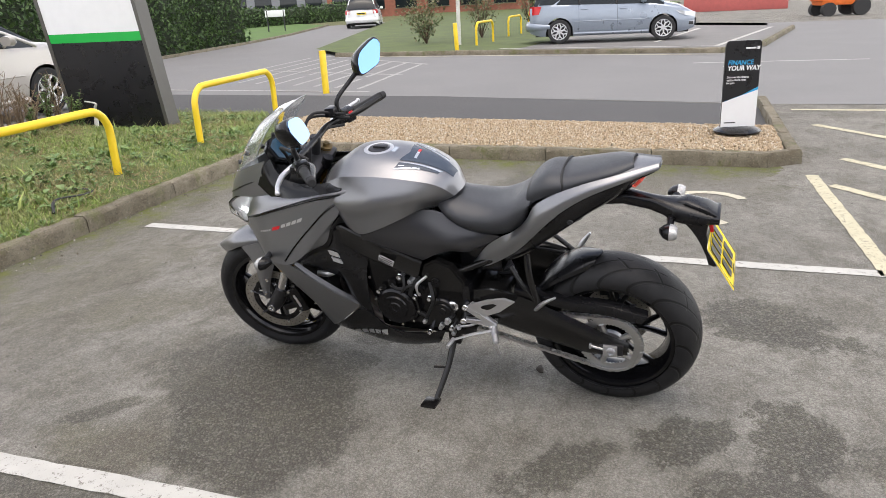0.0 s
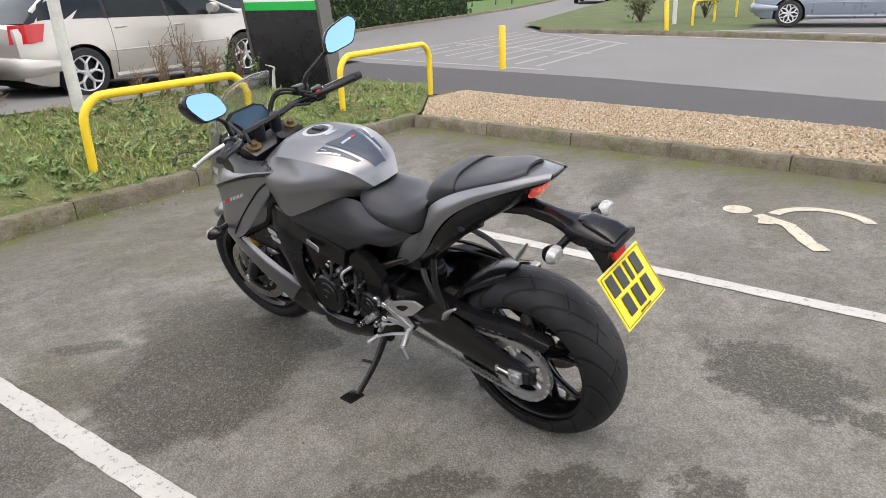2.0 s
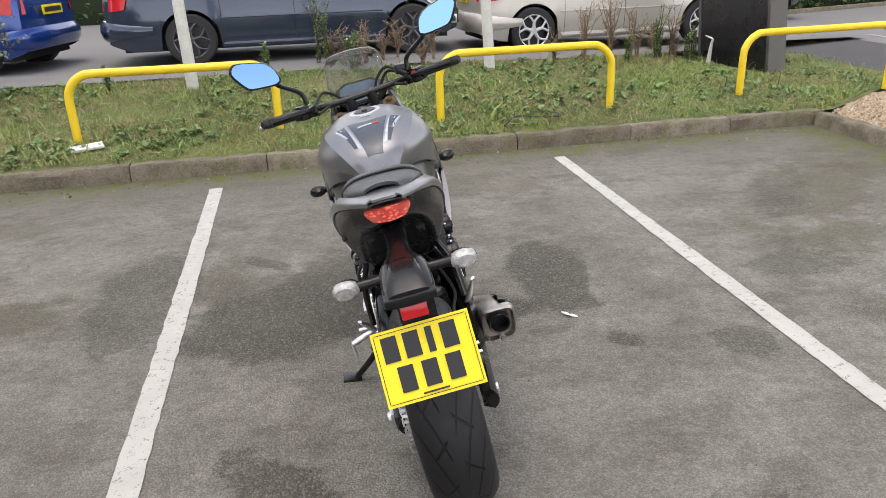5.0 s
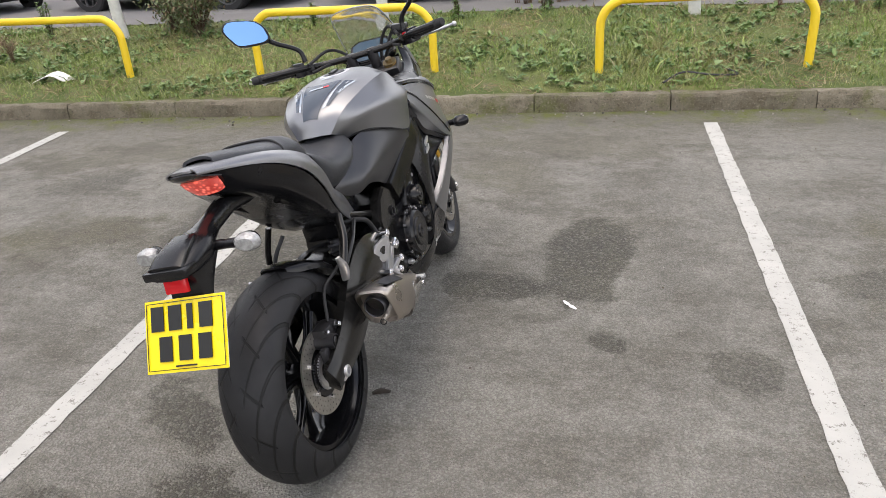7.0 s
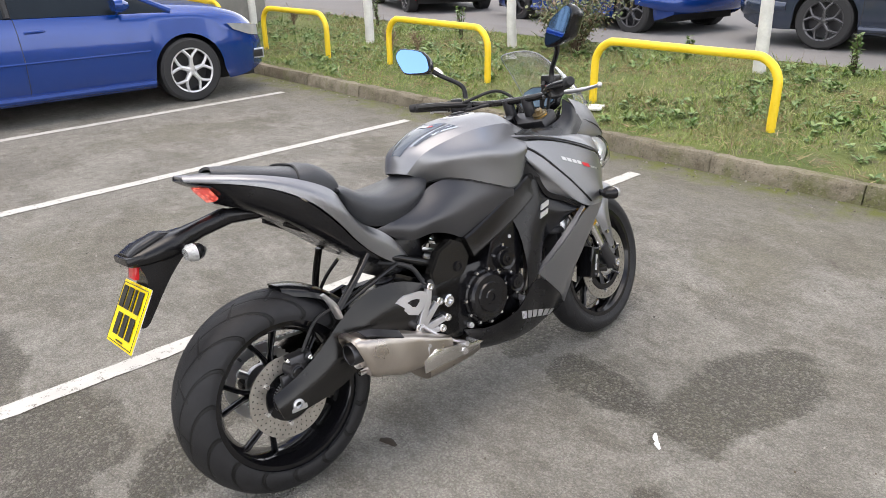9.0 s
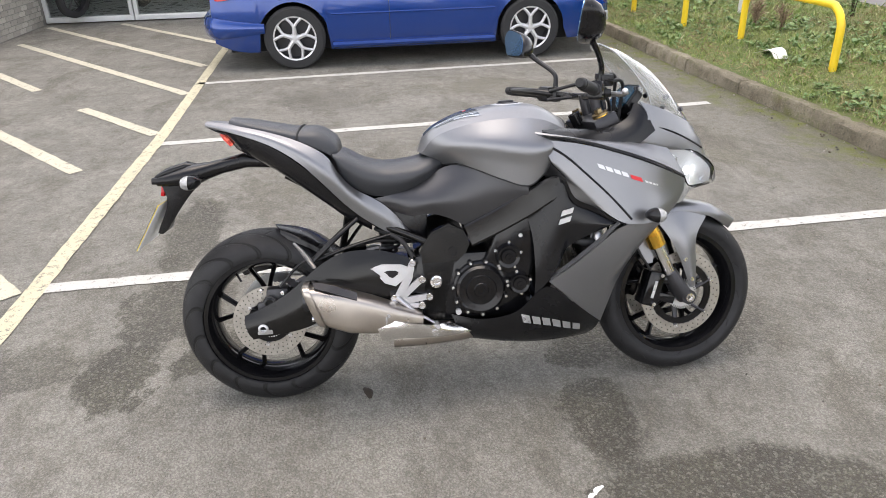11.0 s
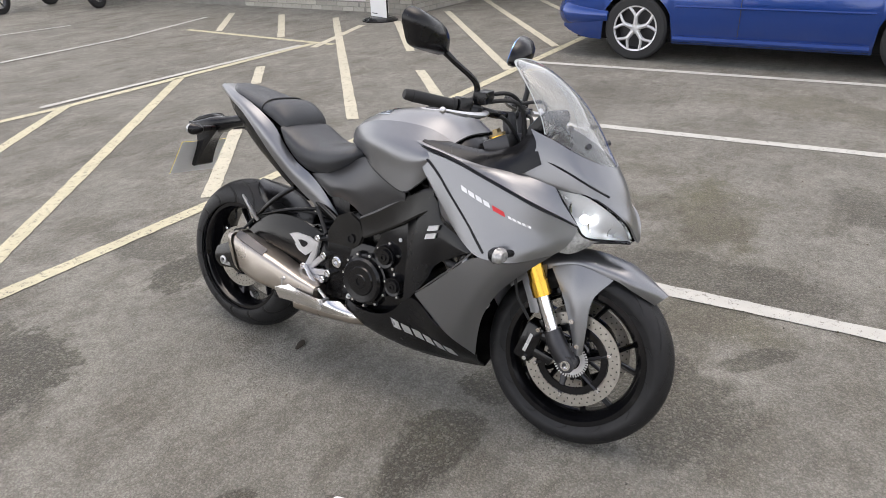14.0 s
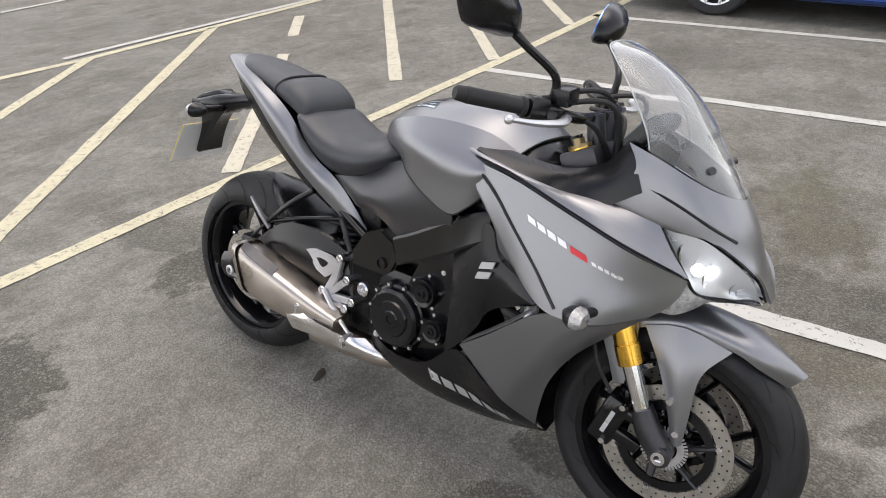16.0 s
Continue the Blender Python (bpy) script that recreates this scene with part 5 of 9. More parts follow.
# ---- tank, seat and tail ----
bm = bm_new()
T_RAILS = [[(0.062, 0.605, 0.806), (0.122, 0.66, 0.815), (0.170, 0.72, 0.798), (0.196, 0.80, 0.766), (0.203, 0.878, 0.741), (0.201, 0.925, 0.768), (0.184, 0.968, 0.812)],
           [(0.066, 0.59, 0.82), (0.133, 0.65, 0.842), (0.179, 0.72, 0.838), (0.202, 0.80, 0.822), (0.209, 0.88, 0.808), (0.205, 0.94, 0.822), (0.186, 0.985, 0.848)],
           [(0.07, 0.57, 0.836), (0.138, 0.635, 0.870), (0.186, 0.72, 0.884), (0.208, 0.80, 0.880), (0.213, 0.88, 0.868), (0.206, 0.95, 0.868), (0.183, 1.0, 0.872)],
           [(0.062, 0.55, 0.846), (0.105, 0.60, 0.905), (0.144, 0.70, 0.940), (0.160, 0.79, 0.953), (0.163, 0.88, 0.953), (0.153, 0.95, 0.942), (0.137, 1.02, 0.91)],
           [(0.03, 0.54, 0.85), (0.055, 0.58, 0.912), (0.075, 0.67, 0.958), (0.085, 0.77, 0.982), (0.085, 0.87, 0.988), (0.08, 0.95, 0.978), (0.07, 1.03, 0.93)],
           [(0.0, 0.538, 0.85), (0.0, 0.57, 0.913), (0.0, 0.66, 0.962), (0.0, 0.765, 0.987), (0.0, 0.87, 0.994), (0.0, 0.95, 0.984), (0.0, 1.035, 0.935)]]
skin(bm, across(*T_RAILS[3:]), 30, 18, 0.006)
skin(bm, T_RAILS[:4], 30, 12, 0.006)
skin(bm, T_RAILS[:4], 30, 12, 0.006, mirror=True)
bp("fuel_tank", bm, M_GREY, "matt metallic grey fuel tank", smooth=44)
bm = bm_new()
skin(bm, across([(0.17, 0.965, 0.86), (0.165, 1.02, 0.87), (0.15, 1.06, 0.84)], [(0.10, 0.99, 0.932), (0.10, 1.05, 0.90), (0.10, 1.09, 0.85)], [(0.0, 1.0, 0.945), (0.0, 1.07, 0.905), (0.0, 1.11, 0.85)]), 8, 12, 0.004)
bp("tank_front_cover", bm, M_BLACK, "black cover ahead of the tank")
bm = bm_new()
lathe(bm, [(-0.004, 0.058), (0.006, 0.056), (0.008, 0.044), (0.004, 0.040), (0.004, 0.0)], (0, 0, 0), "z", 36)
bm.transform(Matrix.Translation((0, 0.853, 0.987)) @ Matrix.Rotation(radians(1), 4, "X"))
cap = bp("fuel_cap", bm, M_ALU, "bright ring of the fuel filler cap", smooth=25)
bm = bm_new()
lathe(bm, [(0.004, 0.041), (0.010, 0.036), (0.012, 0.0)], (0, 0, 0), "z", 30)
box(bm, (0, -0.005, 0.014), (0.02, 0.05, 0.008), None, 0.003)
bm.transform(Matrix.Translation((0, 0.853, 0.987)) @ Matrix.Rotation(radians(1), 4, "X"))
part("cap_lid", bm, M_STEEL_DARK, cap, "dark cap lid")


for s in (-1, 1):
    bm = bm_new()
    tube(bm, [(x * s, y, z - 0.003) for x, y, z in T_RAILS[0]], 0.0017, 6, 30)
    bp("tank_seam", bm, M_RUBBER)
    bm = bm_new()
    tube(bm, [(rail[-1][0] * s, rail[-1][1] + 0.001, rail[-1][2]) for rail in T_RAILS], 0.0022, 6, 30)
    bp("tank_front_seam", bm, M_RUBBER)
TANK = next(o for o in bike.children if o.name == "fuel_tank")
TANK_SKIN = BVHTree.FromPolygons([v.co.copy() for v in TANK.data.vertices], [list(f.vertices) for f in TANK.data.polygons])


def decal(name, pts, material, lift=0.0015, n=8):
    """A thin printed film on the tank's top; pts is a quad in plan."""
    bm = bm_new()
    a, b, c, d = [np.array(p) for p in pts]
    G = [[None] * (n + 1) for _ in range(n + 1)]
    for i in range(n + 1):
        for j in range(n + 1):
            q = (a * (1 - i / n) + b * i / n) * (1 - j / n) + (d * (1 - i / n) + c * i / n) * j / n
            at, nor = TANK_SKIN.ray_cast(Vector((q[0], q[1], 1.3)), Vector((0, 0, -1)))[:2]
            G[i][j] = bm.verts.new(at + (nor if nor.z > 0 else -nor) * lift)
    for i in range(n):
        for j in range(n):
            bm.faces.new((G[i][j], G[i + 1][j], G[i + 1][j + 1], G[i][j + 1]))
    return bp(name, bm, material)


decal("tank_pad", [(-0.026, 0.562), (0.026, 0.562), (0.052, 0.668), (-0.052, 0.668)], M_TAPE)
decal("tank_pad", [(-0.052, 0.668), (0.0, 0.668), (0.0, 0.728), (-0.070, 0.742)], M_TAPE)
decal("tank_pad", [(0.0, 0.668), (0.052, 0.668), (0.070, 0.742), (0.0, 0.728)], M_TAPE)
for s in (-1, 1):
    decal("tank_side_pad", [(s * 0.050, 0.60), (s * 0.062, 0.604), (s * 0.112, 0.745), (s * 0.082, 0.738)], M_TAPE)
    decal("tank_pad_edge", [(s * 0.038, 0.592), (s * 0.049, 0.598), (s * 0.080, 0.735), (s * 0.058, 0.668)], M_TAPE_L)
    decal("tank_pad_edge", [(s * 0.075, 0.664), (s * 0.083, 0.662), (s * 0.119, 0.745), (s * 0.113, 0.747)], M_TAPE_L)
    decal("pad_print", [(s * 0.090, 0.715), (s * 0.093, 0.714), (s * 0.100, 0.734), (s * 0.097, 0.735)], M_TAPE_L, 0.003, 3)
decal("tank_sticker", [(-0.022, 0.778), (0.022, 0.778), (0.022, 0.797), (-0.022, 0.797)], M_TAPE_L, 0.0015, 3)
decal("pad_print", [(-0.036, 0.690), (0.014, 0.696), (0.014, 0.706), (-0.036, 0.700)], M_TAPE_L, 0.003, 3)
decal("pad_print", [(0.016, 0.696), (0.036, 0.698), (0.036, 0.708), (0.016, 0.706)], M_RED, 0.003, 3)

# dark side covers under the tank
both("side_cover", [[(0.086, 0.385, 0.708), (0.098, 0.46, 0.722), (0.098, 0.54, 0.752), (0.092, 0.60, 0.79), (0.115, 0.66, 0.808), (0.155, 0.73, 0.79), (0.185, 0.82, 0.757), (0.192, 0.885, 0.732)],
                    [(0.09, 0.41, 0.692), (0.112, 0.475, 0.70), (0.125, 0.55, 0.72), (0.132, 0.61, 0.742), (0.147, 0.67, 0.748), (0.166, 0.74, 0.738), (0.184, 0.82, 0.726), (0.192, 0.885, 0.722)],
                    [(0.092, 0.44, 0.672), (0.122, 0.50, 0.672), (0.142, 0.565, 0.69), (0.150, 0.625, 0.695), (0.156, 0.685, 0.692), (0.166, 0.75, 0.694), (0.18, 0.82, 0.702), (0.19, 0.885, 0.712)],
                    [(0.09, 0.455, 0.662), (0.112, 0.505, 0.648), (0.128, 0.570, 0.655), (0.135, 0.63, 0.637), (0.14, 0.685, 0.612), (0.155, 0.75, 0.64), (0.175, 0.82, 0.68), (0.188, 0.885, 0.705)]],
     M_GUN, 28, 12, 0.004, "dark gunmetal side cover")
# rider's seat
bm = bm_new()
skin(bm, across([(0.11, 0.262, 0.84), (0.105, 0.285, 0.785), (0.098, 0.34, 0.735), (0.095, 0.41, 0.715), (0.108, 0.50, 0.735), (0.098, 0.575, 0.772), (0.07, 0.618, 0.803)],
                [(0.126, 0.262, 0.852), (0.132, 0.292, 0.815), (0.132, 0.345, 0.775), (0.13, 0.41, 0.755), (0.132, 0.50, 0.768), (0.115, 0.57, 0.795), (0.08, 0.612, 0.815)],
                [(0.118, 0.258, 0.866), (0.125, 0.295, 0.848), (0.126, 0.35, 0.815), (0.124, 0.42, 0.795), (0.118, 0.51, 0.802), (0.098, 0.57, 0.82), (0.072, 0.605, 0.828)],
                [(0.07, 0.252, 0.874), (0.075, 0.295, 0.866), (0.076, 0.35, 0.836), (0.074, 0.42, 0.817), (0.068, 0.51, 0.824), (0.055, 0.57, 0.838), (0.045, 0.595, 0.846)],
                [(0.0, 0.25, 0.876), (0.0, 0.295, 0.868), (0.0, 0.35, 0.838), (0.0, 0.42, 0.819), (0.0, 0.51, 0.827), (0.0, 0.57, 0.842), (0.0, 0.59, 0.85)]), 24, 24, 0.01)
seat_r = bp("seat", bm, M_SEAT, "black vinyl rider's seat")
# pillion seat with its raised front pad
bm = bm_new()
skin(bm, across([(0.046, -0.074, 0.972), (0.084, -0.02, 0.957), (0.103, 0.07, 0.934), (0.112, 0.15, 0.908), (0.115, 0.22, 0.88), (0.108, 0.262, 0.852), (0.10, 0.272, 0.835)],
                [(0.042, -0.070, 0.984), (0.079, -0.016, 0.972), (0.097, 0.07, 0.951), (0.107, 0.15, 0.930), (0.112, 0.215, 0.918), (0.105, 0.268, 0.885), (0.095, 0.276, 0.84)],
                [(0.024, -0.066, 0.990), (0.050, -0.008, 0.981), (0.064, 0.075, 0.963), (0.072, 0.15, 0.948), (0.075, 0.215, 0.945), (0.068, 0.272, 0.905), (0.06, 0.284, 0.85)],
                [(0.0, -0.064, 0.992), (0.0, -0.004, 0.984), (0.0, 0.075, 0.967), (0.0, 0.15, 0.952), (0.0, 0.215, 0.95), (0.0, 0.275, 0.91), (0.0, 0.288, 0.85)]), 22, 18, 0.008)
bp("pillion_seat", bm, M_SEAT, "black vinyl pillion seat")
bm = bm_new()
tube(bm, [(0.112, 0.148, 0.90), (0.107, 0.15, 0.93), (0.07, 0.158, 0.951), (0.0, 0.162, 0.955), (-0.07, 0.158, 0.951), (-0.107, 0.15, 0.93), (-0.112, 0.148, 0.90)], 0.0035, 8, 36)
bp("seat_piping", bm, M_RUBBER)
# tail: grey upper band, black lower tray
both("tail_panel", [[(0.028, -0.146, 0.980), (0.086, -0.03, 0.962), (0.112, 0.07, 0.938), (0.124, 0.16, 0.906), (0.13, 0.235, 0.862), (0.118, 0.27, 0.80), (0.105, 0.32, 0.745), (0.096, 0.385, 0.706), (0.09, 0.44, 0.66), (0.075, 0.50, 0.575)],
                    [(0.040, -0.148, 0.974), (0.102, -0.03, 0.951), (0.134, 0.07, 0.924), (0.153, 0.16, 0.879), (0.155, 0.235, 0.815), (0.138, 0.29, 0.75), (0.12, 0.34, 0.70), (0.105, 0.40, 0.655), (0.095, 0.45, 0.61), (0.078, 0.51, 0.562)],
                    [(0.040, -0.145, 0.967), (0.104, -0.03, 0.939), (0.137, 0.07, 0.902), (0.155, 0.155, 0.847), (0.150, 0.225, 0.775), (0.130, 0.285, 0.705), (0.112, 0.34, 0.652), (0.098, 0.40, 0.607), (0.088, 0.45, 0.578), (0.072, 0.505, 0.556)]],
     M_GREY, 30, 8, 0.004, "matt grey tail panel")
both("tail_tray", [[(0.036, -0.140, 0.968), (0.100, -0.035, 0.939), (0.132, 0.06, 0.904), (0.15, 0.145, 0.85), (0.146, 0.22, 0.775), (0.125, 0.285, 0.70), (0.10, 0.37, 0.625)],
                   [(0.030, -0.090, 0.940), (0.092, -0.025, 0.90), (0.123, 0.06, 0.85), (0.135, 0.14, 0.79), (0.126, 0.22, 0.722), (0.108, 0.29, 0.658), (0.088, 0.37, 0.605)],
                   [(0.020, -0.060, 0.893), (0.060, 0.0, 0.862), (0.078, 0.08, 0.815), (0.082, 0.16, 0.755), (0.08, 0.23, 0.70), (0.07, 0.30, 0.645), (0.06, 0.37, 0.605)],
                   [(0.0, -0.06, 0.89), (0.0, 0.01, 0.86), (0.0, 0.085, 0.812), (0.0, 0.165, 0.752), (0.0, 0.235, 0.698), (0.0, 0.305, 0.645), (0.0, 0.37, 0.605)]], M_BLACK, 20, 8, 0.003, "black plastic tail underside")
bm = bm_new()
lathe(bm, [(0.11, 0.010), (0.143, 0.010), (0.145, 0.008), (0.145, 0.005), (0.141, 0.004), (0.141, 0.0)], (0, 0.121, 0.812), seg=16)
bmesh.ops.scale(bm, vec=(-1, 1, 1), verts=bm.verts)
bp("seat_lock", bm, M_STEEL_DARK, "round seat lock barrel", smooth=25)
bm = bm_new()
box(bm, (0, 0.475, 0.605), (0.15, 0.17, 0.13), None, 0.02)
bp("battery_tray", bm, M_BLACK, "black plastic battery tray")
# black cowl that closes the tail behind the pillion seat
bm = bm_new()
skin(bm, across([(0.029, -0.146, 0.980), (0.084, -0.035, 0.963), (0.102, 0.03, 0.948), (0.112, 0.09, 0.931)], [(0.016, -0.150, 0.981), (0.044, -0.04, 0.972), (0.054, 0.03, 0.957), (0.06, 0.09, 0.938)],
                [(0.0, -0.151, 0.982), (0.0, -0.042, 0.974), (0.0, 0.03, 0.960), (0.0, 0.09, 0.941)]), 12, 12, 0.006)
bp("tail_cowl", bm, M_GREY, "matt grey tail cowl behind the pillion seat")
bm = bm_new()
skin(bm, across([(0.040, -0.146, 0.970), (0.052, -0.118, 0.956), (0.064, -0.084, 0.943)], [(0.022, -0.150, 0.973), (0.030, -0.126, 0.956), (0.036, -0.092, 0.943)], [(0.0, -0.151, 0.974), (0.0, -0.128, 0.956), (0.0, -0.094, 0.943)]), 10, 12, 0.004)
bp("tail_lip", bm, M_BLACK, "black lip over the tail lamp")
# tail lamp
bm = bm_new()
skin(bm, across([(0.055, -0.090, 0.940), (0.052, -0.080, 0.926), (0.043, -0.066, 0.908)], [(0.040, -0.101, 0.942), (0.040, -0.091, 0.925), (0.033, -0.073, 0.903)], [(0.0, -0.107, 0.943), (0.0, -0.097, 0.925), (0.0, -0.079, 0.900)]), 8, 14, 0.006)
bp("tail_lamp", bm, M_TAIL, "lit red tail lamp")

# ---- number plate hanger ----
bm = bm_new()
loft(bm, [(0, 0.06, 0.835, 0.036, 0.028, 0.9), (0, -0.04, 0.848, 0.028, 0.025, 0.3), (0, -0.12, 0.832, 0.026, 0.024, 0.1), (0, -0.165, 0.820, 0.036, 0.028, 0), (0, -0.195, 0.812, 0.055, 0.034, 0), (0, -0.225, 0.808, 0.061, 0.036, 0), (0, -0.285, 0.800, 0.061, 0.028, 0), (0, -0.325, 0.797, 0.058, 0.018, 0)], 20, 2.8)
loft(bm, [(0, -0.20, 0.835, 0.020, 0.010, 0), (0, -0.235, 0.842, 0.034, 0.012, 0), (0, -0.30, 0.822, 0.046, 0.014, 0), (0, -0.33, 0.808, 0.048, 0.010, 0)], 16, 3.2)
skin(bm, [[(0.045, -0.17, 0.80), (0.05, -0.24, 0.785), (0.05, -0.31, 0.785)], [(0.042, -0.235, 0.735), (0.046, -0.268, 0.72), (0.048, -0.30, 0.725)], [(0.042, -0.315, 0.63), (0.042, -0.33, 0.62), (0.042, -0.345, 0.625)]], 6, 8, 0.085)
bp("plate_hanger", bm, M_BLACK, "black plastic number plate hanger")
bm = bm_new()
skin(bm, [[(0.1145, -0.31, 0.729), (0.1145, -0.397, 0.583)], [(-0.1125, -0.31, 0.729), (-0.1125, -0.397, 0.583)]], 4, 4, 0.0012, across=False)
plate = bp("number_plate", bm, M_PLATE, "yellow rear number plate with plain black bars")
bm = bm_new()
skin(bm, [[(0.1135, -0.3078, 0.7275), (0.1135, -0.3935, 0.5838)], [(-0.1115, -0.3078, 0.7275), (-0.1115, -0.3935, 0.5838)]], 2, 2, 0.0015, across=False)
part("plate_back", bm, M_WHITE, plate, "white back of the plate", smooth=0)
pu = Vector((0, 0.087, 0.146)).normalized()
pn = Vector((0, -0.86, 0.51))
PM = Matrix.Translation(Vector((0.001, -0.3535, 0.656)) + pn * 0.002) @ Matrix(((1, 0, 0, 0), (0, pu.y, pn.y, 0), (0, pu.z, pn.z, 0), (0, 0, 0, 1)))
for r, cols in ((0.041, (-0.076, -0.026, 0.016, 0.060)), (-0.030, (-0.055, 0.0, 0.055))):
    for k, cx in enumerate(cols):
        bm = bm_new()
        box(bm, (cx, r, 0.002), (0.016 if (k == 2 and r > 0) else 0.036, 0.058, 0.002))
        bm.transform(PM)
        part("plate_bar", bm, M_INK, plate, smooth=0)
bm = bm_new()
for sx, sy, w, h in ((0, 0.078, 0.21, 0.0016), (0, -0.078, 0.21, 0.0016), (0.107, 0, 0.0016, 0.156), (-0.107, 0, 0.0016, 0.156)):
    box(bm, (sx, sy, 0.0018), (w, h, 0.001))
box(bm, (0, -0.071, 0.0018), (0.06, 0.004, 0.001))
bm.transform(PM)
part("plate_border", bm, M_INK, plate, smooth=0)
bm = bm_new()
box(bm, (0, 0, 0), (0.062, 0.012, 0.034), Matrix.Translation((0, -0.315, 0.762)) @ Matrix.Rotation(radians(-12), 4, "X"), 0.003)
bp("reflector", bm, M_REDLENS, "red rear reflector")
bm = bm_new()
box(bm, (0, -0.315, 0.80), (0.12, 0.05, 0.022), None, 0.006)
bp("plate_lamp", bm, M_BLACK)


def indicator(p, d, lens_back, name="indicator", steer=False):
    """A stalked turn lamp: black pod with a clear lens."""
    p, d = Vector(p), Vector(d)
    bm = bm_new()
    tip = p + d
    tube(bm, [p, p + d * 0.5, tip], [0.013, 0.012, 0.017], 10, 10)
    c = tip
    o = math.copysign(0.008, d.x)
    loft(bm, [(c.x, c.y + 0.032 * -lens_back, c.z, 0.008, 0.007, 0), (c.x + o * 0.5, c.y + 0.018 * -lens_back, c.z, 0.026, 0.019, 0), (c.x + o, c.y, c.z, 0.034, 0.024, 0)], 16, 2.3)
    ob = bp(name, bm, M_BLACK, "black indicator pod")
    bm = bm_new()
    loft(bm, [(c.x + o, c.y, c.z, 0.0335, 0.0235, 0), (c.x + o, c.y + 0.014 * lens_back, c.z, 0.032, 0.022, 0), (c.x + o * 1.4, c.y + 0.024 * lens_back, c.z, 0.022, 0.015, 0)], 16, 2.3)
    part("lens", bm, M_INDLENS, ob, "clear lens")
    return ob


n = Nodes("pale_indicator_lens")
p = n.coord()
n.bump(n.add("ShaderNodeTexVoronoi", Vector=p, Scale=260.0).outputs[0], 0.6, 0.002)
M_INDLENS = n.done(n.mix(n.ramp(n.noise(p, 90), 0.3, 0.7), (0.26, 0.26, 0.26), (0.52, 0.52, 0.51)), 0.06, 0.35)
indicator((0.05, -0.19, 0.80), (0.085, -0.005, 0.0), -1)
indicator((-0.05, -0.19, 0.80), (-0.085, -0.005, -0.0), -1)
indicator((0.20, 1.295, 0.63), (0.075, -0.015, 0.005), 1)
indicator((-0.20, 1.295, 0.63), (-0.085, -0.015, 0.0), 1)

# ---- fairing ----
BLADE_LOW = [(0.176, 0.88, 0.905), (0.196, 0.95, 0.893), (0.205, 1.037, 0.878), (0.212, 1.135, 0.851), (0.206, 1.243, 0.815), (0.184, 1.335, 0.777), (0.112, 1.44, 0.726)]
both("nose_blade", [[(0.164, 0.872, 0.916), (0.186, 0.95, 0.896), (0.194, 1.037, 0.878), (0.192, 1.154, 0.862), (0.158, 1.25, 0.852), (0.129, 1.366, 0.829)],
                    [(0.172, 0.876, 0.911), (0.193, 0.95, 0.896), (0.202, 1.037, 0.880), (0.206, 1.14, 0.859), (0.188, 1.25, 0.836), (0.128, 1.396, 0.786)],
                    BLADE_LOW], M_GREY, 22, 6, 0.007, "matt grey upper fairing blade")
both("side_fairing", [[(0.17, 0.885, 0.895), (0.192, 0.96, 0.880), (0.201, 1.037, 0.868), (0.207, 1.135, 0.843), (0.201, 1.243, 0.806), (0.178, 1.335, 0.768), (0.107, 1.44, 0.720)],
                      [(0.19, 0.925, 0.86), (0.212, 1.02, 0.80), (0.224, 1.10, 0.752), (0.222, 1.20, 0.722), (0.196, 1.31, 0.70), (0.118, 1.432, 0.686)],
                      [(0.202, 0.955, 0.822), (0.222, 1.055, 0.725), (0.235, 1.13, 0.665), (0.236, 1.21, 0.642), (0.208, 1.315, 0.640), (0.130, 1.412, 0.655)],
                      [(0.204, 0.985, 0.79), (0.224, 1.07, 0.70), (0.238, 1.14, 0.635), (0.243, 1.205, 0.602), (0.222, 1.295, 0.603), (0.148, 1.388, 0.634)]], M_GREY, 24, 12, 0.005, "matt grey side fairing")
# the fairing's grey, set darker here to carry the recess's shade
both("fairing_recess", [[(0.172, 0.886, 0.896), (0.19, 0.955, 0.815), (0.206, 1.05, 0.712), (0.224, 1.14, 0.632), (0.236, 1.205, 0.594)],
                        [(0.15, 0.895, 0.87), (0.165, 0.945, 0.80), (0.18, 1.02, 0.71), (0.198, 1.10, 0.645), (0.225, 1.19, 0.597)],
                        [(0.135, 0.91, 0.83), (0.15, 0.945, 0.77), (0.165, 1.0, 0.70), (0.185, 1.07, 0.65), (0.214, 1.175, 0.60)]], M_GUN, 18, 6, 0.004, "recessed fairing strake coloured dark for its shade")
# grey wedge behind the side panel, and the black lip under it
WEDGE = [(0.186, 0.983, 0.805), (0.194, 1.011, 0.751), (0.203, 1.039, 0.692), (0.213, 1.103, 0.662), (0.228, 1.175, 0.625), (0.240, 1.228, 0.595)]
both("fairing_wedge", [[(0.200, 0.955, 0.825), (0.212, 1.02, 0.752), (0.224, 1.075, 0.697), (0.231, 1.115, 0.660), (0.238, 1.165, 0.628), (0.244, 1.215, 0.601)], WEDGE], M_GREY, 18, 4, 0.005, "matt grey fairing wedge")
both("fairing_strake", [WEDGE, [(x - 0.007, y - 0.004, z - 0.017) for x, y, z in WEDGE]], M_BLACK, 18, 2, 0.006, "black lip under the fairing wedge")
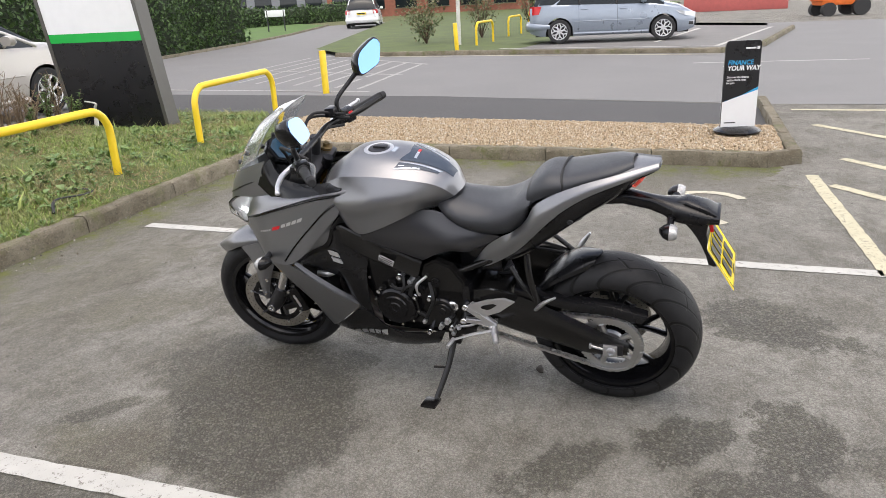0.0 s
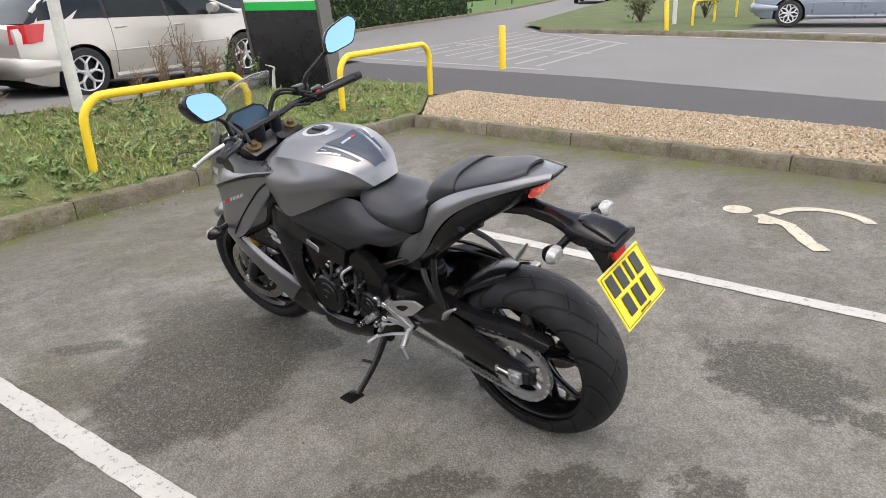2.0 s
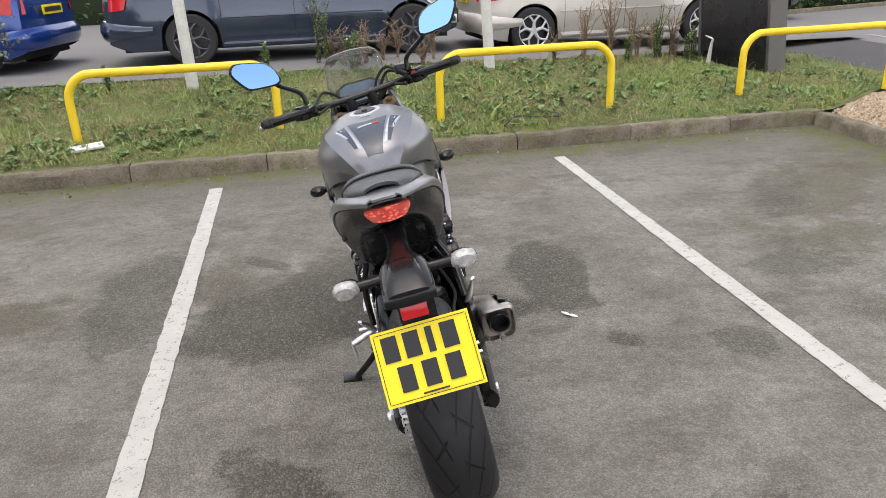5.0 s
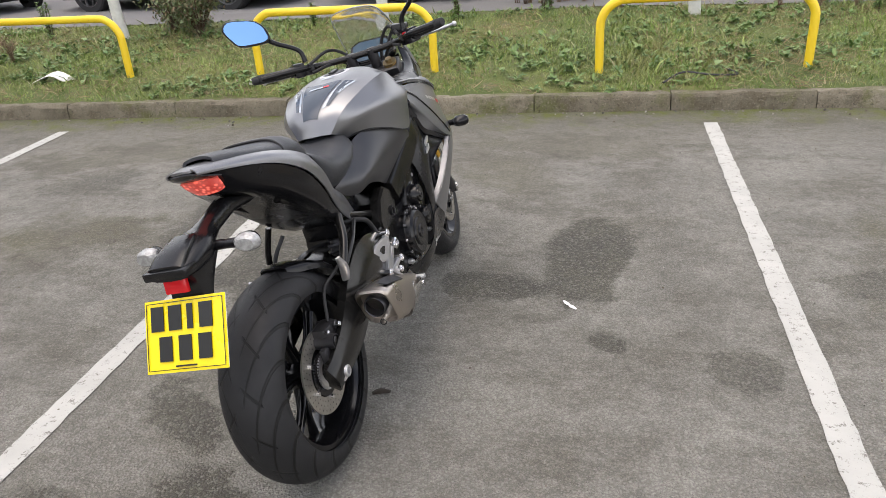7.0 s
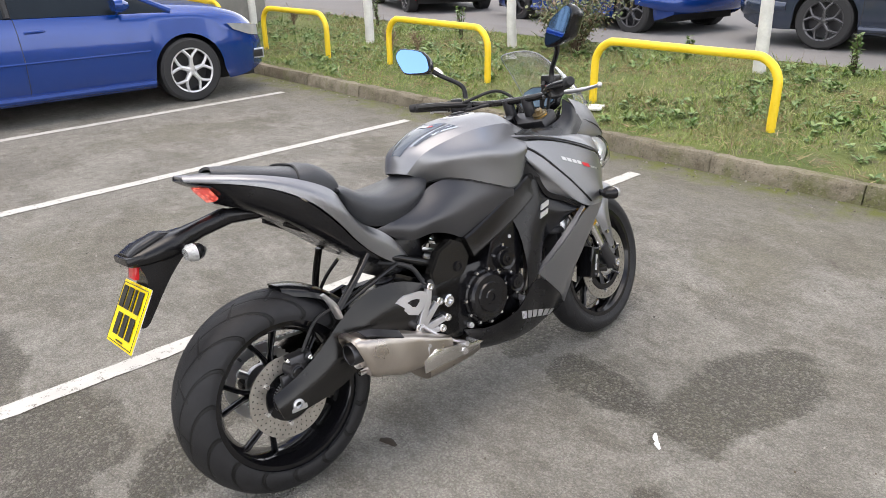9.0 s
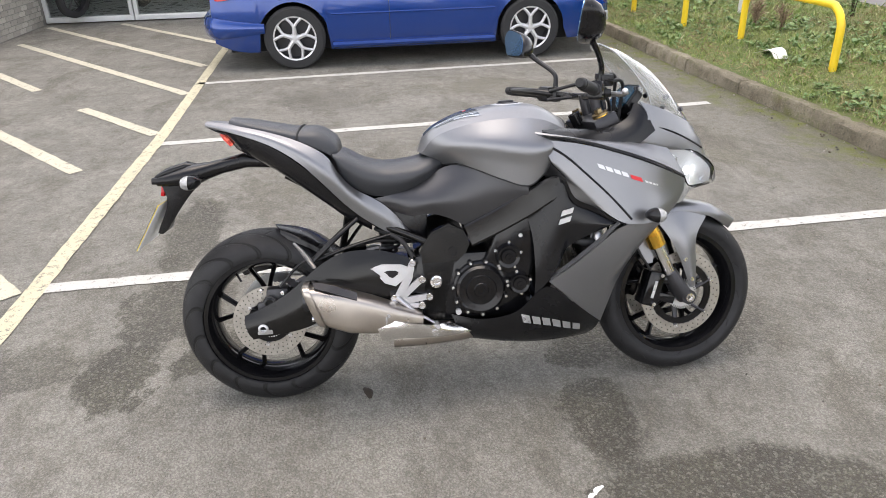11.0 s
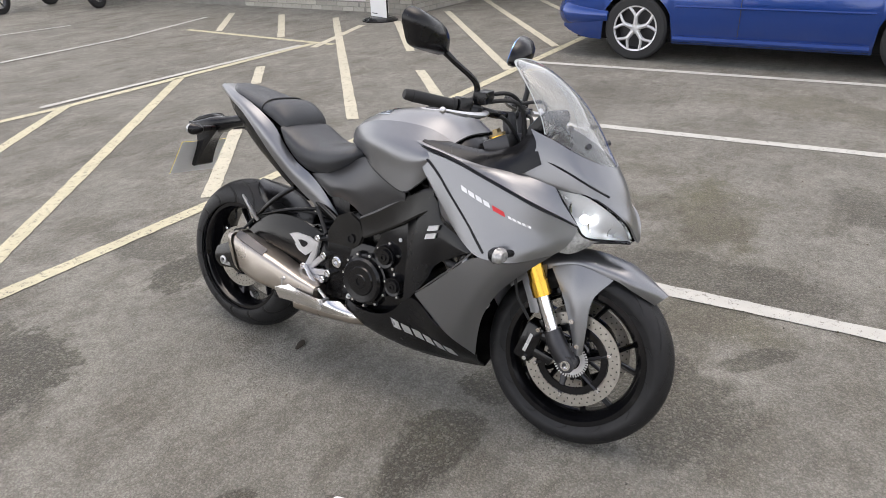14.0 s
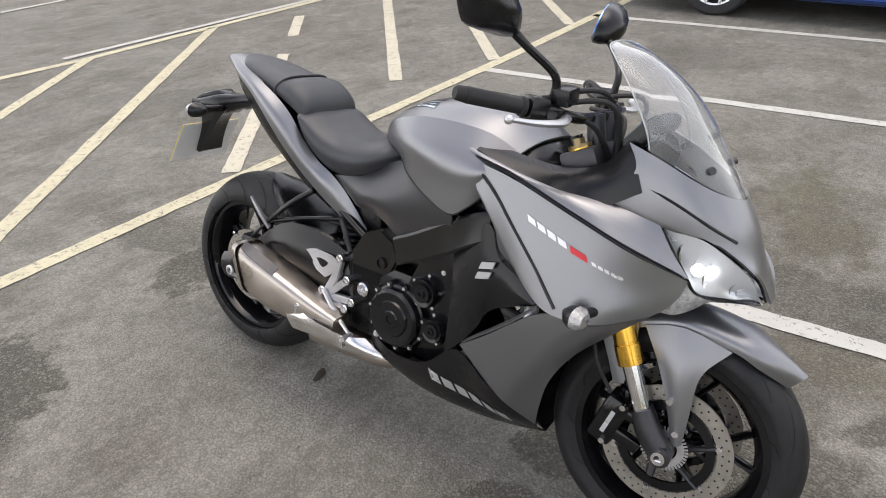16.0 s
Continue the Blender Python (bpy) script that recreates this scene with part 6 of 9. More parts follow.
both("radiator_cover", [[(0.165, 0.885, 0.632), (0.182, 0.93, 0.672), (0.19, 0.985, 0.745), (0.186, 1.03, 0.69), (0.196, 1.10, 0.652), (0.218, 1.19, 0.606)],
                        [(0.182, 0.90, 0.56), (0.195, 0.935, 0.60), (0.20, 0.985, 0.635), (0.20, 1.02, 0.63), (0.205, 1.08, 0.625), (0.222, 1.17, 0.60)],
                        [(0.192, 0.905, 0.45), (0.198, 0.93, 0.49), (0.20, 0.965, 0.525), (0.198, 0.995, 0.555), (0.20, 1.04, 0.595), (0.222, 1.15, 0.60)],
                        [(0.188, 0.90, 0.355), (0.192, 0.925, 0.39), (0.195, 0.955, 0.425), (0.19, 0.985, 0.47), (0.185, 1.02, 0.53), (0.215, 1.14, 0.595)]], M_BLACK, 18, 10, 0.004, "black radiator side cover")
both("lower_fairing", [[(0.195, 0.95, 0.413), (0.218, 1.02, 0.467), (0.236, 1.10, 0.535), (0.243, 1.16, 0.585), (0.244, 1.20, 0.604)],
                       [(0.19, 1.0, 0.367), (0.21, 1.07, 0.43), (0.228, 1.145, 0.505), (0.238, 1.20, 0.565), (0.238, 1.245, 0.602)],
                       [(0.17, 1.075, 0.297), (0.188, 1.125, 0.37), (0.208, 1.18, 0.45), (0.222, 1.24, 0.535), (0.220, 1.30, 0.604)],
                       [(0.112, 1.148, 0.232), (0.142, 1.165, 0.31), (0.166, 1.19, 0.40), (0.18, 1.245, 0.495), (0.170, 1.325, 0.578), (0.148, 1.388, 0.634)]], M_GREY, 18, 12, 0.005, "matt grey lower fairing")
both("fairing_edge_trim", [[(0.20, 0.953, 0.42), (0.222, 1.02, 0.474), (0.24, 1.10, 0.541), (0.249, 1.172, 0.609)], [(0.182, 0.955, 0.425), (0.205, 1.02, 0.48), (0.222, 1.10, 0.548), (0.235, 1.17, 0.613)]], M_GREY, 10, 2, 0.003)
# nose cowl over both sides
bm = bm_new()
skin(bm, [sym([(0.128, 1.268, 0.985), (0.118, 1.345, 0.958), (0.10, 1.41, 0.927), (0.062, 1.465, 0.902), (0.0, 1.49, 0.892)]),
          sym([(0.135, 1.295, 0.935), (0.125, 1.375, 0.892), (0.105, 1.445, 0.862), (0.062, 1.503, 0.842), (0.0, 1.525, 0.836)]),
          sym([(0.148, 1.27, 0.868), (0.13, 1.365, 0.838), (0.108, 1.45, 0.820), (0.066, 1.525, 0.782), (0.0, 1.552, 0.775)]),
          sym([(0.15, 1.25, 0.852), (0.127, 1.368, 0.829), (0.101, 1.472, 0.815), (0.061, 1.560, 0.756), (0.0, 1.588, 0.686)])], 36, 12, 0.006)
bp("nose_cowl", bm, M_GREY, "matt grey nose cowl")
# thin black line along each side of the nose cowl
for s in (-1, 1):
    bm = bm_new()
    tube(bm, [(s * 0.137, 1.318, 0.905), (s * 0.128, 1.39, 0.88), (s * 0.107, 1.46, 0.846), (s * 0.075, 1.512, 0.818)], 0.0035, 6, 20)
    bp("cowl_dark_line", bm, M_BLACK)
# black cockpit surround
both("cockpit_rim", [[(0.140, 0.955, 0.916), (0.148, 1.05, 0.906), (0.146, 1.15, 0.904), (0.130, 1.225, 0.930), (0.11, 1.262, 0.985)],
                     [(0.166, 0.935, 0.914), (0.176, 1.04, 0.897), (0.174, 1.15, 0.890), (0.154, 1.245, 0.900), (0.13, 1.285, 0.960)],
                     [(0.189, 0.932, 0.906), (0.199, 1.037, 0.880), (0.198, 1.154, 0.862), (0.165, 1.250, 0.851), (0.142, 1.320, 0.890)]], M_BLACK, 18, 8, 0.004, "black cockpit surround")
bm = bm_new()
skin(bm, across([(0.11, 1.255, 0.96), (0.115, 1.225, 0.91), (0.12, 1.18, 0.86)], [(0.0, 1.30, 0.925), (0.0, 1.26, 0.88), (0.0, 1.21, 0.84)]), 8, 10, 0.004)
bp("cockpit_floor", bm, M_BLACK)
# headlamps
for mir in (False, True):
    s = -1 if mir else 1
    bm = bm_new()
    U = [(0.128, 1.366, 0.829), (0.102, 1.470, 0.813), (0.062, 1.558, 0.754), (0.018, 1.583, 0.694)]
    V = [(0.124, 1.396, 0.785), (0.105, 1.470, 0.755), (0.076, 1.545, 0.720), (0.028, 1.578, 0.690)]
    W = [(0.113, 1.432, 0.736), (0.094, 1.463, 0.692), (0.062, 1.525, 0.688), (0.020, 1.570, 0.684)]
    skin(bm, [U, V, W], 18, 8, 0.003, mirror=mir)
    lamp = bp("headlamp", bm, M_LENS, "clear headlamp lens")
    bm = bm_new()
    skin(bm, [[(x - 0.004, y - 0.012, z - 0.003) for x, y, z in U], [(x - 0.012, y - 0.042, z) for x, y, z in V], [(x - 0.004, y - 0.012, z + 0.003) for x, y, z in W]], 16, 10, 0.003, mirror=mir)
    lower = [U[0], W[0], W[1], W[2], W[3]]
    upper = U
    part("reflector_bowl", bm, M_REFLECT, lamp, "silvered reflector")
    bm = bm_new()
    bmesh.ops.create_uvsphere(bm, u_segments=18, v_segments=10, radius=0.017, matrix=Matrix.Translation((s * 0.082, 1.450, 0.744)))
    part("bulb", bm, M_BULB, lamp, "lit white projector")
    glow = bpy.data.lights.new("headlamp_light", "POINT")
    glow.energy, glow.shadow_soft_size, glow.color = 0.10, 0.006, (0.93, 0.97, 1.0)
    new("headlamp_light", glow).matrix_world = BIKE @ Matrix.Translation((s * 0.083, 1.476, 0.746))
    # bright stepped fins round the projector
    for k in range(7):
        f = 0.12 + 0.12 * k
        q0, q1 = Vector(spline(U, 20)[int(f * 20)]), Vector(spline(W, 20)[int(f * 20)])
        bm = bm_new()
        tube(bm, [((q0.x - 0.006) * s, q0.y - 0.012, q0.z - 0.004), ((q0.x + q1.x) / 2 * s * 0.95, (q0.y + q1.y) / 2 - 0.030, (q0.z + q1.z) / 2), ((q1.x - 0.006) * s, q1.y - 0.012, q1.z + 0.004)], [0.002, 0.005, 0.002], 6, 8, flat=0.5)
        part("reflector_fin", bm, M_CHROME if k % 2 else M_REFLECT, lamp)
    for line in (lower, upper):
        bm = bm_new()
        tube(bm, [(s * x, y, z) for x, y, z in line], 0.0035, 6, 18)
        part("lamp_frame", bm, M_BLACK, lamp)
    bm = bm_new()
    skin(bm, [[(0.110, 1.436, 0.716), (0.095, 1.462, 0.690), (0.062, 1.508, 0.686)], [(0.128, 1.40, 0.675), (0.11, 1.44, 0.668), (0.075, 1.485, 0.68)], [(0.13, 1.388, 0.642), (0.108, 1.43, 0.64), (0.07, 1.47, 0.665)]], 8, 6, 0.003, mirror=mir)
    bp("position_lamp", bm, M_INDLENS, "clear lower position lamp")
bm = bm_new()
skin(bm, across([(0.10, 1.40, 0.66), (0.07, 1.46, 0.672), (0.03, 1.54, 0.682)], [(0.0, 1.40, 0.655), (0.0, 1.47, 0.668), (0.0, 1.57, 0.68)]), 8, 8, 0.004)
skin(bm, across([(0.13, 1.28, 0.66), (0.12, 1.34, 0.65), (0.10, 1.42, 0.655)], [(0.0, 1.28, 0.66), (0.0, 1.34, 0.655), (0.0, 1.42, 0.652)]), 6, 8, 0.004)
bp("chin_panel", bm, M_BLACK)
both("lamp_housing", [[(0.122, 1.29, 0.845), (0.088, 1.41, 0.812), (0.03, 1.515, 0.738)], [(0.128, 1.29, 0.76), (0.082, 1.40, 0.745), (0.025, 1.50, 0.705)], [(0.125, 1.29, 0.665), (0.085, 1.40, 0.672), (0.03, 1.52, 0.682)]], M_BLACK, 8, 6, 0.004)
# shadow under the blade's step, drawn as a black tube along the seam
for s in (-1, 1):
    bm = bm_new()
    tube(bm, [(s * (x + 0.001), y, z - 0.003) for x, y, z in BLADE_LOW], [0.0015, 0.002, 0.003, 0.004, 0.0045, 0.003, 0.0015], 6, 40)
    bp("fairing_seam_shadow", bm, M_BLACK)
# windscreen
bm = bm_new()
skin(bm, across([(0.125, 1.312, 0.975), (0.106, 1.372, 0.948), (0.094, 1.425, 0.925), (0.058, 1.470, 0.904)],
                [(0.127, 1.295, 1.020), (0.118, 1.345, 1.002), (0.096, 1.405, 0.968), (0.05, 1.477, 0.901)],
                [(0.118, 1.245, 1.092), (0.104, 1.308, 1.064), (0.078, 1.390, 1.010), (0.038, 1.483, 0.898)],
                [(0.104, 1.196, 1.145), (0.086, 1.268, 1.112), (0.050, 1.372, 1.045), (0.022, 1.488, 0.896)],
                [(0.076, 1.166, 1.170), (0.046, 1.250, 1.140), (0.030, 1.362, 1.062), (0.012, 1.490, 0.895)],
                [(0.0, 1.160, 1.178), (0.0, 1.250, 1.148), (0.0, 1.360, 1.067), (0.0, 1.491, 0.895)]), 20, 28, 0.003)
screen = bp("windscreen", bm, M_SCREEN, "clear tinted windscreen")
bm = bm_new()
edge = [(0.125, 1.312, 0.975), (0.127, 1.295, 1.020), (0.118, 1.245, 1.092), (0.104, 1.196, 1.145), (0.076, 1.166, 1.170), (0.0, 1.160, 1.178)]
tube(bm, sym(edge), 0.0017, 6, 60)
part("screen_edge", bm, M_EDGE_CLEAR, screen, "grey polished edge")
for s in (-1, 1):
    for y, z, x in ((1.372, 0.992, 0.092), (1.428, 0.948, 0.078)):
        bm = bm_new()
        cyl(bm, (s * x * 0.93, y - 0.004, z), (s * x * 1.06, y + 0.006, z + 0.006), 0.0085, seg=14)
        part("screen_bolt", bm, M_STEEL_DARK, screen)
# badges: plain bars where the lettering stands
def bars(name, p0, p1, n, size, material, slant=0.3, gap=0.35):
    """A row of plain printed bars, from p0 to p1 as (y, z), laid on the outer skin of both sides."""
    for s in (1, -1):
        for k in range(n):
            a, b = Vector(p0), Vector(p1)
            d = (b - a) / n
            q, e = a + d * k, a + d * (k + 1 - gap)
            up = Vector((-size * slant, size))
            bm, rows = bm_new(), []
            for i in range(5):
                row = []
                for v in (q + (e - q) * i / 4, q + (e - q) * i / 4 + up * 0.5, q + (e - q) * i / 4 + up):
                    hit = BADGE_SKIN.ray_cast(Vector((s * 1.0, v.x, v.y)), Vector((-s, 0, 0)))[0]
                    row.append(bm.verts.new((hit.x + s * 0.002, v.x, v.y)))
                rows.append(row)
            for r0, r1 in zip(rows, rows[1:]):
                for j in range(2):
                    bm.faces.new((r0[j], r1[j], r1[j + 1], r0[j + 1]))
            bp(name, bm, material, smooth=0)


# the fairing's outer skin, to lay prints on
BADGE_SKIN = BVHTree.FromPolygons(*(lambda obs: ([v.co.copy() for o in obs for v in o.data.vertices], [[i + off for i in p.vertices] for o, off in zip(obs, np.cumsum([0] + [len(o.data.vertices) for o in obs[:-1]]).tolist()) for p in o.data.polygons]))(
    [o for o in bike.children if o.name.split(".")[0] in ("belly_pan", "side_fairing", "nose_blade", "lower_fairing", "radiator_cover")]))
# crease shadow drawn black across the side panel, upper rear corner to the indicator
for s in (1, -1):
    way = []
    for y, z in ((0.905, 0.884), (0.974, 0.850), (1.020, 0.816), (1.056, 0.782), (1.102, 0.738), (1.146, 0.694), (1.185, 0.650), (1.212, 0.618)):
        hit = BADGE_SKIN.ray_cast(Vector((s * 1.0, y, z)), Vector((-s, 0, 0)))[0]
        way.append((hit.x + s * 0.0005, y, z))
    bm = bm_new()
    tube(bm, way, [0.005, 0.0045, 0.004, 0.0038, 0.0036, 0.0036, 0.004, 0.004], 6, 40)
    bp("fairing_crease_shadow", bm, M_BLACK)
M_BADGE = mat("silver_badge", (0.62, 0.62, 0.63), 0.3, 0.6, var=0.05)
bars("belly_lettering_bar", (0.862, 0.268), (1.088, 0.196), 6, 0.034, M_BADGE, 0.25, 0.22)
bars("fairing_badge_bar", (1.109, 0.788), (1.215, 0.749), 4, 0.015, M_BADGE, 0.45, 0.2)
bars("fairing_badge_red_bar", (1.219, 0.746), (1.262, 0.731), 1, 0.015, M_RED, 0.45, 0.08)
bars("fairing_badge_small_bar", (1.268, 0.730), (1.338, 0.706), 5, 0.008, M_BADGE, 0.45, 0.25)
for s in (1, -1):
    bm = bm_new()
    for dy, dz in ((0.004, 0.014), (-0.004, -0.014)):
        slab(bm, [(1.005 + dy - 0.022, 0.634 + dz - 0.014), (1.005 + dy + 0.016, 0.634 + dz - 0.004), (1.005 + dy + 0.022, 0.634 + dz + 0.014), (1.005 + dy - 0.016, 0.634 + dz + 0.004)], s * 0.206, s * 0.212, "x")
    bp("emblem", bm, M_BADGE, "small silver emblem")
bm = bm_new()
box(bm, (-0.196, 0.80, 0.630), (0.004, 0.062, 0.026), Matrix.Translation((-0.196, 0.80, 0.63)) @ Matrix.Rotation(radians(24), 4, "X") @ Matrix.Translation((0.196, -0.80, -0.63)), 0.003)
sticker = bp("frame_plate", bm, M_BADGE, "silver data plate")
bm = bm_new()
for k in range(3):
    box(bm, (-0.1985, 0.80, 0.638 - k * 0.008), (0.001, 0.05, 0.003), Matrix.Translation((-0.196, 0.80, 0.63)) @ Matrix.Rotation(radians(24), 4, "X") @ Matrix.Translation((0.196, -0.80, -0.63)))
part("print_lines", bm, M_INK, sticker, smooth=0)

# ---- front fork, mudguard and brakes ----
AX = Vector((0, 1.455, 0.292))
UP = Vector((0, -0.415, 0.91)).normalized()
for s in (-1, 1):
    o = Vector((s * 0.102, 0, 0)) + AX + Vector((0, -0.028, 0.012))
    bm = bm_new()
    cyl(bm, o + UP * 0.205, o + UP * 0.70, 0.027, seg=24)
    cyl(bm, o + UP * 0.197, o + UP * 0.245, 0.030, seg=24)
    bp("fork_tube", bm, M_GOLD, "gold anodised fork tube", steer=True)
    bm = bm_new()
    cyl(bm, o + UP * 0.06, o + UP * 0.27, 0.0215, seg=20)
    bp("fork_stanchion", bm, M_CHROME, "bright polished fork stanchion", steer=True)
    bm = bm_new()
    tube(bm, [o + UP * -0.012 + Vector((0, 0.022, -0.004)), o + UP * 0.035 + Vector((0, 0.004, 0)), o + UP * 0.088], [0.03, 0.031, 0.027], 16, 10)
    cyl(bm, AX + Vector((s * 0.07, 0, 0)), AX + Vector((s * 0.128, 0, 0)), 0.026, seg=20)
    bp("fork_foot", bm, M_STEEL_DARK, "dark fork foot", steer=True)
    bm = bm_new()
    lathe(bm, [(0.128, 0.0), (0.128, 0.017), (0.136, 0.016), (0.136, 0.009), (0.131, 0.008), (0.131, 0.0)], AX, seg=20)
    if s < 0:
        bmesh.ops.scale(bm, vec=(-1, 1, 1), verts=bm.verts)
    bp("front_axle_nut", bm, M_CHROME, "bright front axle end", steer=True)
    bm = bm_new()
    cyl(bm, o + UP * 0.70, o + UP * 0.708, 0.027, seg=24)
    cyl(bm, o + UP * 0.708, o + UP * 0.722, 0.014, seg=6)
    bp("fork_cap", bm, M_FORKCAP, "dull bronze fork cap", steer=True)
    # caliper behind the leg
    bm = bm_new()
    cm = Matrix.Translation((s * 0.085, 1.325, 0.33)) @ Matrix.Rotation(radians(-18), 4, "X")
    box(bm, (0, 0, 0), (0.072, 0.062, 0.125), cm, 0.014)
    box(bm, (s * 0.02, 0.05, -0.02), (0.025, 0.08, 0.03), cm, 0.006)
    box(bm, (s * 0.02, 0.05, 0.04), (0.025, 0.09, 0.024), cm, 0.006)
    cal = bp("front_caliper", bm, M_ENGINE, "black radial brake caliper", steer=True)
    bm = bm_new()
    box(bm, (s * 0.0375, 0.0, 0.0), (0.002, 0.011, 0.062), cm, 0.0008)
    bm.transform(STEER)
    part("caliper_bar", bm, M_BADGE, cal, "white printed bar", smooth=0)
    for dz in (-0.05, 0.055):
        bm = bm_new()
        cyl(bm, cm @ Vector((s * 0.03, 0.012, dz)), cm @ Vector((s * 0.043, 0.012, dz)), 0.007, seg=10)
        bm.transform(STEER)
        part("caliper_bolt", bm, M_CHROME, cal)
    bm = bm_new()
    tube(bm, [(s * 0.11, 1.315, 0.40), (s * 0.115, 1.27, 0.47), (s * 0.09, 1.24, 0.56), (s * 0.06, 1.23, 0.66)], 0.005, 8, 18)
    bp("brake_hose", bm, M_RUBBER, steer=True)
    # mudguard leg with two bolts
    bm = bm_new()
    skin(bm, [[(s * 0.073, 1.352, 0.572), (s * 0.090, 1.405, 0.49), (s * 0.099, 1.448, 0.39), (s * 0.10, 1.468, 0.322)],
              [(s * 0.080, 1.44, 0.594), (s * 0.106, 1.447, 0.50), (s * 0.109, 1.470, 0.395), (s * 0.107, 1.481, 0.322)],
              [(s * 0.073, 1.545, 0.568), (s * 0.094, 1.497, 0.50), (s * 0.101, 1.494, 0.40), (s * 0.10, 1.493, 0.327)]][::s], 14, 6, 0.006)
    leg = bp("mudguard_leg", bm, M_GREY, "matt grey mudguard leg", steer=True)
    for y, z in ((1.448, 0.425), (1.475, 0.352)):
        bm = bm_new()
        cyl(bm, (s * 0.103, y, z), (s * 0.112, y, z), 0.0075, seg=10)
        bm.transform(STEER)
        part("leg_bolt", bm, M_CHROME, leg)
    bm = bm_new()
    skin(bm, [[(s * 0.075, 1.25, 0.54), (s * 0.08, 1.285, 0.47), (s * 0.085, 1.31, 0.415)], [(s * 0.08, 1.34, 0.575), (s * 0.085, 1.345, 0.50), (s * 0.088, 1.335, 0.42)]][::s], 8, 4, 0.005)
    bp("mudguard_rear_leg", bm, M_GREY, "matt grey mudguard leg", steer=True)


def arc_pts(x, r, angles, dz=0.0):
    return [(x, AX.y + r * math.cos(radians(a)), AX.z + r * math.sin(radians(a)) + dz) for a in angles]


ANG = (140, 118, 95, 72, 60, 47)
mg = across([(0.072, *arc_pts(0, 0.292, [a])[0][1:]) for a in ANG], [(0.07, *arc_pts(0, 0.312, [a])[0][1:]) for a in ANG], [(0.045, *arc_pts(0, 0.331, [a])[0][1:]) for a in ANG], [(0.0, *arc_pts(0, 0.338, [a])[0][1:]) for a in ANG])
# the front tapers to a point
for k, rail in enumerate(mg):
    for i, sc in ((4, 0.85), (5, 0.25)):
        x, y, z = rail[i]
        rail[i] = (x * sc, y + (0.012 if i == 5 else 0), z)
bm = bm_new()
skin(bm, mg, 26, 18, 0.005)
bp("front_mudguard", bm, M_GREY, "matt grey front mudguard", steer=True)

# ---- yokes, bars and controls ----
bm = bm_new()
top = AX + Vector((0, -0.028, 0.012)) + UP * 0.675
box(bm, (0, 0, 0), (0.272, 0.085, 0.045), Matrix.Translation(top) @ Matrix.Rotation(radians(24.5), 4, "X"), 0.01)
cyl(bm, top - UP * 0.28, top + UP * 0.02, 0.035, seg=18)
box(bm, (0, 0, 0), (0.26, 0.08, 0.035), Matrix.Translation(top - UP * 0.25) @ Matrix.Rotation(radians(24.5), 4, "X"), 0.01)
bp("fork_yoke", bm, M_STEEL_DARK, "dark fork yokes", steer=True)
for s in (-1, 1):
    bm = bm_new()
    c0 = top + Vector((s * 0.045, 0.012, 0.01))
    cyl(bm, c0, c0 + Vector((0, -0.02, 0.085)), 0.021, seg=16)
    bp("bar_riser", bm, M_STEEL_DARK, steer=True)
B0 = top + Vector((0, -0.012, 0.092))
ends = {1: Vector((0.372, 0.965, 1.042)), -1: Vector((-0.378, 0.965, 1.042))}
bm = bm_new()
tube(bm, [ends[-1], ends[-1].lerp(B0, 0.35), B0 + Vector((-0.16, -0.01, 0.0)), B0 + Vector((-0.06, 0, -0.006)), B0 + Vector((0.06, 0, -0.006)), B0 + Vector((0.16, -0.01, 0.0)), ends[1].lerp(B0, 0.35), ends[1]], 0.0125, 12, 50)
bp("handlebar", bm, M_SATIN, "black tubular handlebar", steer=True)
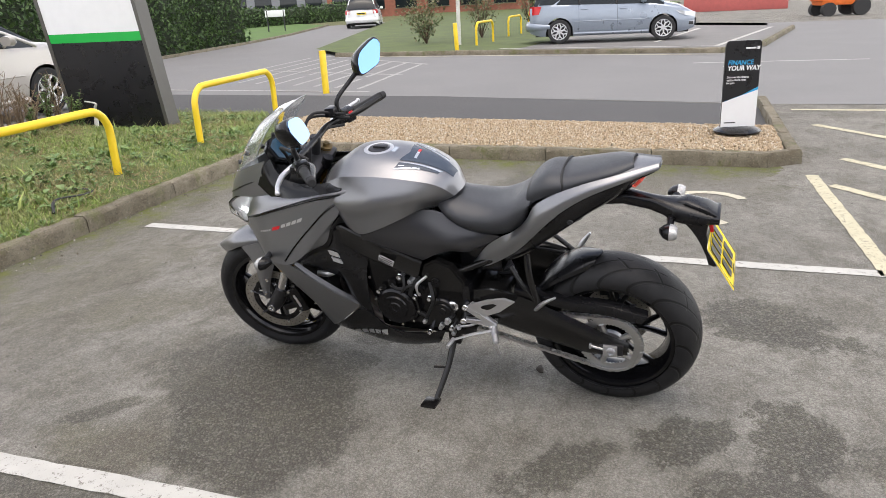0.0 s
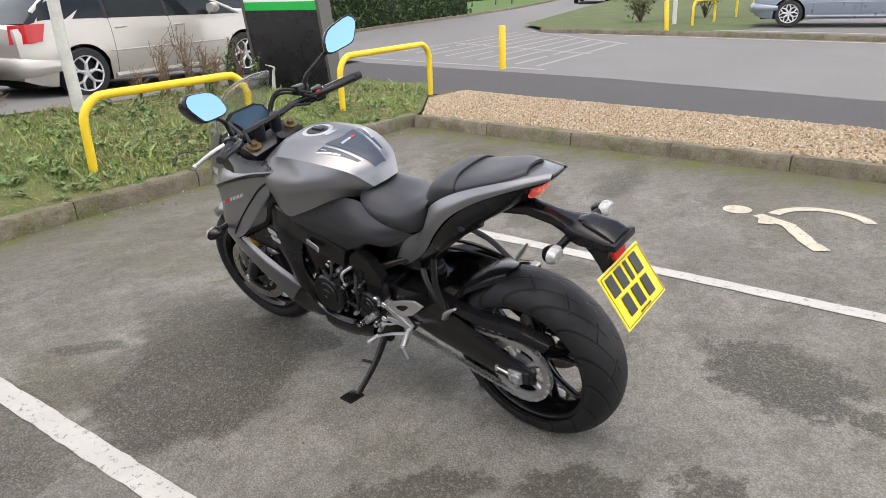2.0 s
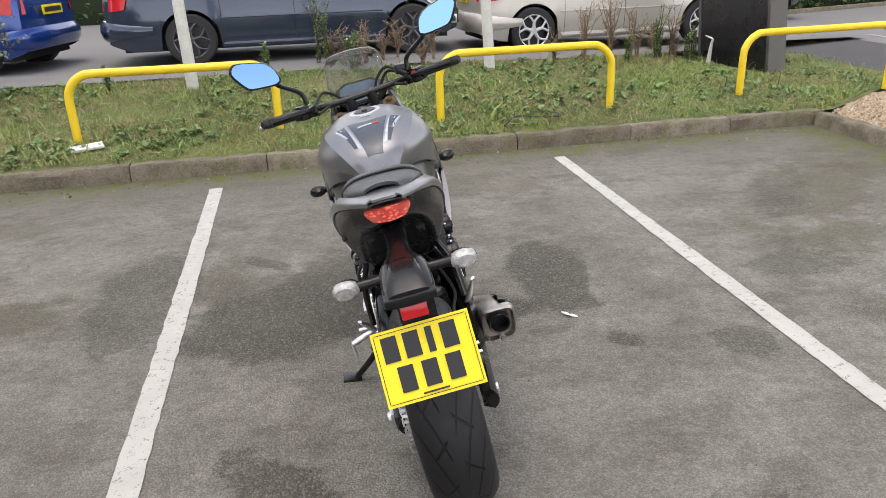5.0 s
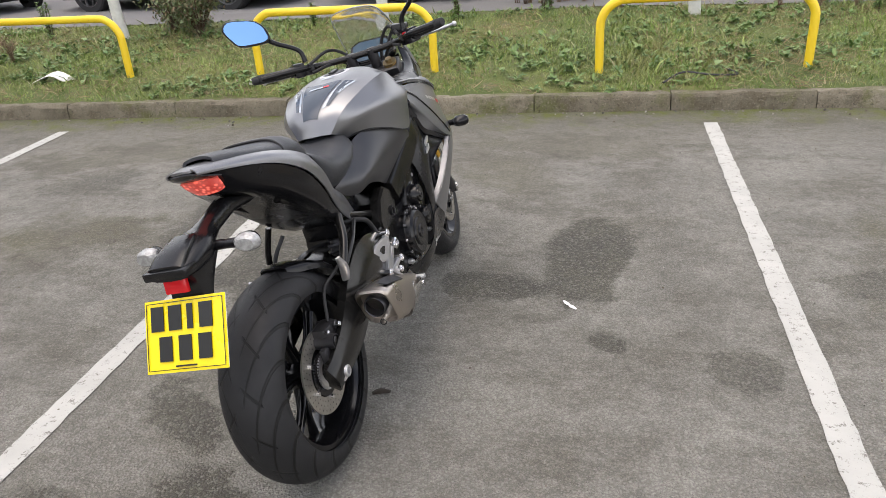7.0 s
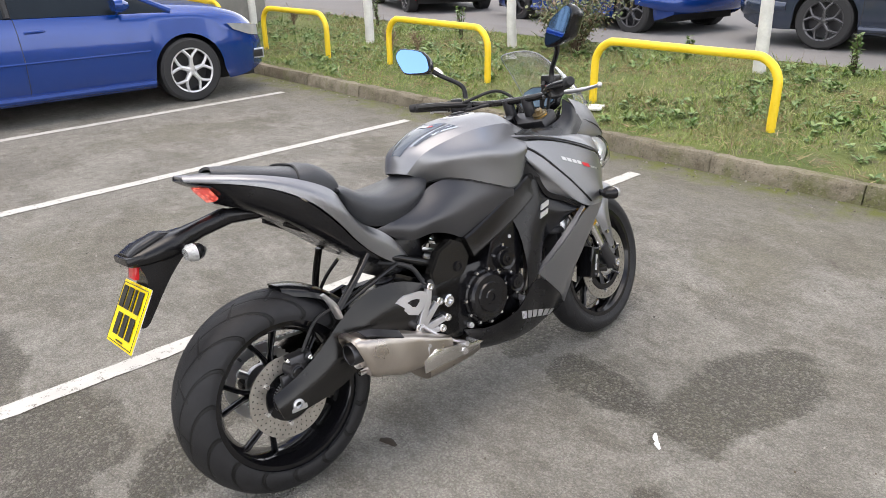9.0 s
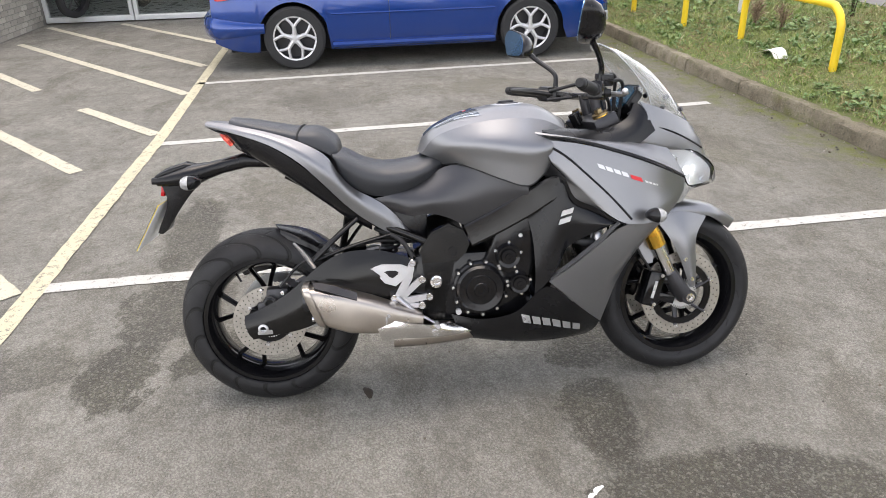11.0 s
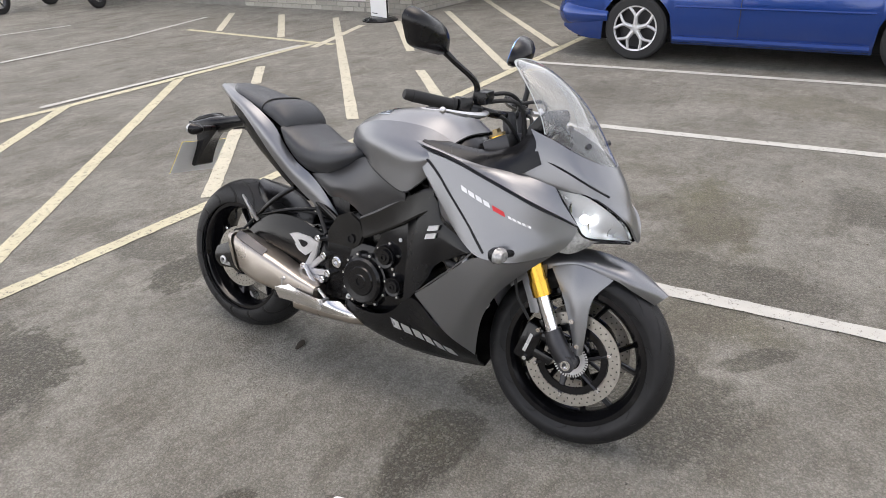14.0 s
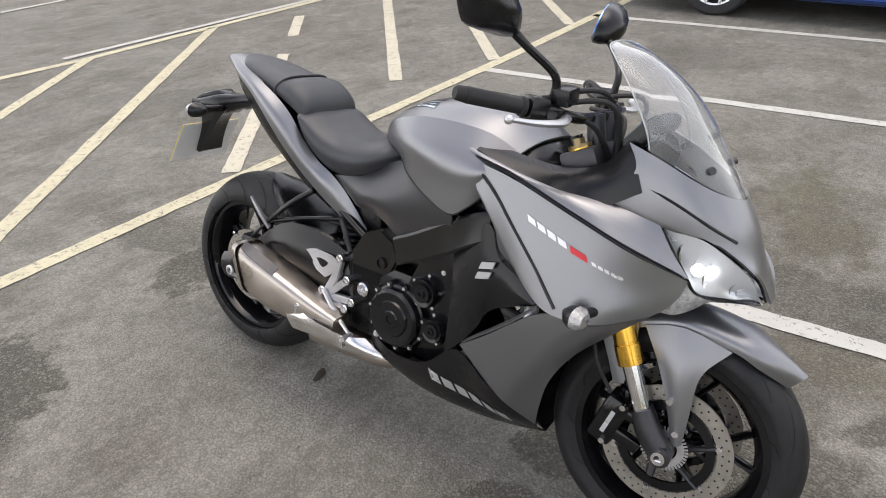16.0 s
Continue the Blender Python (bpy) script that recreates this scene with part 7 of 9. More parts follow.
for s in (-1, 1):
    e = ends[s]
    d = (B0 + Vector((s * 0.16, -0.01, 0)) - e).normalized()
    bm = bm_new()
    prof = [(0.0, 0.0), (0.0, 0.012), (0.004, 0.015), (0.022, 0.0165), (0.022, 0.014), (0.026, 0.0175), (0.15, 0.0170), (0.152, 0.021), (0.16, 0.021), (0.16, 0.0)]
    dd, a, b = basis(d)
    rings = [ring(bm, e + d * (h - 0.012), a, b, max(r, 1e-4), max(r, 1e-4), 18) for h, r in prof]
    for k0_, k1_ in zip(rings, rings[1:]):
        bridge(bm, k0_, k1_)
    bp("grip", bm, M_RUBBER, "black rubber grip", steer=True)
    q = e + d * 0.175
    bm = bm_new()
    m = Matrix.Translation(q) @ d.to_track_quat("X", "Z").to_matrix().to_4x4()
    box(bm, (0, 0, 0), (0.045, 0.05, 0.055), m, 0.01)
    box(bm, (0.04, -0.005, -0.005), (0.04, 0.036, 0.04), m, 0.008)
    sw = bp("switch_block", bm, M_BLACK, "black switch block", steer=True)
    if s > 0:
        bm = bm_new()
        box(bm, (0.0, 0.026, 0.012), (0.02, 0.012, 0.016), m, 0.004)
        bm.transform(STEER)
        part("stop_switch", bm, M_RED, sw, "red stop switch")
    # lever
    bm = bm_new()
    p0 = q + Vector((s * -0.01, 0.045, -0.012))
    tube(bm, [p0 + Vector((s * -0.03, 0.012, 0.0)), p0 + Vector((s * 0.03, 0.024, -0.004)), p0 + Vector((s * 0.11, 0.006, -0.002)), p0 + Vector((s * 0.172, -0.024, 0.004))], [0.012, 0.012, 0.0095, 0.007], 10, 22, flat=0.7)
    bmesh.ops.create_uvsphere(bm, u_segments=12, v_segments=8, radius=0.0095, matrix=Matrix.Translation(p0 + Vector((s * 0.174, -0.025, 0.004))))
    bp("lever", bm, M_ALU, "bright metal hand lever", steer=True)
    bm = bm_new()
    box(bm, (0, 0, 0), (0.05, 0.036, 0.026), Matrix.Translation(p0 + Vector((s * -0.015, -0.012, 0.002))), 0.006)
    if s > 0:
        box(bm, (0, 0, 0), (0.062, 0.042, 0.038), Matrix.Translation(p0 + Vector((s * -0.035, 0.0, 0.045))) @ Matrix.Rotation(radians(8), 4, "Y"), 0.008)
    bp("master_cylinder", bm, M_BLACK, "black brake fluid reservoir" if s > 0 else "", steer=True)
    # mirror
    foot = q + Vector((s * -0.03, 0.025, 0.022))
    head = Vector((0.343 * s, 0.985, 1.213))
    bm = bm_new()
    tube(bm, [foot, foot + Vector((s * 0.012, 0.0, 0.05)), foot.lerp(head, 0.55) + Vector((0, 0.015, 0.01)), head + Vector((s * -0.03, 0.015, -0.018))], [0.010, 0.009, 0.009, 0.012], 10, 18)
    bp("mirror_stem", bm, M_BLACK, "black mirror stem", steer=True)
    hm = Matrix.Translation(head) @ Matrix.Rotation(radians(-23 if s > 0 else 13), 4, "Z") @ Matrix.Rotation(radians(-13), 4, "X") @ Matrix.Rotation(radians(s * -8), 4, "Y")
    sil = [(-0.082, -0.034), (-0.066, 0.014), (-0.030, 0.042), (0.066, 0.055), (0.088, 0.040), (0.092, 0.016), (0.050, -0.040), (0.028, -0.048), (-0.060, -0.047)]
    sil = [(x * s, z) for x, z in sil]
    fine = []
    for (xa, za), (xb, zb) in zip(sil, sil[1:] + sil[:1]):
        fine += [(xa + (xb - xa) * f, za + (zb - za) * f) for f in (0.2, 0.5, 0.8)]
    bm = bm_new()
    rings = []
    for sc, y in ((0.985, -0.004), (1.03, 0.0), (1.0, 0.018), (0.84, 0.042), (0.5, 0.06), (0.12, 0.066)):
        rings.append([bm.verts.new(hm @ Vector((x * sc, y, z * sc))) for x, z in fine])
    for r0, r1 in zip(rings, rings[1:]):
        bridge(bm, r0, r1)
    bm.faces.new(rings[0])
    bm.faces.new(rings[-1])
    mir = bp("mirror", bm, M_BLACK, "black mirror housing", steer=True)
    bm = bm_new()
    slab(bm, [(x * 0.93, z * 0.92) for x, z in fine], -0.0075, -0.0045, "y", m=hm)
    bm.transform(STEER)
    part("mirror_glass", bm, M_MIRROR, mir, "blue tinted mirror glass", smooth=20)
# cables
for pts, r in (([(0.19, 1.06, 1.04), (0.13, 1.17, 1.07), (0.07, 1.20, 1.0), (0.05, 1.20, 0.86)], 0.006), ([(0.20, 1.05, 1.02), (0.14, 1.19, 1.05), (0.085, 1.215, 0.97), (0.07, 1.20, 0.84)], 0.006),
               ([(0.18, 1.07, 1.0), (0.12, 1.15, 1.0), (0.06, 1.19, 0.93), (0.02, 1.2, 0.84)], 0.006), ([(-0.19, 1.06, 1.03), (-0.13, 1.19, 1.05), (-0.06, 1.22, 0.98), (-0.04, 1.2, 0.85)], 0.006),
               ([(-0.18, 1.05, 1.0), (-0.10, 1.16, 1.0), (-0.05, 1.18, 0.94), (-0.03, 1.19, 0.84)], 0.006)):
    bm = bm_new()
    tube(bm, pts, r, 8, 22)
    bp("cable", bm, M_RUBBER, steer=True)
# instruments
bm = bm_new()
im = Matrix.Translation((0, 1.255, 1.000)) @ Matrix.Rotation(radians(52), 4, "X")
slab(bm, [(-0.10, -0.03), (-0.07, -0.055), (0.07, -0.055), (0.10, -0.03), (0.095, 0.03), (0.06, 0.052), (-0.06, 0.052), (-0.095, 0.03)], -0.03, 0.0, "z", 0.006, im)
ins = bp("instrument_pod", bm, M_BLACK, "black instrument pod")
bm = bm_new()
slab(bm, [(-0.085, -0.025), (-0.06, -0.044), (0.06, -0.044), (0.085, -0.025), (0.08, 0.025), (0.05, 0.04), (-0.05, 0.04), (-0.08, 0.025)], 0.0, 0.004, "z", 0.0, im)
part("display", bm, M_LCD, ins, "dark glossy display")
# ignition barrel and the paper tag on the key
bm = bm_new()
cyl(bm, top + Vector((0, -0.045, -0.01)), top + Vector((0, -0.065, 0.03)), 0.02, seg=16)
bp("ignition_barrel", bm, M_BLACK, steer=True)
bm = bm_new()
box(bm, (0, 0, 0), (0.042, 0.003, 0.032), Matrix.Translation((-0.06, 1.03, 0.90)) @ Matrix.Rotation(radians(35), 4, "Y") @ Matrix.Rotation(radians(25), 4, "X"), 0.001)
bp("key_tag", bm, M_TAG, "yellow-green tag on the key")

# ---- foot rests and side stand ----
def casting(s, y0, z0, y1, z1, w0, w1, x0=0.152, x1=0.170):
    """A flat bevelled bar between two points of the bike's side."""
    d = Vector((y1 - y0, z1 - z0)).normalized()
    q = Vector((-d.y, d.x))
    out = [(y0 + q.x * w0, z0 + q.y * w0), (y1 + q.x * w1, z1 + q.y * w1), (y1 - q.x * w1, z1 - q.y * w1), (y0 - q.x * w0, z0 - q.y * w0)]
    return slab(bm_new(), out, s * x0, s * x1, "x", 0.003)


GUARD = {1: [(0.352, 0.488), (0.397, 0.499), (0.458, 0.495), (0.493, 0.480), (0.486, 0.457), (0.437, 0.421), (0.401, 0.434), (0.386, 0.456)],
         -1: [(0.326, 0.482), (0.367, 0.494), (0.430, 0.478), (0.482, 0.458), (0.515, 0.437), (0.500, 0.420), (0.442, 0.405), (0.388, 0.429)]}
ARMS = {1: [(0.496, 0.500, 0.480, 0.440, 0.010, 0.012), (0.485, 0.455, 0.436, 0.362, 0.013, 0.015), (0.528, 0.442, 0.446, 0.372, 0.010, 0.012), (0.550, 0.378, 0.430, 0.362, 0.010, 0.013), (0.524, 0.348, 0.440, 0.352, 0.008, 0.010)],
        -1: [(0.520, 0.434, 0.409, 0.362, 0.011, 0.014), (0.534, 0.371, 0.425, 0.368, 0.010, 0.013), (0.500, 0.450, 0.425, 0.372, 0.008, 0.012)]}
BOSSES = {1: [(0.496, 0.498), (0.526, 0.440), (0.548, 0.378), (0.522, 0.349), (0.430, 0.380), (0.368, 0.368)], -1: [(0.520, 0.435), (0.534, 0.371), (0.425, 0.350)]}
for s in (-1, 1):
    rest = bp("foot_rest_bracket", casting(s, *ARMS[s][0]), M_ALU, "bright cast foot rest bracket", smooth=25)
    for row in ARMS[s][1:]:
        part("bracket_arm", casting(s, *row, x0=0.148, x1=0.166), M_ALU, rest, smooth=25)
    bm = bm_new()
    slab(bm, GUARD[s], s * 0.160, s * 0.169, "x", 0.002)
    part("heel_guard", bm, M_ALU, rest, "bright heel guard", smooth=25)
    gc = Vector((sum(q[0] for q in GUARD[s]) / 8, sum(q[1] for q in GUARD[s]) / 8))
    # no hole is cut: a black sheet gives the slot's shade
    bm = bm_new()
    slab(bm, [((Vector(q) - gc) * 0.34 + gc).to_tuple() for q in GUARD[s]], s * 0.1685, s * 0.1702, "x")
    part("guard_slot_shade", bm, M_BLACK, rest, "black patch for the shade in the heel guard's slot", smooth=0)
    for y, z in BOSSES[s]:
        bm = bm_new()
        lathe(bm, [(0.13, 0.013), (0.172, 0.013), (0.175, 0.011), (0.175, 0.007), (0.171, 0.006), (0.171, 0.0)], (0, y, z), seg=16)
        if s < 0:
            bmesh.ops.scale(bm, vec=(-1, 1, 1), verts=bm.verts)
        part("bracket_boss", bm, M_CHROME, rest, smooth=25)
    bm = bm_new()
    foot = (0.432, 0.356) if s > 0 else (0.415, 0.360)
    tip = (s * 0.245, foot[0] - 0.03, foot[1] - 0.012)
    tube(bm, [(s * 0.165, *foot), (s * 0.205, foot[0] - 0.014, foot[1] - 0.005), tip], [0.011, 0.013, 0.011], 10, 8, flat=0.75)
    part("foot_peg", bm, M_ALU, rest)
    bm = bm_new()
    cyl(bm, tip, (tip[0] - s * 0.004, tip[1] - 0.008, tip[2] - 0.05), 0.005, seg=8)
    part("peg_feeler", bm, M_ALU, rest)
    bm = bm_new()
    if s > 0:
        tube(bm, [(0.172, 0.44, 0.385), (0.180, 0.487, 0.340), (0.186, 0.535, 0.308), (0.19, 0.566, 0.288)], [0.009, 0.008, 0.007, 0.006], 8, 12, flat=0.7)
        cyl(bm, (0.185, 0.566, 0.289), (0.225, 0.570, 0.289), 0.008, seg=10)
    else:
        tube(bm, [(-0.172, 0.42, 0.345), (-0.180, 0.50, 0.322), (-0.186, 0.577, 0.290)], [0.008, 0.007, 0.006], 8, 10, flat=0.7)
        cyl(bm, (-0.182, 0.580, 0.289), (-0.232, 0.586, 0.287), 0.008, seg=10)
    part("pedal", bm, M_ALU, rest, "bright foot pedal")
    # pillion foot rest on its black bracket
    low = (0.148, 0.165, 0.518) if s > 0 else (0.145, 0.245, 0.468)
    hang = None
    for p0, r in (((0.11, 0.322, 0.648) if s > 0 else (0.115, 0.285, 0.655), 0.013), ((0.10, 0.430, 0.585) if s > 0 else (0.115, 0.345, 0.60), 0.009)):
        bm = bm_new()
        a, b = Vector(p0), Vector(low)
        tube(bm, [(s * a.x, a.y, a.z), (s * (a.x + b.x) / 2 + s * 0.012, (a.y + b.y) / 2 + 0.006, (a.z + b.z) / 2 + 0.010), (s * b.x, b.y, b.z)], r, 10, 10, flat=0.7)
        hang = bp("pillion_bracket", bm, M_SATIN, "black pillion foot rest bracket") if hang is None else part("bracket_strut", bm, M_SATIN, hang)
    bm = bm_new()
    d = (-0.048, 0.074) if s > 0 else (-0.070, 0.058)
    tube(bm, [(s * 0.150, low[1] + 0.006, low[2] - 0.018), (s * 0.168, low[1] + d[0] * 0.35, low[2] + d[1] * 0.4), (s * 0.176, low[1] + d[0], low[2] + d[1])], [0.013, 0.014, 0.007], 10, 10, flat=0.55)
    part("pillion_peg", bm, M_ALU, hang, "bright folded pillion peg")
bm = bm_new()
tube(bm, [(-0.13, 0.60, 0.25), (-0.205, 0.61, 0.165), (-0.30, 0.635, 0.075)], [0.014, 0.012, 0.011], 10, 12)
box(bm, (0, 0, 0), (0.07, 0.06, 0.010), Matrix.Translation((-0.318, 0.652, 0.071)) @ Matrix.Rotation(radians(11.8), 4, "Y"), 0.003)
cyl(bm, (-0.205, 0.61, 0.165), (-0.215, 0.665, 0.165), 0.006, seg=8)
box(bm, (-0.125, 0.595, 0.255), (0.03, 0.05, 0.05), None, 0.008)
bp("side_stand", bm, M_SATIN, "black steel side stand")


# ---- cars ----
M_GLASSY = mat("dark_car_glass", (0.012, 0.016, 0.019), 0.06, var=0.1, rvar=0.02, Specular_IOR_Level=0.35)
M_CARTYRE = mat("car_tyre_rubber", (0.025, 0.025, 0.026), 0.8, var=0.2, bump=0.2, bscale=150)
M_ALLOY = mat("grey_alloy_wheel", (0.66, 0.66, 0.67), 0.35, 0.6, var=0.1)
M_ALLOY_D = mat("dark_alloy_wheel", (0.10, 0.10, 0.105), 0.3, 0.7, var=0.1)
M_WELL = mat("dark_wheel_arch_liner", (0.012, 0.012, 0.012), 0.9)
M_LAMP_R = mat("red_lamp_lens", (0.50, 0.012, 0.015), 0.12, var=0.1)
M_LAMP_C = mat("clear_lamp_glass", (0.55, 0.57, 0.6), 0.1, 0.5, var=0.15)
M_TRIM = mat("black_car_trim", (0.015, 0.015, 0.016), 0.5)
M_PLATE_W = mat("white_number_plate", (0.75, 0.75, 0.72), 0.35, var=0.03)


def car_paint(name, base, metal=0.5, rough=0.28):
    n = Nodes(name)
    p = n.coord()
    c = n.mix(n.ramp(n.noise(p, 700, 1), 0.35, 0.65), tuple(v * 0.9 for v in base), tuple(min(1, v * 1.1) for v in base))
    dirt = n.math("MULTIPLY", n.ramp(n.add("ShaderNodeSeparateXYZ", i0=p).outputs[2], 0.15, 0.5, 0.3, 0.0), n.noise(p, 5, 4))
    c = n.mix(dirt, c, (0.14, 0.13, 0.11))
    return n.done(c, n.ramp(n.noise(p, 4), 0.3, 0.7, rough - 0.04, rough + 0.06), metal, Coat_Weight=0.8, Coat_Roughness=0.06)


def road_wheel(parent, x, y, r, side, alloy, spokes=5):
    bm = bm_new()
    prof = [(-0.1, r * 0.70), (-0.1, r * 0.93), (-0.08, r), (0.08, r), (0.1, r * 0.93), (0.1, r * 0.70)]
    lathe(bm, prof, (0, 0, 0), seg=40, close=True)
    tyre = part("wheel", bm, M_CARTYRE, parent, "black tyre on an alloy wheel")
    tyre.matrix_basis = pose(x, y, r)
    bm = bm_new()
    lathe(bm, [(side * 0.085, r * 0.72), (side * 0.10, r * 0.70), (side * 0.09, r * 0.65), (side * -0.02, r * 0.64), (side * -0.02, 0.0)], seg=40)
    part("rim_barrel", bm, M_STEEL_DARK, tyre)
    bm = bm_new()
    lathe(bm, [(side * 0.088, r * 0.71), (side * 0.103, r * 0.705), (side * 0.098, r * 0.655), (side * 0.085, r * 0.65)], seg=40, close=True)
    for k in range(spokes):
        a = 2 * math.pi * k / spokes + 0.3
        tube(bm, [(side * 0.085, r * 0.1 * math.cos(a), r * 0.1 * math.sin(a)), (side * 0.092, r * 0.40 * math.cos(a), r * 0.40 * math.sin(a))], [r * 0.085, r * 0.065], 8, 4)
        for off in (-0.36, 0.36):
            tube(bm, [(side * 0.092, r * 0.36 * math.cos(a), r * 0.36 * math.sin(a)), (side * 0.092, r * 0.5 * math.cos(a + off * 0.5), r * 0.5 * math.sin(a + off * 0.5)),
                      (side * 0.092, r * 0.68 * math.cos(a + off), r * 0.68 * math.sin(a + off))], [r * 0.055, r * 0.05, r * 0.05], 8, 6)
    lathe(bm, [(side * 0.06, r * 0.17), (side * 0.095, r * 0.16), (side * 0.1, 0.0)], seg=20)
    part("alloy_rim", bm, alloy, tyre, "spoked alloy rim")
    return tyre


def car(m, name, label, paint, L, W, H, wheels, r, belt, hood, roof, group="parked cars", alloy=None, doors=(), seams=True, rear_plate=None, nose_round=0.28, spokes=5, plate_front=None):
    """A car that faces +y: wheels (rear y, front y), belt and hood as rows (y, z), roof as rows (y, z). y runs from 0 at the tail to L."""
    top = thing(name, label, "car", group, m=m)
    alloy = alloy or M_ALLOY
    ar = r + 0.055
    hw = W / 2

    def half(y):
        f, b = max(0, (y - (L - 0.75)) / 0.75), max(0, (0.55 - y) / 0.55)
        return hw * (1 - nose_round * f ** 2.6 - 0.16 * b ** 2.6)

    def sill(y):
        z = 0.19 + 0.10 * max(0, (y - (L - 0.5)) / 0.5) ** 2 + 0.10 * max(0, (0.4 - y) / 0.4) ** 2
        for wy in wheels:
            d = abs(y - wy)
            if d < ar:
                z = max(z, r + math.sqrt(ar * ar - d * d) - 0.01)
        return z

    def fx(z, zt):
        """Outline of the flank by height, as a share of the half width."""
        return float(np.interp(z, [0.15, 0.3, 0.55, 0.75 * zt, zt - 0.02, zt], [0.93, 0.985, 1.0, 0.985, 0.955, 0.93]))

    ys = sorted({round(v, 3) for v in list(np.linspace(0, L, 61)) + [w + d for w in wheels for d in np.linspace(-ar, ar, 23)]})
    hz = lambda y: float(np.interp(y, [p[0] for p in hood], [p[1] for p in hood]))
    bz = lambda y: float(np.interp(y, [p[0] for p in belt], [p[1] for p in belt]))
    bm = bm_new()
    grid = []
    nz = 9
    for y in ys:
        zt, zs, w = bz(y), sill(y), half(y)
        zs = min(zs, zt - 0.04)
        row = [(w * fx(zs + (zt - zs) * j / nz, zt), zs + (zt - zs) * j / nz) for j in range(nz + 1)]
        zc = max(hz(y), zt)
        row += [(w * 0.86, zt + (zc - zt) * 0.55 + 0.012), (w * 0.55, zt + (zc - zt) * 0.9 + 0.02), (0.0, zc + 0.025)]
        full = [(x, z) for x, z in row] + [(-x, z) for x, z in row[-2::-1]]
        grid.append([bm.verts.new((x, y, z)) for x, z in full])
    for a, b in zip(grid, grid[1:]):
        for j in range(len(a) - 1):
            bm.faces.new((a[j], b[j], b[j + 1], a[j + 1]))
    for g in (grid[0], grid[-1]):
        c = bm.verts.new((0, g[0].co.y + (-0.06 if g is grid[0] else 0.06), (g[0].co.z + g[len(g) // 2].co.z) / 2))
        for j in range(len(g) - 1):
            bm.faces.new((g[j], g[j + 1], c))
        bm.faces.new((g[-1], g[0], c))
    body = part("body", bm, paint, top, smooth=50)
    bm = bm_new()
    box(bm, (0, L / 2, 0.36), (W * 0.80, L * 0.93, 0.36))
    part("underbody", bm, M_WELL, top)
    for wy in wheels:
        for s in (-1, 1):
            road_wheel(top, s * (hw - 0.105), wy, r, s, alloy, spokes)
    # glasshouse
    ry = [p[0] for p in roof]
    base0, base1 = ry[0], ry[-1]
    n = 28
    bm, gr = bm_new(), []
    for i in range(n + 1):
        y = base0 + (base1 - base0) * i / n
        zr, zb = float(np.interp(y, ry, [p[1] for p in roof])), bz(y) + 0.005
        zr = max(zr, zb + 0.004)
        w = half(y)
        k = (zr - zb) / (H - bz(L / 2))
        sec = [(w * 0.92, zb), (w * (0.92 - 0.12 * k), zb + (zr - zb) * 0.5), (w * (0.92 - 0.25 * k), zb + (zr - zb) * 0.88), (w * (0.90 - 0.36 * k), zr - 0.015 * k), (w * 0.3, zr + 0.02 * k), (0, zr + 0.026 * k)]
        full = sec + [(-x, z) for x, z in sec[-2::-1]]
        gr.append([Vector((x, y, z)) for x, z in full])
    V = [[bm.verts.new(v) for v in r_] for r_ in gr]
    for a, b in zip(V, V[1:]):
        for j in range(len(a) - 1):
            bm.faces.new((a[j], b[j], b[j + 1], a[j + 1]))
    part("window_glass", bm, M_GLASSY, top, "dark reflecting window glass", smooth=35)
    # roof skin and pillars, a little proud of the glass
    r0 = next(p[0] for p in roof if p[1] > H - 0.09)
    r1 = [p[0] for p in roof if p[1] > H - 0.09][-1]
    bm, last = bm_new(), None
    for g in gr:
        y = g[0].y
        if r0 - 0.08 <= y <= r1 + 0.06:
            row = [bm.verts.new(v + Vector((0.006 * (1 if v.x > 0 else -1 if v.x < 0 else 0), 0, 0.007))) for v in g[2:9]]
            if last:
                for j in range(len(row) - 1):
                    bm.faces.new((last[j], row[j], row[j + 1], last[j + 1]))
            last = row
    part("roof", bm, paint, top, smooth=50)
    for s in (0, 1):
        for kind in ("rail", "rear", "mid"):
            bm = bm_new()
            idx = (2, 3) if s == 0 else (8, 7)
            if kind == "rail":
                pts = [g[idx[0]] * 0.5 + g[idx[1]] * 0.5 for g in gr]
                tube(bm, [tuple(p) for p in pts[1:-1:3]] + [tuple(pts[-1])], 0.034, 8, 30)
                part("roof_rail", bm, paint, top)
            elif kind == "rear":
                a, b = (0, 2) if s == 0 else (10, 8)
                i0 = 1
                i1 = 5
                q = [gr[i0][a], gr[i1][a], gr[min(i1 + 4, n)][b], gr[max(i0 + 2, 3)][b]]
                sx = 0.008 if s == 0 else -0.008
                f = [bm.verts.new(v + Vector((sx, 0, 0))) for v in q]
                bm.faces.new(f)
                g2 = [bm.verts.new(v - Vector((sx * 2, 0, 0))) for v in q]
                bm.faces.new(g2)
                bridge(bm, f, g2)
                part("rear_pillar", bm, paint, top)
            else:
                for y in doors:
                    i = int(round((y - base0) / (base1 - base0) * n))
                    a, b = (0, 2) if s == 0 else (10, 8)
                    tube(bm, [tuple(gr[i][a]), tuple((gr[i][a] + gr[i][b]) / 2 + Vector((0.012 if s == 0 else -0.012, 0, 0))), tuple(gr[i][b])], 0.03, 6, 6)
                part("door_pillar", bm, M_TRIM, top)
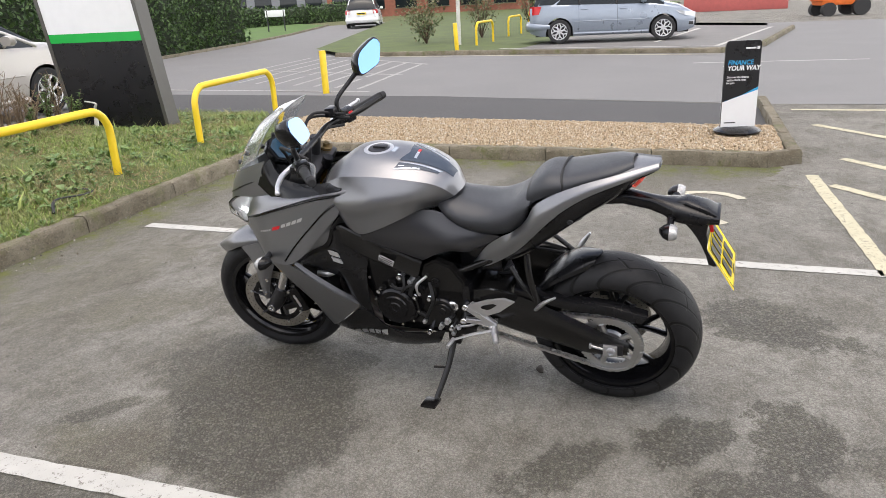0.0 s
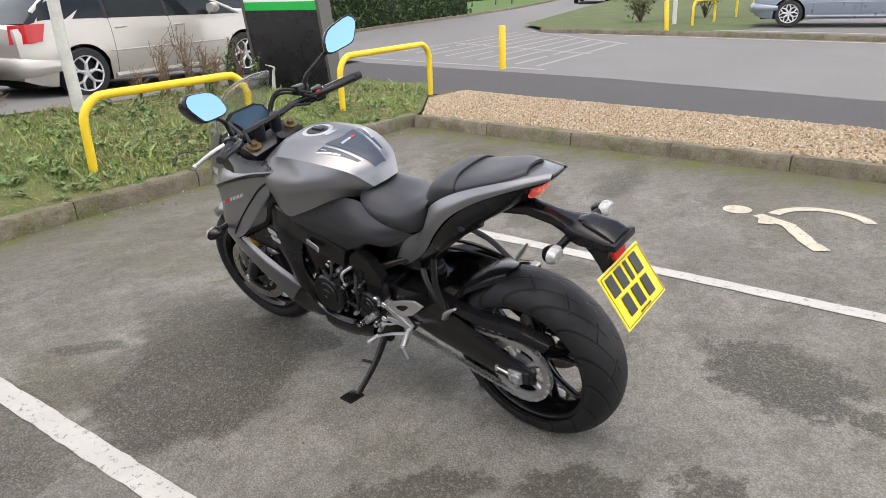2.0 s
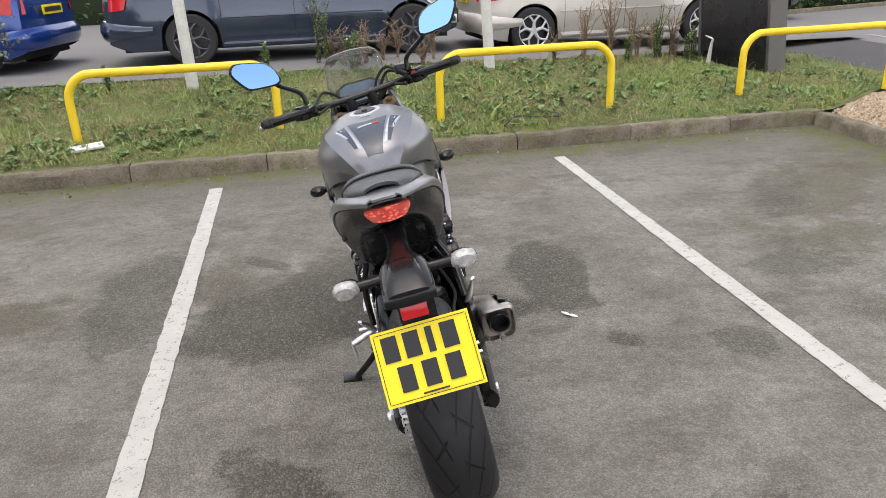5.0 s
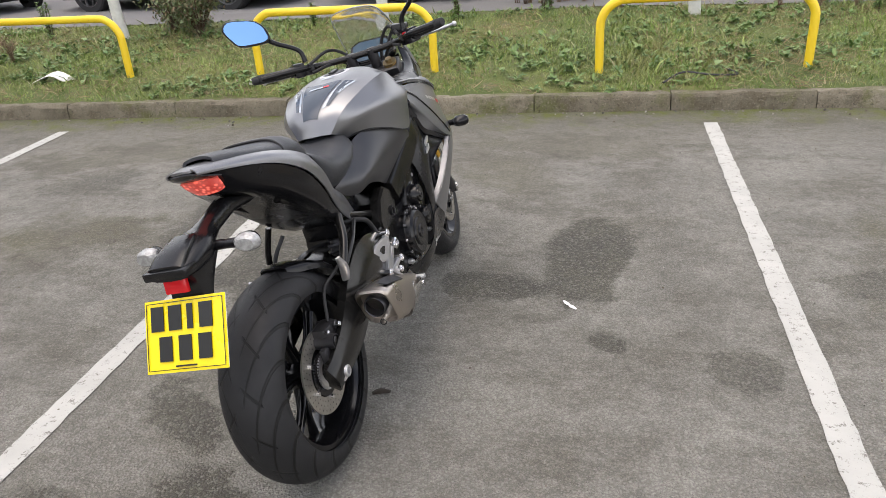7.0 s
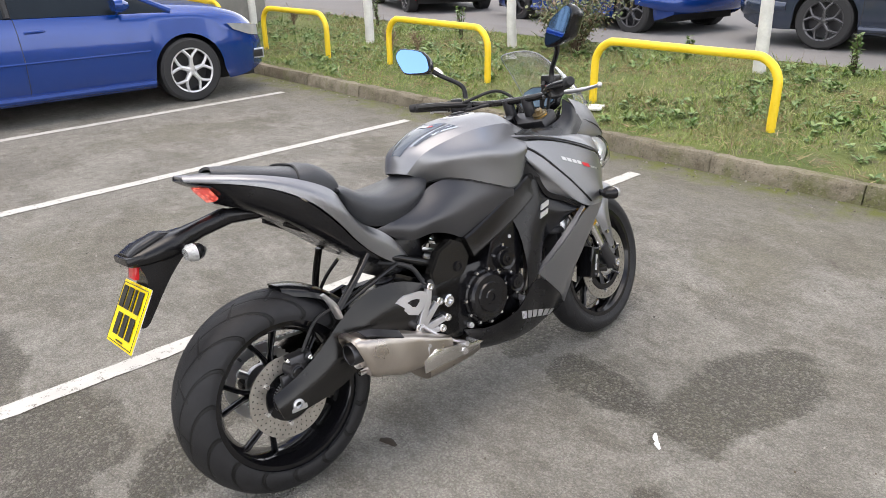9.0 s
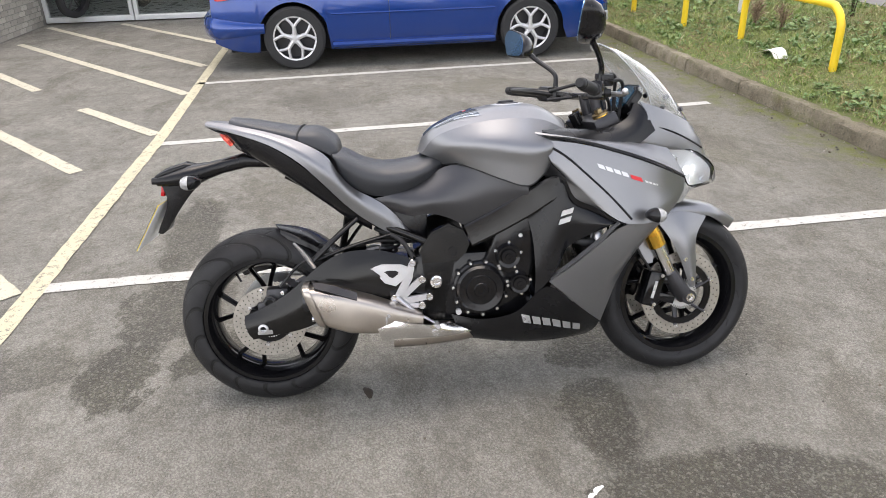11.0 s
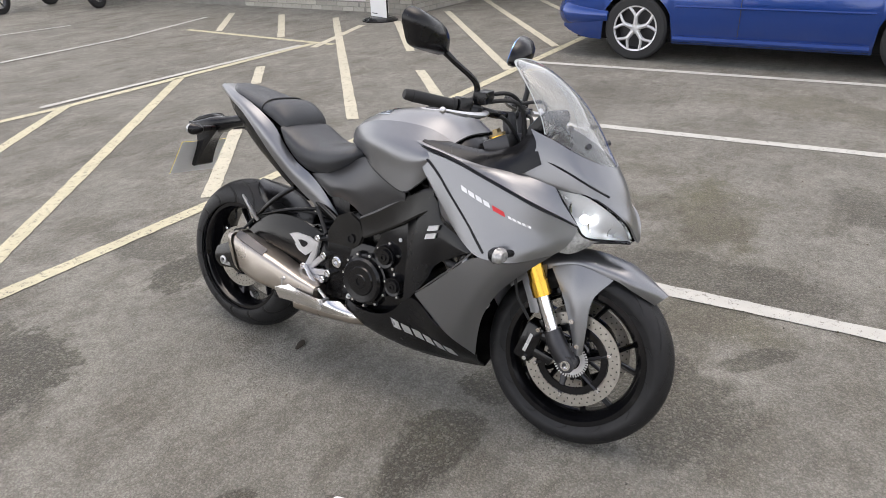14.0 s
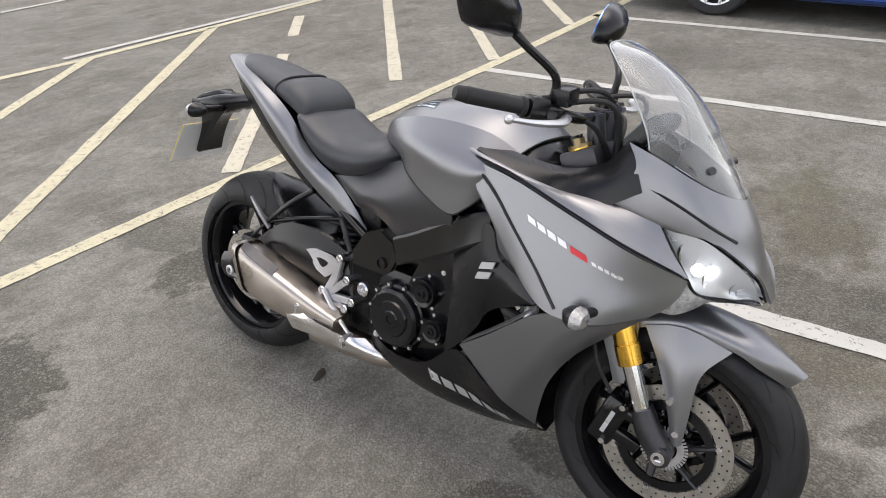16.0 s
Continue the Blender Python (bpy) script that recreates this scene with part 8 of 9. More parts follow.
    # seams, sills, handles, mirrors
    for s in (-1, 1):
        for y in doors:
            bm = bm_new()
            zt = bz(y)
            zs = np.linspace(sill(y) + 0.08, zt, 8)
            tube(bm, [(s * (half(y) * fx(z, zt) - 0.001), y + 0.02 * math.sin(3 * z), z) for z in zs], 0.004, 5, 14)
            part("door_seam", bm, M_TRIM, top)
            bm = bm_new()
            z = zt - 0.12
            xx = half(y) * fx(z, zt)
            tube(bm, [(s * xx, y + 0.07, z), (s * (xx + 0.025), y + 0.11, z + 0.004), (s * (xx + 0.025), y + 0.2, z + 0.006), (s * xx, y + 0.24, z + 0.006)], 0.011, 8, 12)
            part("door_handle", bm, paint, top)
        bm = bm_new()
        y0, y1 = wheels[0] + ar + 0.02, wheels[1] - ar - 0.02
        yy = np.linspace(y0, y1, 12)
        tube(bm, [(s * (half(y) * 0.985), y, 0.245) for y in yy], 0.04, 8, 20, flat=0.9)
        part("side_skirt", bm, paint, top)
        bm = bm_new()
        tube(bm, [(s * (half(y) * 1.0), y, 0.56) for y in yy], 0.011, 6, 20)
        part("rub_strip", bm, paint, top)
        bm = bm_new()
        ym = base1 - 0.55
        xm = half(ym) * 0.93
        loft(bm, [(s * (xm + 0.11), ym - 0.05, bz(ym) + 0.10, 0.085, 0.06, 0), (s * (xm + 0.11), ym + 0.02, bz(ym) + 0.10, 0.095, 0.07, 0), (s * (xm + 0.10), ym + 0.09, bz(ym) + 0.09, 0.05, 0.035, 0)], 14, 2.6)
        cyl(bm, (s * (xm - 0.02), ym + 0.02, bz(ym) + 0.02), (s * (xm + 0.07), ym + 0.02, bz(ym) + 0.07), 0.018, seg=8)
        mm = part("door_mirror", bm, paint, top)
        # lamps
        bm = bm_new()
        y = L - 0.16
        zt = bz(L - 0.3)
        skin(bm, [[(s * (half(L - 0.5) + 0.004), L - 0.5, zt - 0.03), (s * (half(L - 0.25) + 0.006), L - 0.25, zt - 0.06), (s * (half(L) * 0.92), L + 0.012, zt - 0.1), (s * half(L) * 0.6, L + 0.03, zt - 0.12)],
                  [(s * (half(L - 0.42) + 0.004), L - 0.42, zt - 0.10), (s * (half(L - 0.22) + 0.008), L - 0.22, zt - 0.17), (s * (half(L) * 0.93), L + 0.012, zt - 0.21), (s * half(L) * 0.62, L + 0.03, zt - 0.21)]][::-s], 12, 5, 0.01)
        part("headlamp", bm, M_LAMP_C, top, "clear headlamp")
        bm = bm_new()
        zb_ = bz(0.1)
        skin(bm, [[(s * (half(0.32) * 0.97), 0.32, zb_ + 0.03), (s * (half(0.13) * 0.985), 0.13, zb_ + 0.03), (s * half(0) * 0.82, -0.015, zb_ + 0.02)],
                  [(s * (half(0.25) + 0.006), 0.25, zb_ - 0.17), (s * (half(0.10) + 0.008), 0.10, zb_ - 0.19), (s * half(0) * 0.84, -0.035, zb_ - 0.19)]][::s], 8, 6, 0.01)
        part("tail_lamp", bm, M_LAMP_R, top, "red tail lamp")
        bm = bm_new()
        box(bm, (s * (half(L - 0.12) + 0.0), L - 0.12, 0.40), (0.02, 0.2, 0.11), None, 0.006)
        part("fog_lamp_surround", bm, M_LAMP_C, top)
        bm = bm_new()
        box(bm, (s * (half(L - 0.12) + 0.004), L - 0.12, 0.40), (0.02, 0.16, 0.075), None, 0.006)
        part("fog_lamp_grille", bm, M_TRIM, top)
    bm = bm_new()
    box(bm, (0, L + 0.02, 0.42), (W * 0.55, 0.09, 0.2), None, 0.02)
    part("front_grille", bm, M_TRIM, top)
    bm = bm_new()
    tube(bm, [(half(0.55) * 0.985, 0.55, 0.44), (half(0.25) * 0.99, 0.25, 0.44), (half(0.05) * 0.95, 0.03, 0.44), (half(0) * 0.6, -0.07, 0.44), (0, -0.09, 0.44),
              (-half(0) * 0.6, -0.07, 0.44), (-half(0.05) * 0.95, 0.03, 0.44), (-half(0.25) * 0.99, 0.25, 0.44), (-half(0.55) * 0.985, 0.55, 0.44)], [0.03, 0.05, 0.07, 0.08, 0.08, 0.08, 0.07, 0.05, 0.03], 10, 40)
    bmesh.ops.scale(bm, vec=(1, 1, 1.7), space=Matrix.Translation((0, 0, -0.44)), verts=bm.verts)
    part("rear_bumper", bm, paint, top)
    zc = bz(0.1) - 0.16
    bm = bm_new()
    box(bm, (0, -0.07, zc), (0.52, 0.012, 0.115), None, 0.003)
    pl = part("rear_number_plate", bm, M_PLATE, top, "yellow plate with a plain dark bar")
    bm = bm_new()
    box(bm, (0, -0.078, zc), (0.42, 0.004, 0.06))
    part("plate_bar", bm, M_INK, pl, smooth=0)
    return top


HATCH = dict(belt=[(0, 0.88), (0.3, 0.98), (1.2, 0.96), (3.1, 0.91), (3.6, 0.88), (4.05, 0.80), (4.25, 0.70), (4.36, 0.60)], hood=[(0, 0.88), (3.1, 0.94), (3.3, 0.98), (3.8, 0.94), (4.15, 0.84), (4.3, 0.72), (4.36, 0.62)],
             roof=[(0.12, 0.95), (0.35, 1.2), (0.75, 1.42), (1.3, 1.46), (1.9, 1.45), (2.35, 1.39), (2.9, 1.12), (3.3, 0.92)])
SEDAN = dict(belt=[(0, 0.85), (0.4, 0.92), (1.2, 0.92), (3.2, 0.87), (3.7, 0.82), (4.25, 0.70), (4.52, 0.56)], hood=[(0, 0.88), (0.8, 0.95), (3.2, 0.90), (3.4, 0.92), (4.0, 0.83), (4.35, 0.7), (4.52, 0.58)],
             roof=[(0.55, 0.94), (0.95, 1.16), (1.45, 1.38), (1.9, 1.42), (2.3, 1.41), (2.7, 1.33), (3.1, 1.08), (3.4, 0.92)])
MPV = dict(belt=[(0, 0.92), (0.3, 1.0), (1.2, 0.98), (3.2, 0.93), (3.6, 0.86), (4.1, 0.74), (4.3, 0.6)], hood=[(0, 0.92), (3.1, 0.95), (3.4, 0.97), (3.9, 0.86), (4.3, 0.65)],
           roof=[(0.1, 1.0), (0.25, 1.35), (0.55, 1.6), (1.5, 1.66), (2.1, 1.64), (2.6, 1.5), (3.1, 1.2), (3.5, 0.96)])

P_BLUE = car_paint("bright_blue_car_paint", (0.002, 0.040, 0.235), 0.35, 0.2)
P_SILVER = car_paint("champagne_silver_car_paint", (0.52, 0.49, 0.445), 0.35, 0.35)
P_BLACK = car_paint("black_car_paint", (0.012, 0.015, 0.024), 0.3, 0.16)
P_NAVY = car_paint("navy_black_car_paint", (0.030, 0.044, 0.078), 0.4, 0.14)
P_RED = car_paint("red_car_paint", (0.42, 0.008, 0.03), 0.2, 0.25)
P_WHITE = car_paint("white_car_paint", (0.72, 0.72, 0.72), 0.0, 0.3)
P_GREY = car_paint("blue_grey_car_paint", (0.26, 0.30, 0.36), 0.45, 0.3)
car(pose(-3.92, -0.99, 0.0, 0, 0, 0.8), "hatchback_car", "bright blue three-door hatchback parked in a bay", P_BLUE, 4.36, 1.84, 1.46, (0.85, 3.41), 0.325, **HATCH, doors=(1.85,))
car(pose(4.62, 9.28, 0.2, 0, 0, -86), "hatchback_car", "dusty silver five-door hatchback parked behind the verge", P_SILVER, 4.2, 1.72, 1.46, (0.72, 3.32), 0.315, **HATCH, doors=(1.15, 2.05))
car(pose(-0.12, 8.95, 0.335, 0, 0, -87), "saloon_car", "navy black four-door saloon parked behind the verge", P_NAVY, 4.42, 1.8, 1.42, (0.98, 3.77), 0.31, **SEDAN, doors=(1.35, 2.25), alloy=M_ALLOY_D)
car(pose(-0.95, 8.9, 0.3, 0, 0, 82), "small_car", "blue small hatchback parked behind the verge", P_BLUE, 3.95, 1.7, 1.48, (0.62, 3.12), 0.31, **HATCH, doors=(1.15, 2.05), alloy=M_ALLOY_D)
car(pose(-5.9, 8.7, 0.3, 0, 0, 68), "small_car", "red small hatchback parked behind the verge", P_RED, 3.5, 1.64, 1.46, (0.5, 2.85), 0.28, **HATCH, doors=(1.3,), alloy=M_ALLOY_D)
car(pose(-16.6, 8.7, 0.3, 0, 0, -85), "saloon_car", "white saloon parked behind the verge", P_WHITE, 4.6, 1.8, 1.42, (0.95, 3.75), 0.32, **SEDAN, doors=(1.35, 2.25))
car(pose(8.5, 13.6, 0.1, 0, 0, -80), "saloon_car", "dark saloon parked beyond the silver hatchback", P_BLACK, 4.4, 1.75, 1.42, (0.9, 3.6), 0.31, **SEDAN, doors=(1.35, 2.25))
car(pose(21.15, 4.95, 0.12, 0, 0, 189), "people_carrier", "blue-grey people carrier parked on the far island", P_GREY, 4.3, 1.74, 1.66, (0.8, 3.5), 0.31, **MPV, doors=(1.3, 2.3), spokes=7)
car(pose(38.5, 18.9, 0.02, 0, 0, -68), "off_road_car", "white sport utility car driving away on the street", P_WHITE, 4.7, 1.9, 1.70, (0.9, 3.75), 0.36, **MPV, doors=(1.3, 2.3))


# ---- showroom building ----
def brick_mat():
    n = Nodes("pale_grey_brick")
    p = n.coord()
    r = n.add("ShaderNodeObjectInfo").outputs["Random"]
    c = n.mix(r, (0.30, 0.285, 0.25), (0.46, 0.44, 0.39))
    c = n.mix(n.ramp(n.noise(p, 30, 5, 0.7), 0.5, 0.75, 0.0, 0.6), c, (0.20, 0.185, 0.15))
    n.bump(n.noise(p, 90, 4, 0.7), 0.6, 0.004)
    return n.done(c, 0.9)


M_BRICK = brick_mat()
M_MORTAR = mat("grey_mortar", (0.24, 0.23, 0.21), 0.95, var=0.2, scale=6, bump=0.5, bscale=120)
M_FRAME_W = mat("white_window_frame", (0.66, 0.67, 0.66), 0.45, var=0.06)
M_FLOOR_IN = mat("pale_showroom_floor", (0.42, 0.43, 0.42), 0.3, var=0.05)
M_WALL_IN = mat("dim_showroom_wall", (0.20, 0.20, 0.20), 0.8, var=0.1)
M_PANE = glass("window_pane_glass", (0.86, 0.92, 0.90), 0.0, 1.45)


def wall_box(name, x0, x1, y0, y1, z0, z1, material, label, cat="wall"):
    bm = bm_new()
    box(bm, ((x0 + x1) / 2, (y0 + y1) / 2, (z0 + z1) / 2), (x1 - x0, y1 - y0, z1 - z0))
    return tagged(part(name, bm, material, smooth=0), label, cat, kind="structure")


# pier between the big window and the entrance, its return wall, and the rest of the shell
pier = wall_box("wall_pier", -7.609, -5.07, -5.238, -4.327, 0, 3.4, M_MORTAR, "pale grey brick pier with recessed joints")
sillw = wall_box("wall_sill", -5.308, -5.07, -14, -5.238, 0, 0.16, M_MORTAR, "low brick sill wall under the window")
wall_box("wall_head", -5.308, -5.07, -14, -5.238, 2.7, 3.4, M_WALL_IN, "panel above the showroom window")
wall_box("wall_entrance_head", -7.609, -7.388, -4.327, 5.47, 2.3, 3.4, M_WALL_IN, "panel above the entrance doors")
wall_box("wall_side", -7.609, -7.388, 2.107, 5.47, 0, 2.3, M_MORTAR, "rendered side wall beyond the entrance")
wall_box("wall_rear", -14.247, -14.07, -14, 5.47, 0, 3.4, M_WALL_IN, "dim showroom rear wall")
wall_box("wall_end_south", -14.07, -5.07, -14.177, -14, 0, 3.4, M_MORTAR, "showroom end wall")
wall_box("wall_end_north", -14.07, -7.388, 5.47, 5.647, 0, 3.4, M_MORTAR, "showroom end wall")
wall_box("floor", -14.07, -7.609, -14, 5.47, 0.02, 0.1, M_FLOOR_IN, "pale smooth showroom floor", "floor")
wall_box("floor_front", -7.609, -5.308, -14, -5.238, 0.02, 0.1, M_FLOOR_IN, "pale smooth showroom floor by the window", "floor")
wall_box("ceiling", -14.247, -7.388, -14.177, 5.647, 3.4, 3.6, M_WALL_IN, "flat showroom roof", "ceiling")
wall_box("ceiling_front", -7.388, -5.07, -14.177, -4.327, 3.4, 3.6, M_WALL_IN, "flat showroom roof over the window", "ceiling")


def window(name, x, y0, y1, z0, z1, mullions, label):
    top = thing(name, label, "window", kind="structure")
    bm = bm_new()
    box(bm, (x, (y0 + y1) / 2, (z0 + z1) / 2), (0.012, y1 - y0 - 0.04, z1 - z0 - 0.04))
    pane = part("pane", bm, M_PANE, top, smooth=0)
    pane.visible_shadow = False
    for z, h in ((z0 + 0.04, 0.08), (z1 - 0.04, 0.08)):
        bm = bm_new()
        box(bm, (x, (y0 + y1) / 2, z), (0.09, y1 - y0, h), None, 0.008)
        part("window_frame", bm, M_FRAME_W, top)
    for y in [y0 + 0.03, y1 - 0.03] + list(mullions):
        bm = bm_new()
        box(bm, (x, y, (z0 + z1) / 2), (0.085, 0.06, z1 - z0 - 0.15), None, 0.006)
        part("window_frame", bm, M_FRAME_W, top)


window("window_1", -5.176, -14, -5.238, 0.16, 2.7, (-9.575,), "large white-framed showroom window")
window("window_2", -7.486, -4.327, -2.982, 0.02, 2.3, (), "white-framed glazed entrance panel")
window("window_3", -7.486, -2.964, -0.371, 0.02, 2.3, (-1.699,), "white-framed glazed entrance panel")
window("window_4", -7.486, -0.353, 2.107, 0.02, 2.3, (0.868,), "white-framed glazed entrance panel")


# ---- simple parked motorcycles, seen low and far ----
def plain_bike(m, paint, label):
    top = thing("motorcycle", label, "motorcycle", "parked motorcycles", m=m)
    for y in (0.0, 1.4):
        bm = bm_new()
        lathe(bm, [(-0.05, 0.21), (-0.055, 0.26), (-0.03, 0.3), (0.03, 0.3), (0.055, 0.26), (0.05, 0.21)], seg=36, close=True)
        w = part("wheel", bm, M_CARTYRE, top, "black tyre")
        w.matrix_basis = pose(0, y, 0.3)
        bm = bm_new()
        lathe(bm, [(-0.03, 0.2), (-0.03, 0.215), (0.03, 0.215), (0.03, 0.2)], seg=36, close=True)
        for k in range(6):
            a = k * math.pi / 3
            tube(bm, [(0, 0.03 * math.cos(a), 0.03 * math.sin(a)), (0, 0.2 * math.cos(a), 0.2 * math.sin(a))], 0.012, 6, 3)
        part("rim", bm, M_STEEL_DARK, w)
    bm = bm_new()
    box(bm, (0, 0.68, 0.42), (0.3, 0.42, 0.36), None, 0.05)
    part("engine", bm, M_ENGINE, top)
    for pts, r in (([(0, 0.0, 0.3), (0, 0.4, 0.42), (0, 0.6, 0.6)], 0.035), ([(0.08, 1.4, 0.3), (0.08, 1.15, 0.9)], 0.03), ([(-0.08, 1.4, 0.3), (-0.08, 1.15, 0.9)], 0.03), ([(-0.35, 1.0, 1.02), (0, 1.12, 0.98), (0.35, 1.0, 1.02)], 0.015)):
        bm = bm_new()
        tube(bm, pts, r, 8, 10)
        part("frame_tube", bm, M_STEEL_DARK, top)
    bm = bm_new()
    skin(bm, across([(0.12, 0.55, 0.72), (0.17, 0.8, 0.74), (0.12, 1.05, 0.8)], [(0.1, 0.55, 0.85), (0.14, 0.8, 0.95), (0.1, 1.05, 0.92)], [(0, 0.52, 0.88), (0, 0.8, 1.0), (0, 1.08, 0.95)]), 10, 12, 0.005)
    part("fuel_tank", bm, paint, top, "painted fuel tank")
    bm = bm_new()
    skin(bm, across([(0.1, -0.2, 0.82), (0.13, 0.2, 0.74), (0.1, 0.58, 0.74)], [(0, -0.22, 0.9), (0, 0.2, 0.82), (0, 0.58, 0.84)]), 10, 8, 0.03)
    part("seat", bm, M_SEAT, top, "black seat")
    bm = bm_new()
    cyl(bm, (0.15, 0.1, 0.36), (0.15, 0.5, 0.3), 0.05, seg=14)
    part("silencer", bm, M_STAIN, top)
    return top


plain_bike(pose(-6.15, -6.8, 0.12, 0, -9, -165), P_BLACK, "black motorcycle on show behind the window")
plain_bike(pose(-6.4, -8.95, 0.12, 0, -9, -160), P_RED, "dark red motorcycle on show behind the window")
plain_bike(pose(-8.45, -3.1, 0.12, 0, -9, -120), P_BLACK, "black motorcycle on show inside the entrance")
plain_bike(pose(-4.0, -10.7, 0, 0, -9, 115), P_BLACK, "black motorcycle parked by the far line")
plain_bike(pose(-2.75, -11.8, 0, 0, -9, 112), P_BLACK, "black motorcycle parked in the far row")


# ---- distance across the road ----
M_REDBRICK = mat("red_brick_wall", (0.26, 0.10, 0.065), 0.9, var=0.25, scale=3, bump=0.4, bscale=30)
M_CLAD = mat("grey_cladding", (0.20, 0.21, 0.23), 0.5, var=0.1, scale=1)


def far_building(m, w, d, h, material, bays, label):
    """A long office block: plinth, storeys of windows, flat parapet."""
    top = thing("office_building", label, "building", m=m)
    bm = bm_new()
    box(bm, (w / 2, d / 2, h / 2), (w, d, h))
    wl = part("wall", bm, material, top, smooth=0)
    bm = bm_new()
    box(bm, (w / 2, d / 2, h + 0.12), (w + 0.5, d + 0.5, 0.25))
    part("roof", bm, M_CLAD, top, smooth=0)
    for z in (0.7, 3.7):
        for k in range(bays):
            x = w * (k + 0.5) / bays
            bm = bm_new()
            box(bm, (x, -0.03, z + 0.8), (w / bays * 0.66, 0.08, 1.6), None, 0.01)
            win = part("window", bm, M_GLASSY, top, "dark window")
            bm = bm_new()
            box(bm, (x, -0.08, z - 0.03), (w / bays * 0.7, 0.14, 0.07))
            part("sill", bm, M_KERB, win, smooth=0)
    return top


far_building(pose(60, 52, 0, 0, 0, -78), 17.5, 12, 6.4, M_CLAD, 7, "grey office block with dark glazing across the street")
far_building(pose(63, 34.5, 0, 0, 0, -80), 24, 12, 6.4, M_REDBRICK, 8, "red brick office block across the street")
# low red wall and orange machine at the yard's edge
bm = bm_new()
box(bm, (44, -0.6, 0.35), (0.4, 5.2, 0.7), None, 0.03)
tagged(part("boundary_wall", bm, mat("faded_red_painted_wall", (0.40, 0.10, 0.09), 0.8, var=0.15), smooth=20), "low faded red painted boundary wall", "wall", kind="structure")


def skip_loader():
    top = thing("forklift", "orange forklift truck standing at the yard edge", "forklift", m=pose(34, -4.3, 0, 0, 0, 200))
    bm = bm_new()
    box(bm, (0, 0, 0.75), (1.0, 1.7, 0.7), None, 0.12)
    box(bm, (0, -0.75, 1.0), (1.0, 0.4, 0.9), None, 0.12)
    part("body", bm, mat("orange_machine_paint", (0.65, 0.14, 0.02), 0.45), top)
    for x in (-0.5, 0.5):
        for y, r in ((-0.6, 0.26), (0.65, 0.33)):
            bm = bm_new()
            lathe(bm, [(x - 0.12, 0.0), (x - 0.12, r), (x + 0.12, r), (x + 0.12, 0.0)], (0, y, r), seg=24)
            part("wheel", bm, M_CARTYRE, top)
    bm = bm_new()
    for x in (-0.3, 0.3):
        box(bm, (x, 0.95, 1.2), (0.09, 0.1, 2.2))
    box(bm, (0, 0.97, 0.4), (0.7, 0.06, 0.08))
    part("mast", bm, M_STEEL_DARK, top)
    bm = bm_new()
    for x in (-0.45, 0.45):
        for y in (-0.6, 0.55):
            cyl(bm, (x, y, 1.0), (x * 0.9, y * 0.8, 2.1), 0.035, seg=8)
    box(bm, (0, 0, 2.12), (0.95, 1.15, 0.06), None, 0.02)
    part("overhead_guard", bm, M_STEEL_DARK, top)


skip_loader()
# two-legged street sign and the white lamp post on the island
top = thing("street_sign", "small sign plate on two thin posts by the street", "sign", m=pose(36.5, 23.2, 0.1, 0, 0, -60))
for x in (-0.45, 0.45):
    bm = bm_new()
    cyl(bm, (x, 0, 0), (x, 0, 1.1), 0.035, seg=10)
    part("post", bm, M_STEEL_DARK, top)
bm = bm_new()
box(bm, (0, 0, 0.95), (1.1, 0.04, 0.35), None, 0.01)
part("sign_plate", bm, M_WHITE, top)
bm = bm_new()
cyl(bm, (21.3, 7.2, 0.0), (21.3, 7.2, 6.5), 0.06, 0.045, seg=14)
tagged(part("lamp_post", bm, M_POST), "slim white lamp post on the far island", "lamp post")


# ---- bricks of the showroom ----
def brick_mesh(l, h, d):
    bm = bm_new()
    box(bm, (0, 0, 0), (d, l, h), None, 0.004)
    me = bpy.data.meshes.new("brick")
    bm.to_mesh(me)
    bm.free()
    me.materials.append(M_BRICK)
    return me


BR, BRH = brick_mesh(0.215, 0.065, 0.05), brick_mesh(0.102, 0.065, 0.05)
rnd = random.Random(5)


def lay(parent, m, length, courses, z0=0.005, offset=0.0):
    """Courses of bricks proud of the mortar along a wall's local y."""
    for c in range(courses):
        z = z0 + 0.0375 + c * 0.075
        y = -0.1125 * (c % 2)
        while y < length - 0.02:
            a, b = max(0.0, y + 0.005), min(length, y + 0.22)
            if b - a > 0.06:
                ob = new("brick", BR if b - a > 0.16 else BRH)
                ob.parent = parent
                ob.matrix_basis = m @ Matrix.Translation((-0.018 + rnd.uniform(-0.002, 0.002), (a + b) / 2, z)) @ Matrix.Rotation(rnd.uniform(-0.006, 0.006), 4, "X")
            y += 0.225


lay(pier, pose(-5.07, -5.238, 0), 0.9115, 15)
lay(pier, pose(-5.07, -4.327, 0, 0, 0, 90), 2.3, 15)
lay(sillw, pose(-5.07, -7.982, 0), 2.7435, 2)


# ---- gravel ----
def scatter(name, base_sets, places, material, label, category, parent=None):
    """Many small pieces joined into one object: base_sets are (vertices, faces); places are (set, matrix)."""
    V, F, off = [], [], 0
    for k, m in places:
        v, f = base_sets[k]
        V.append(v @ m[:3, :3].T + m[:3, 3])
        F.extend([tuple(i + off for i in face) for face in f])
        off += len(v)
    me = bpy.data.meshes.new(name)
    me.from_pydata(np.concatenate(V).tolist(), [], F)
    me.materials.append(material)
    me.update()
    ob = new(name, me)
    return tagged(ob, label, category, kind="stuff")


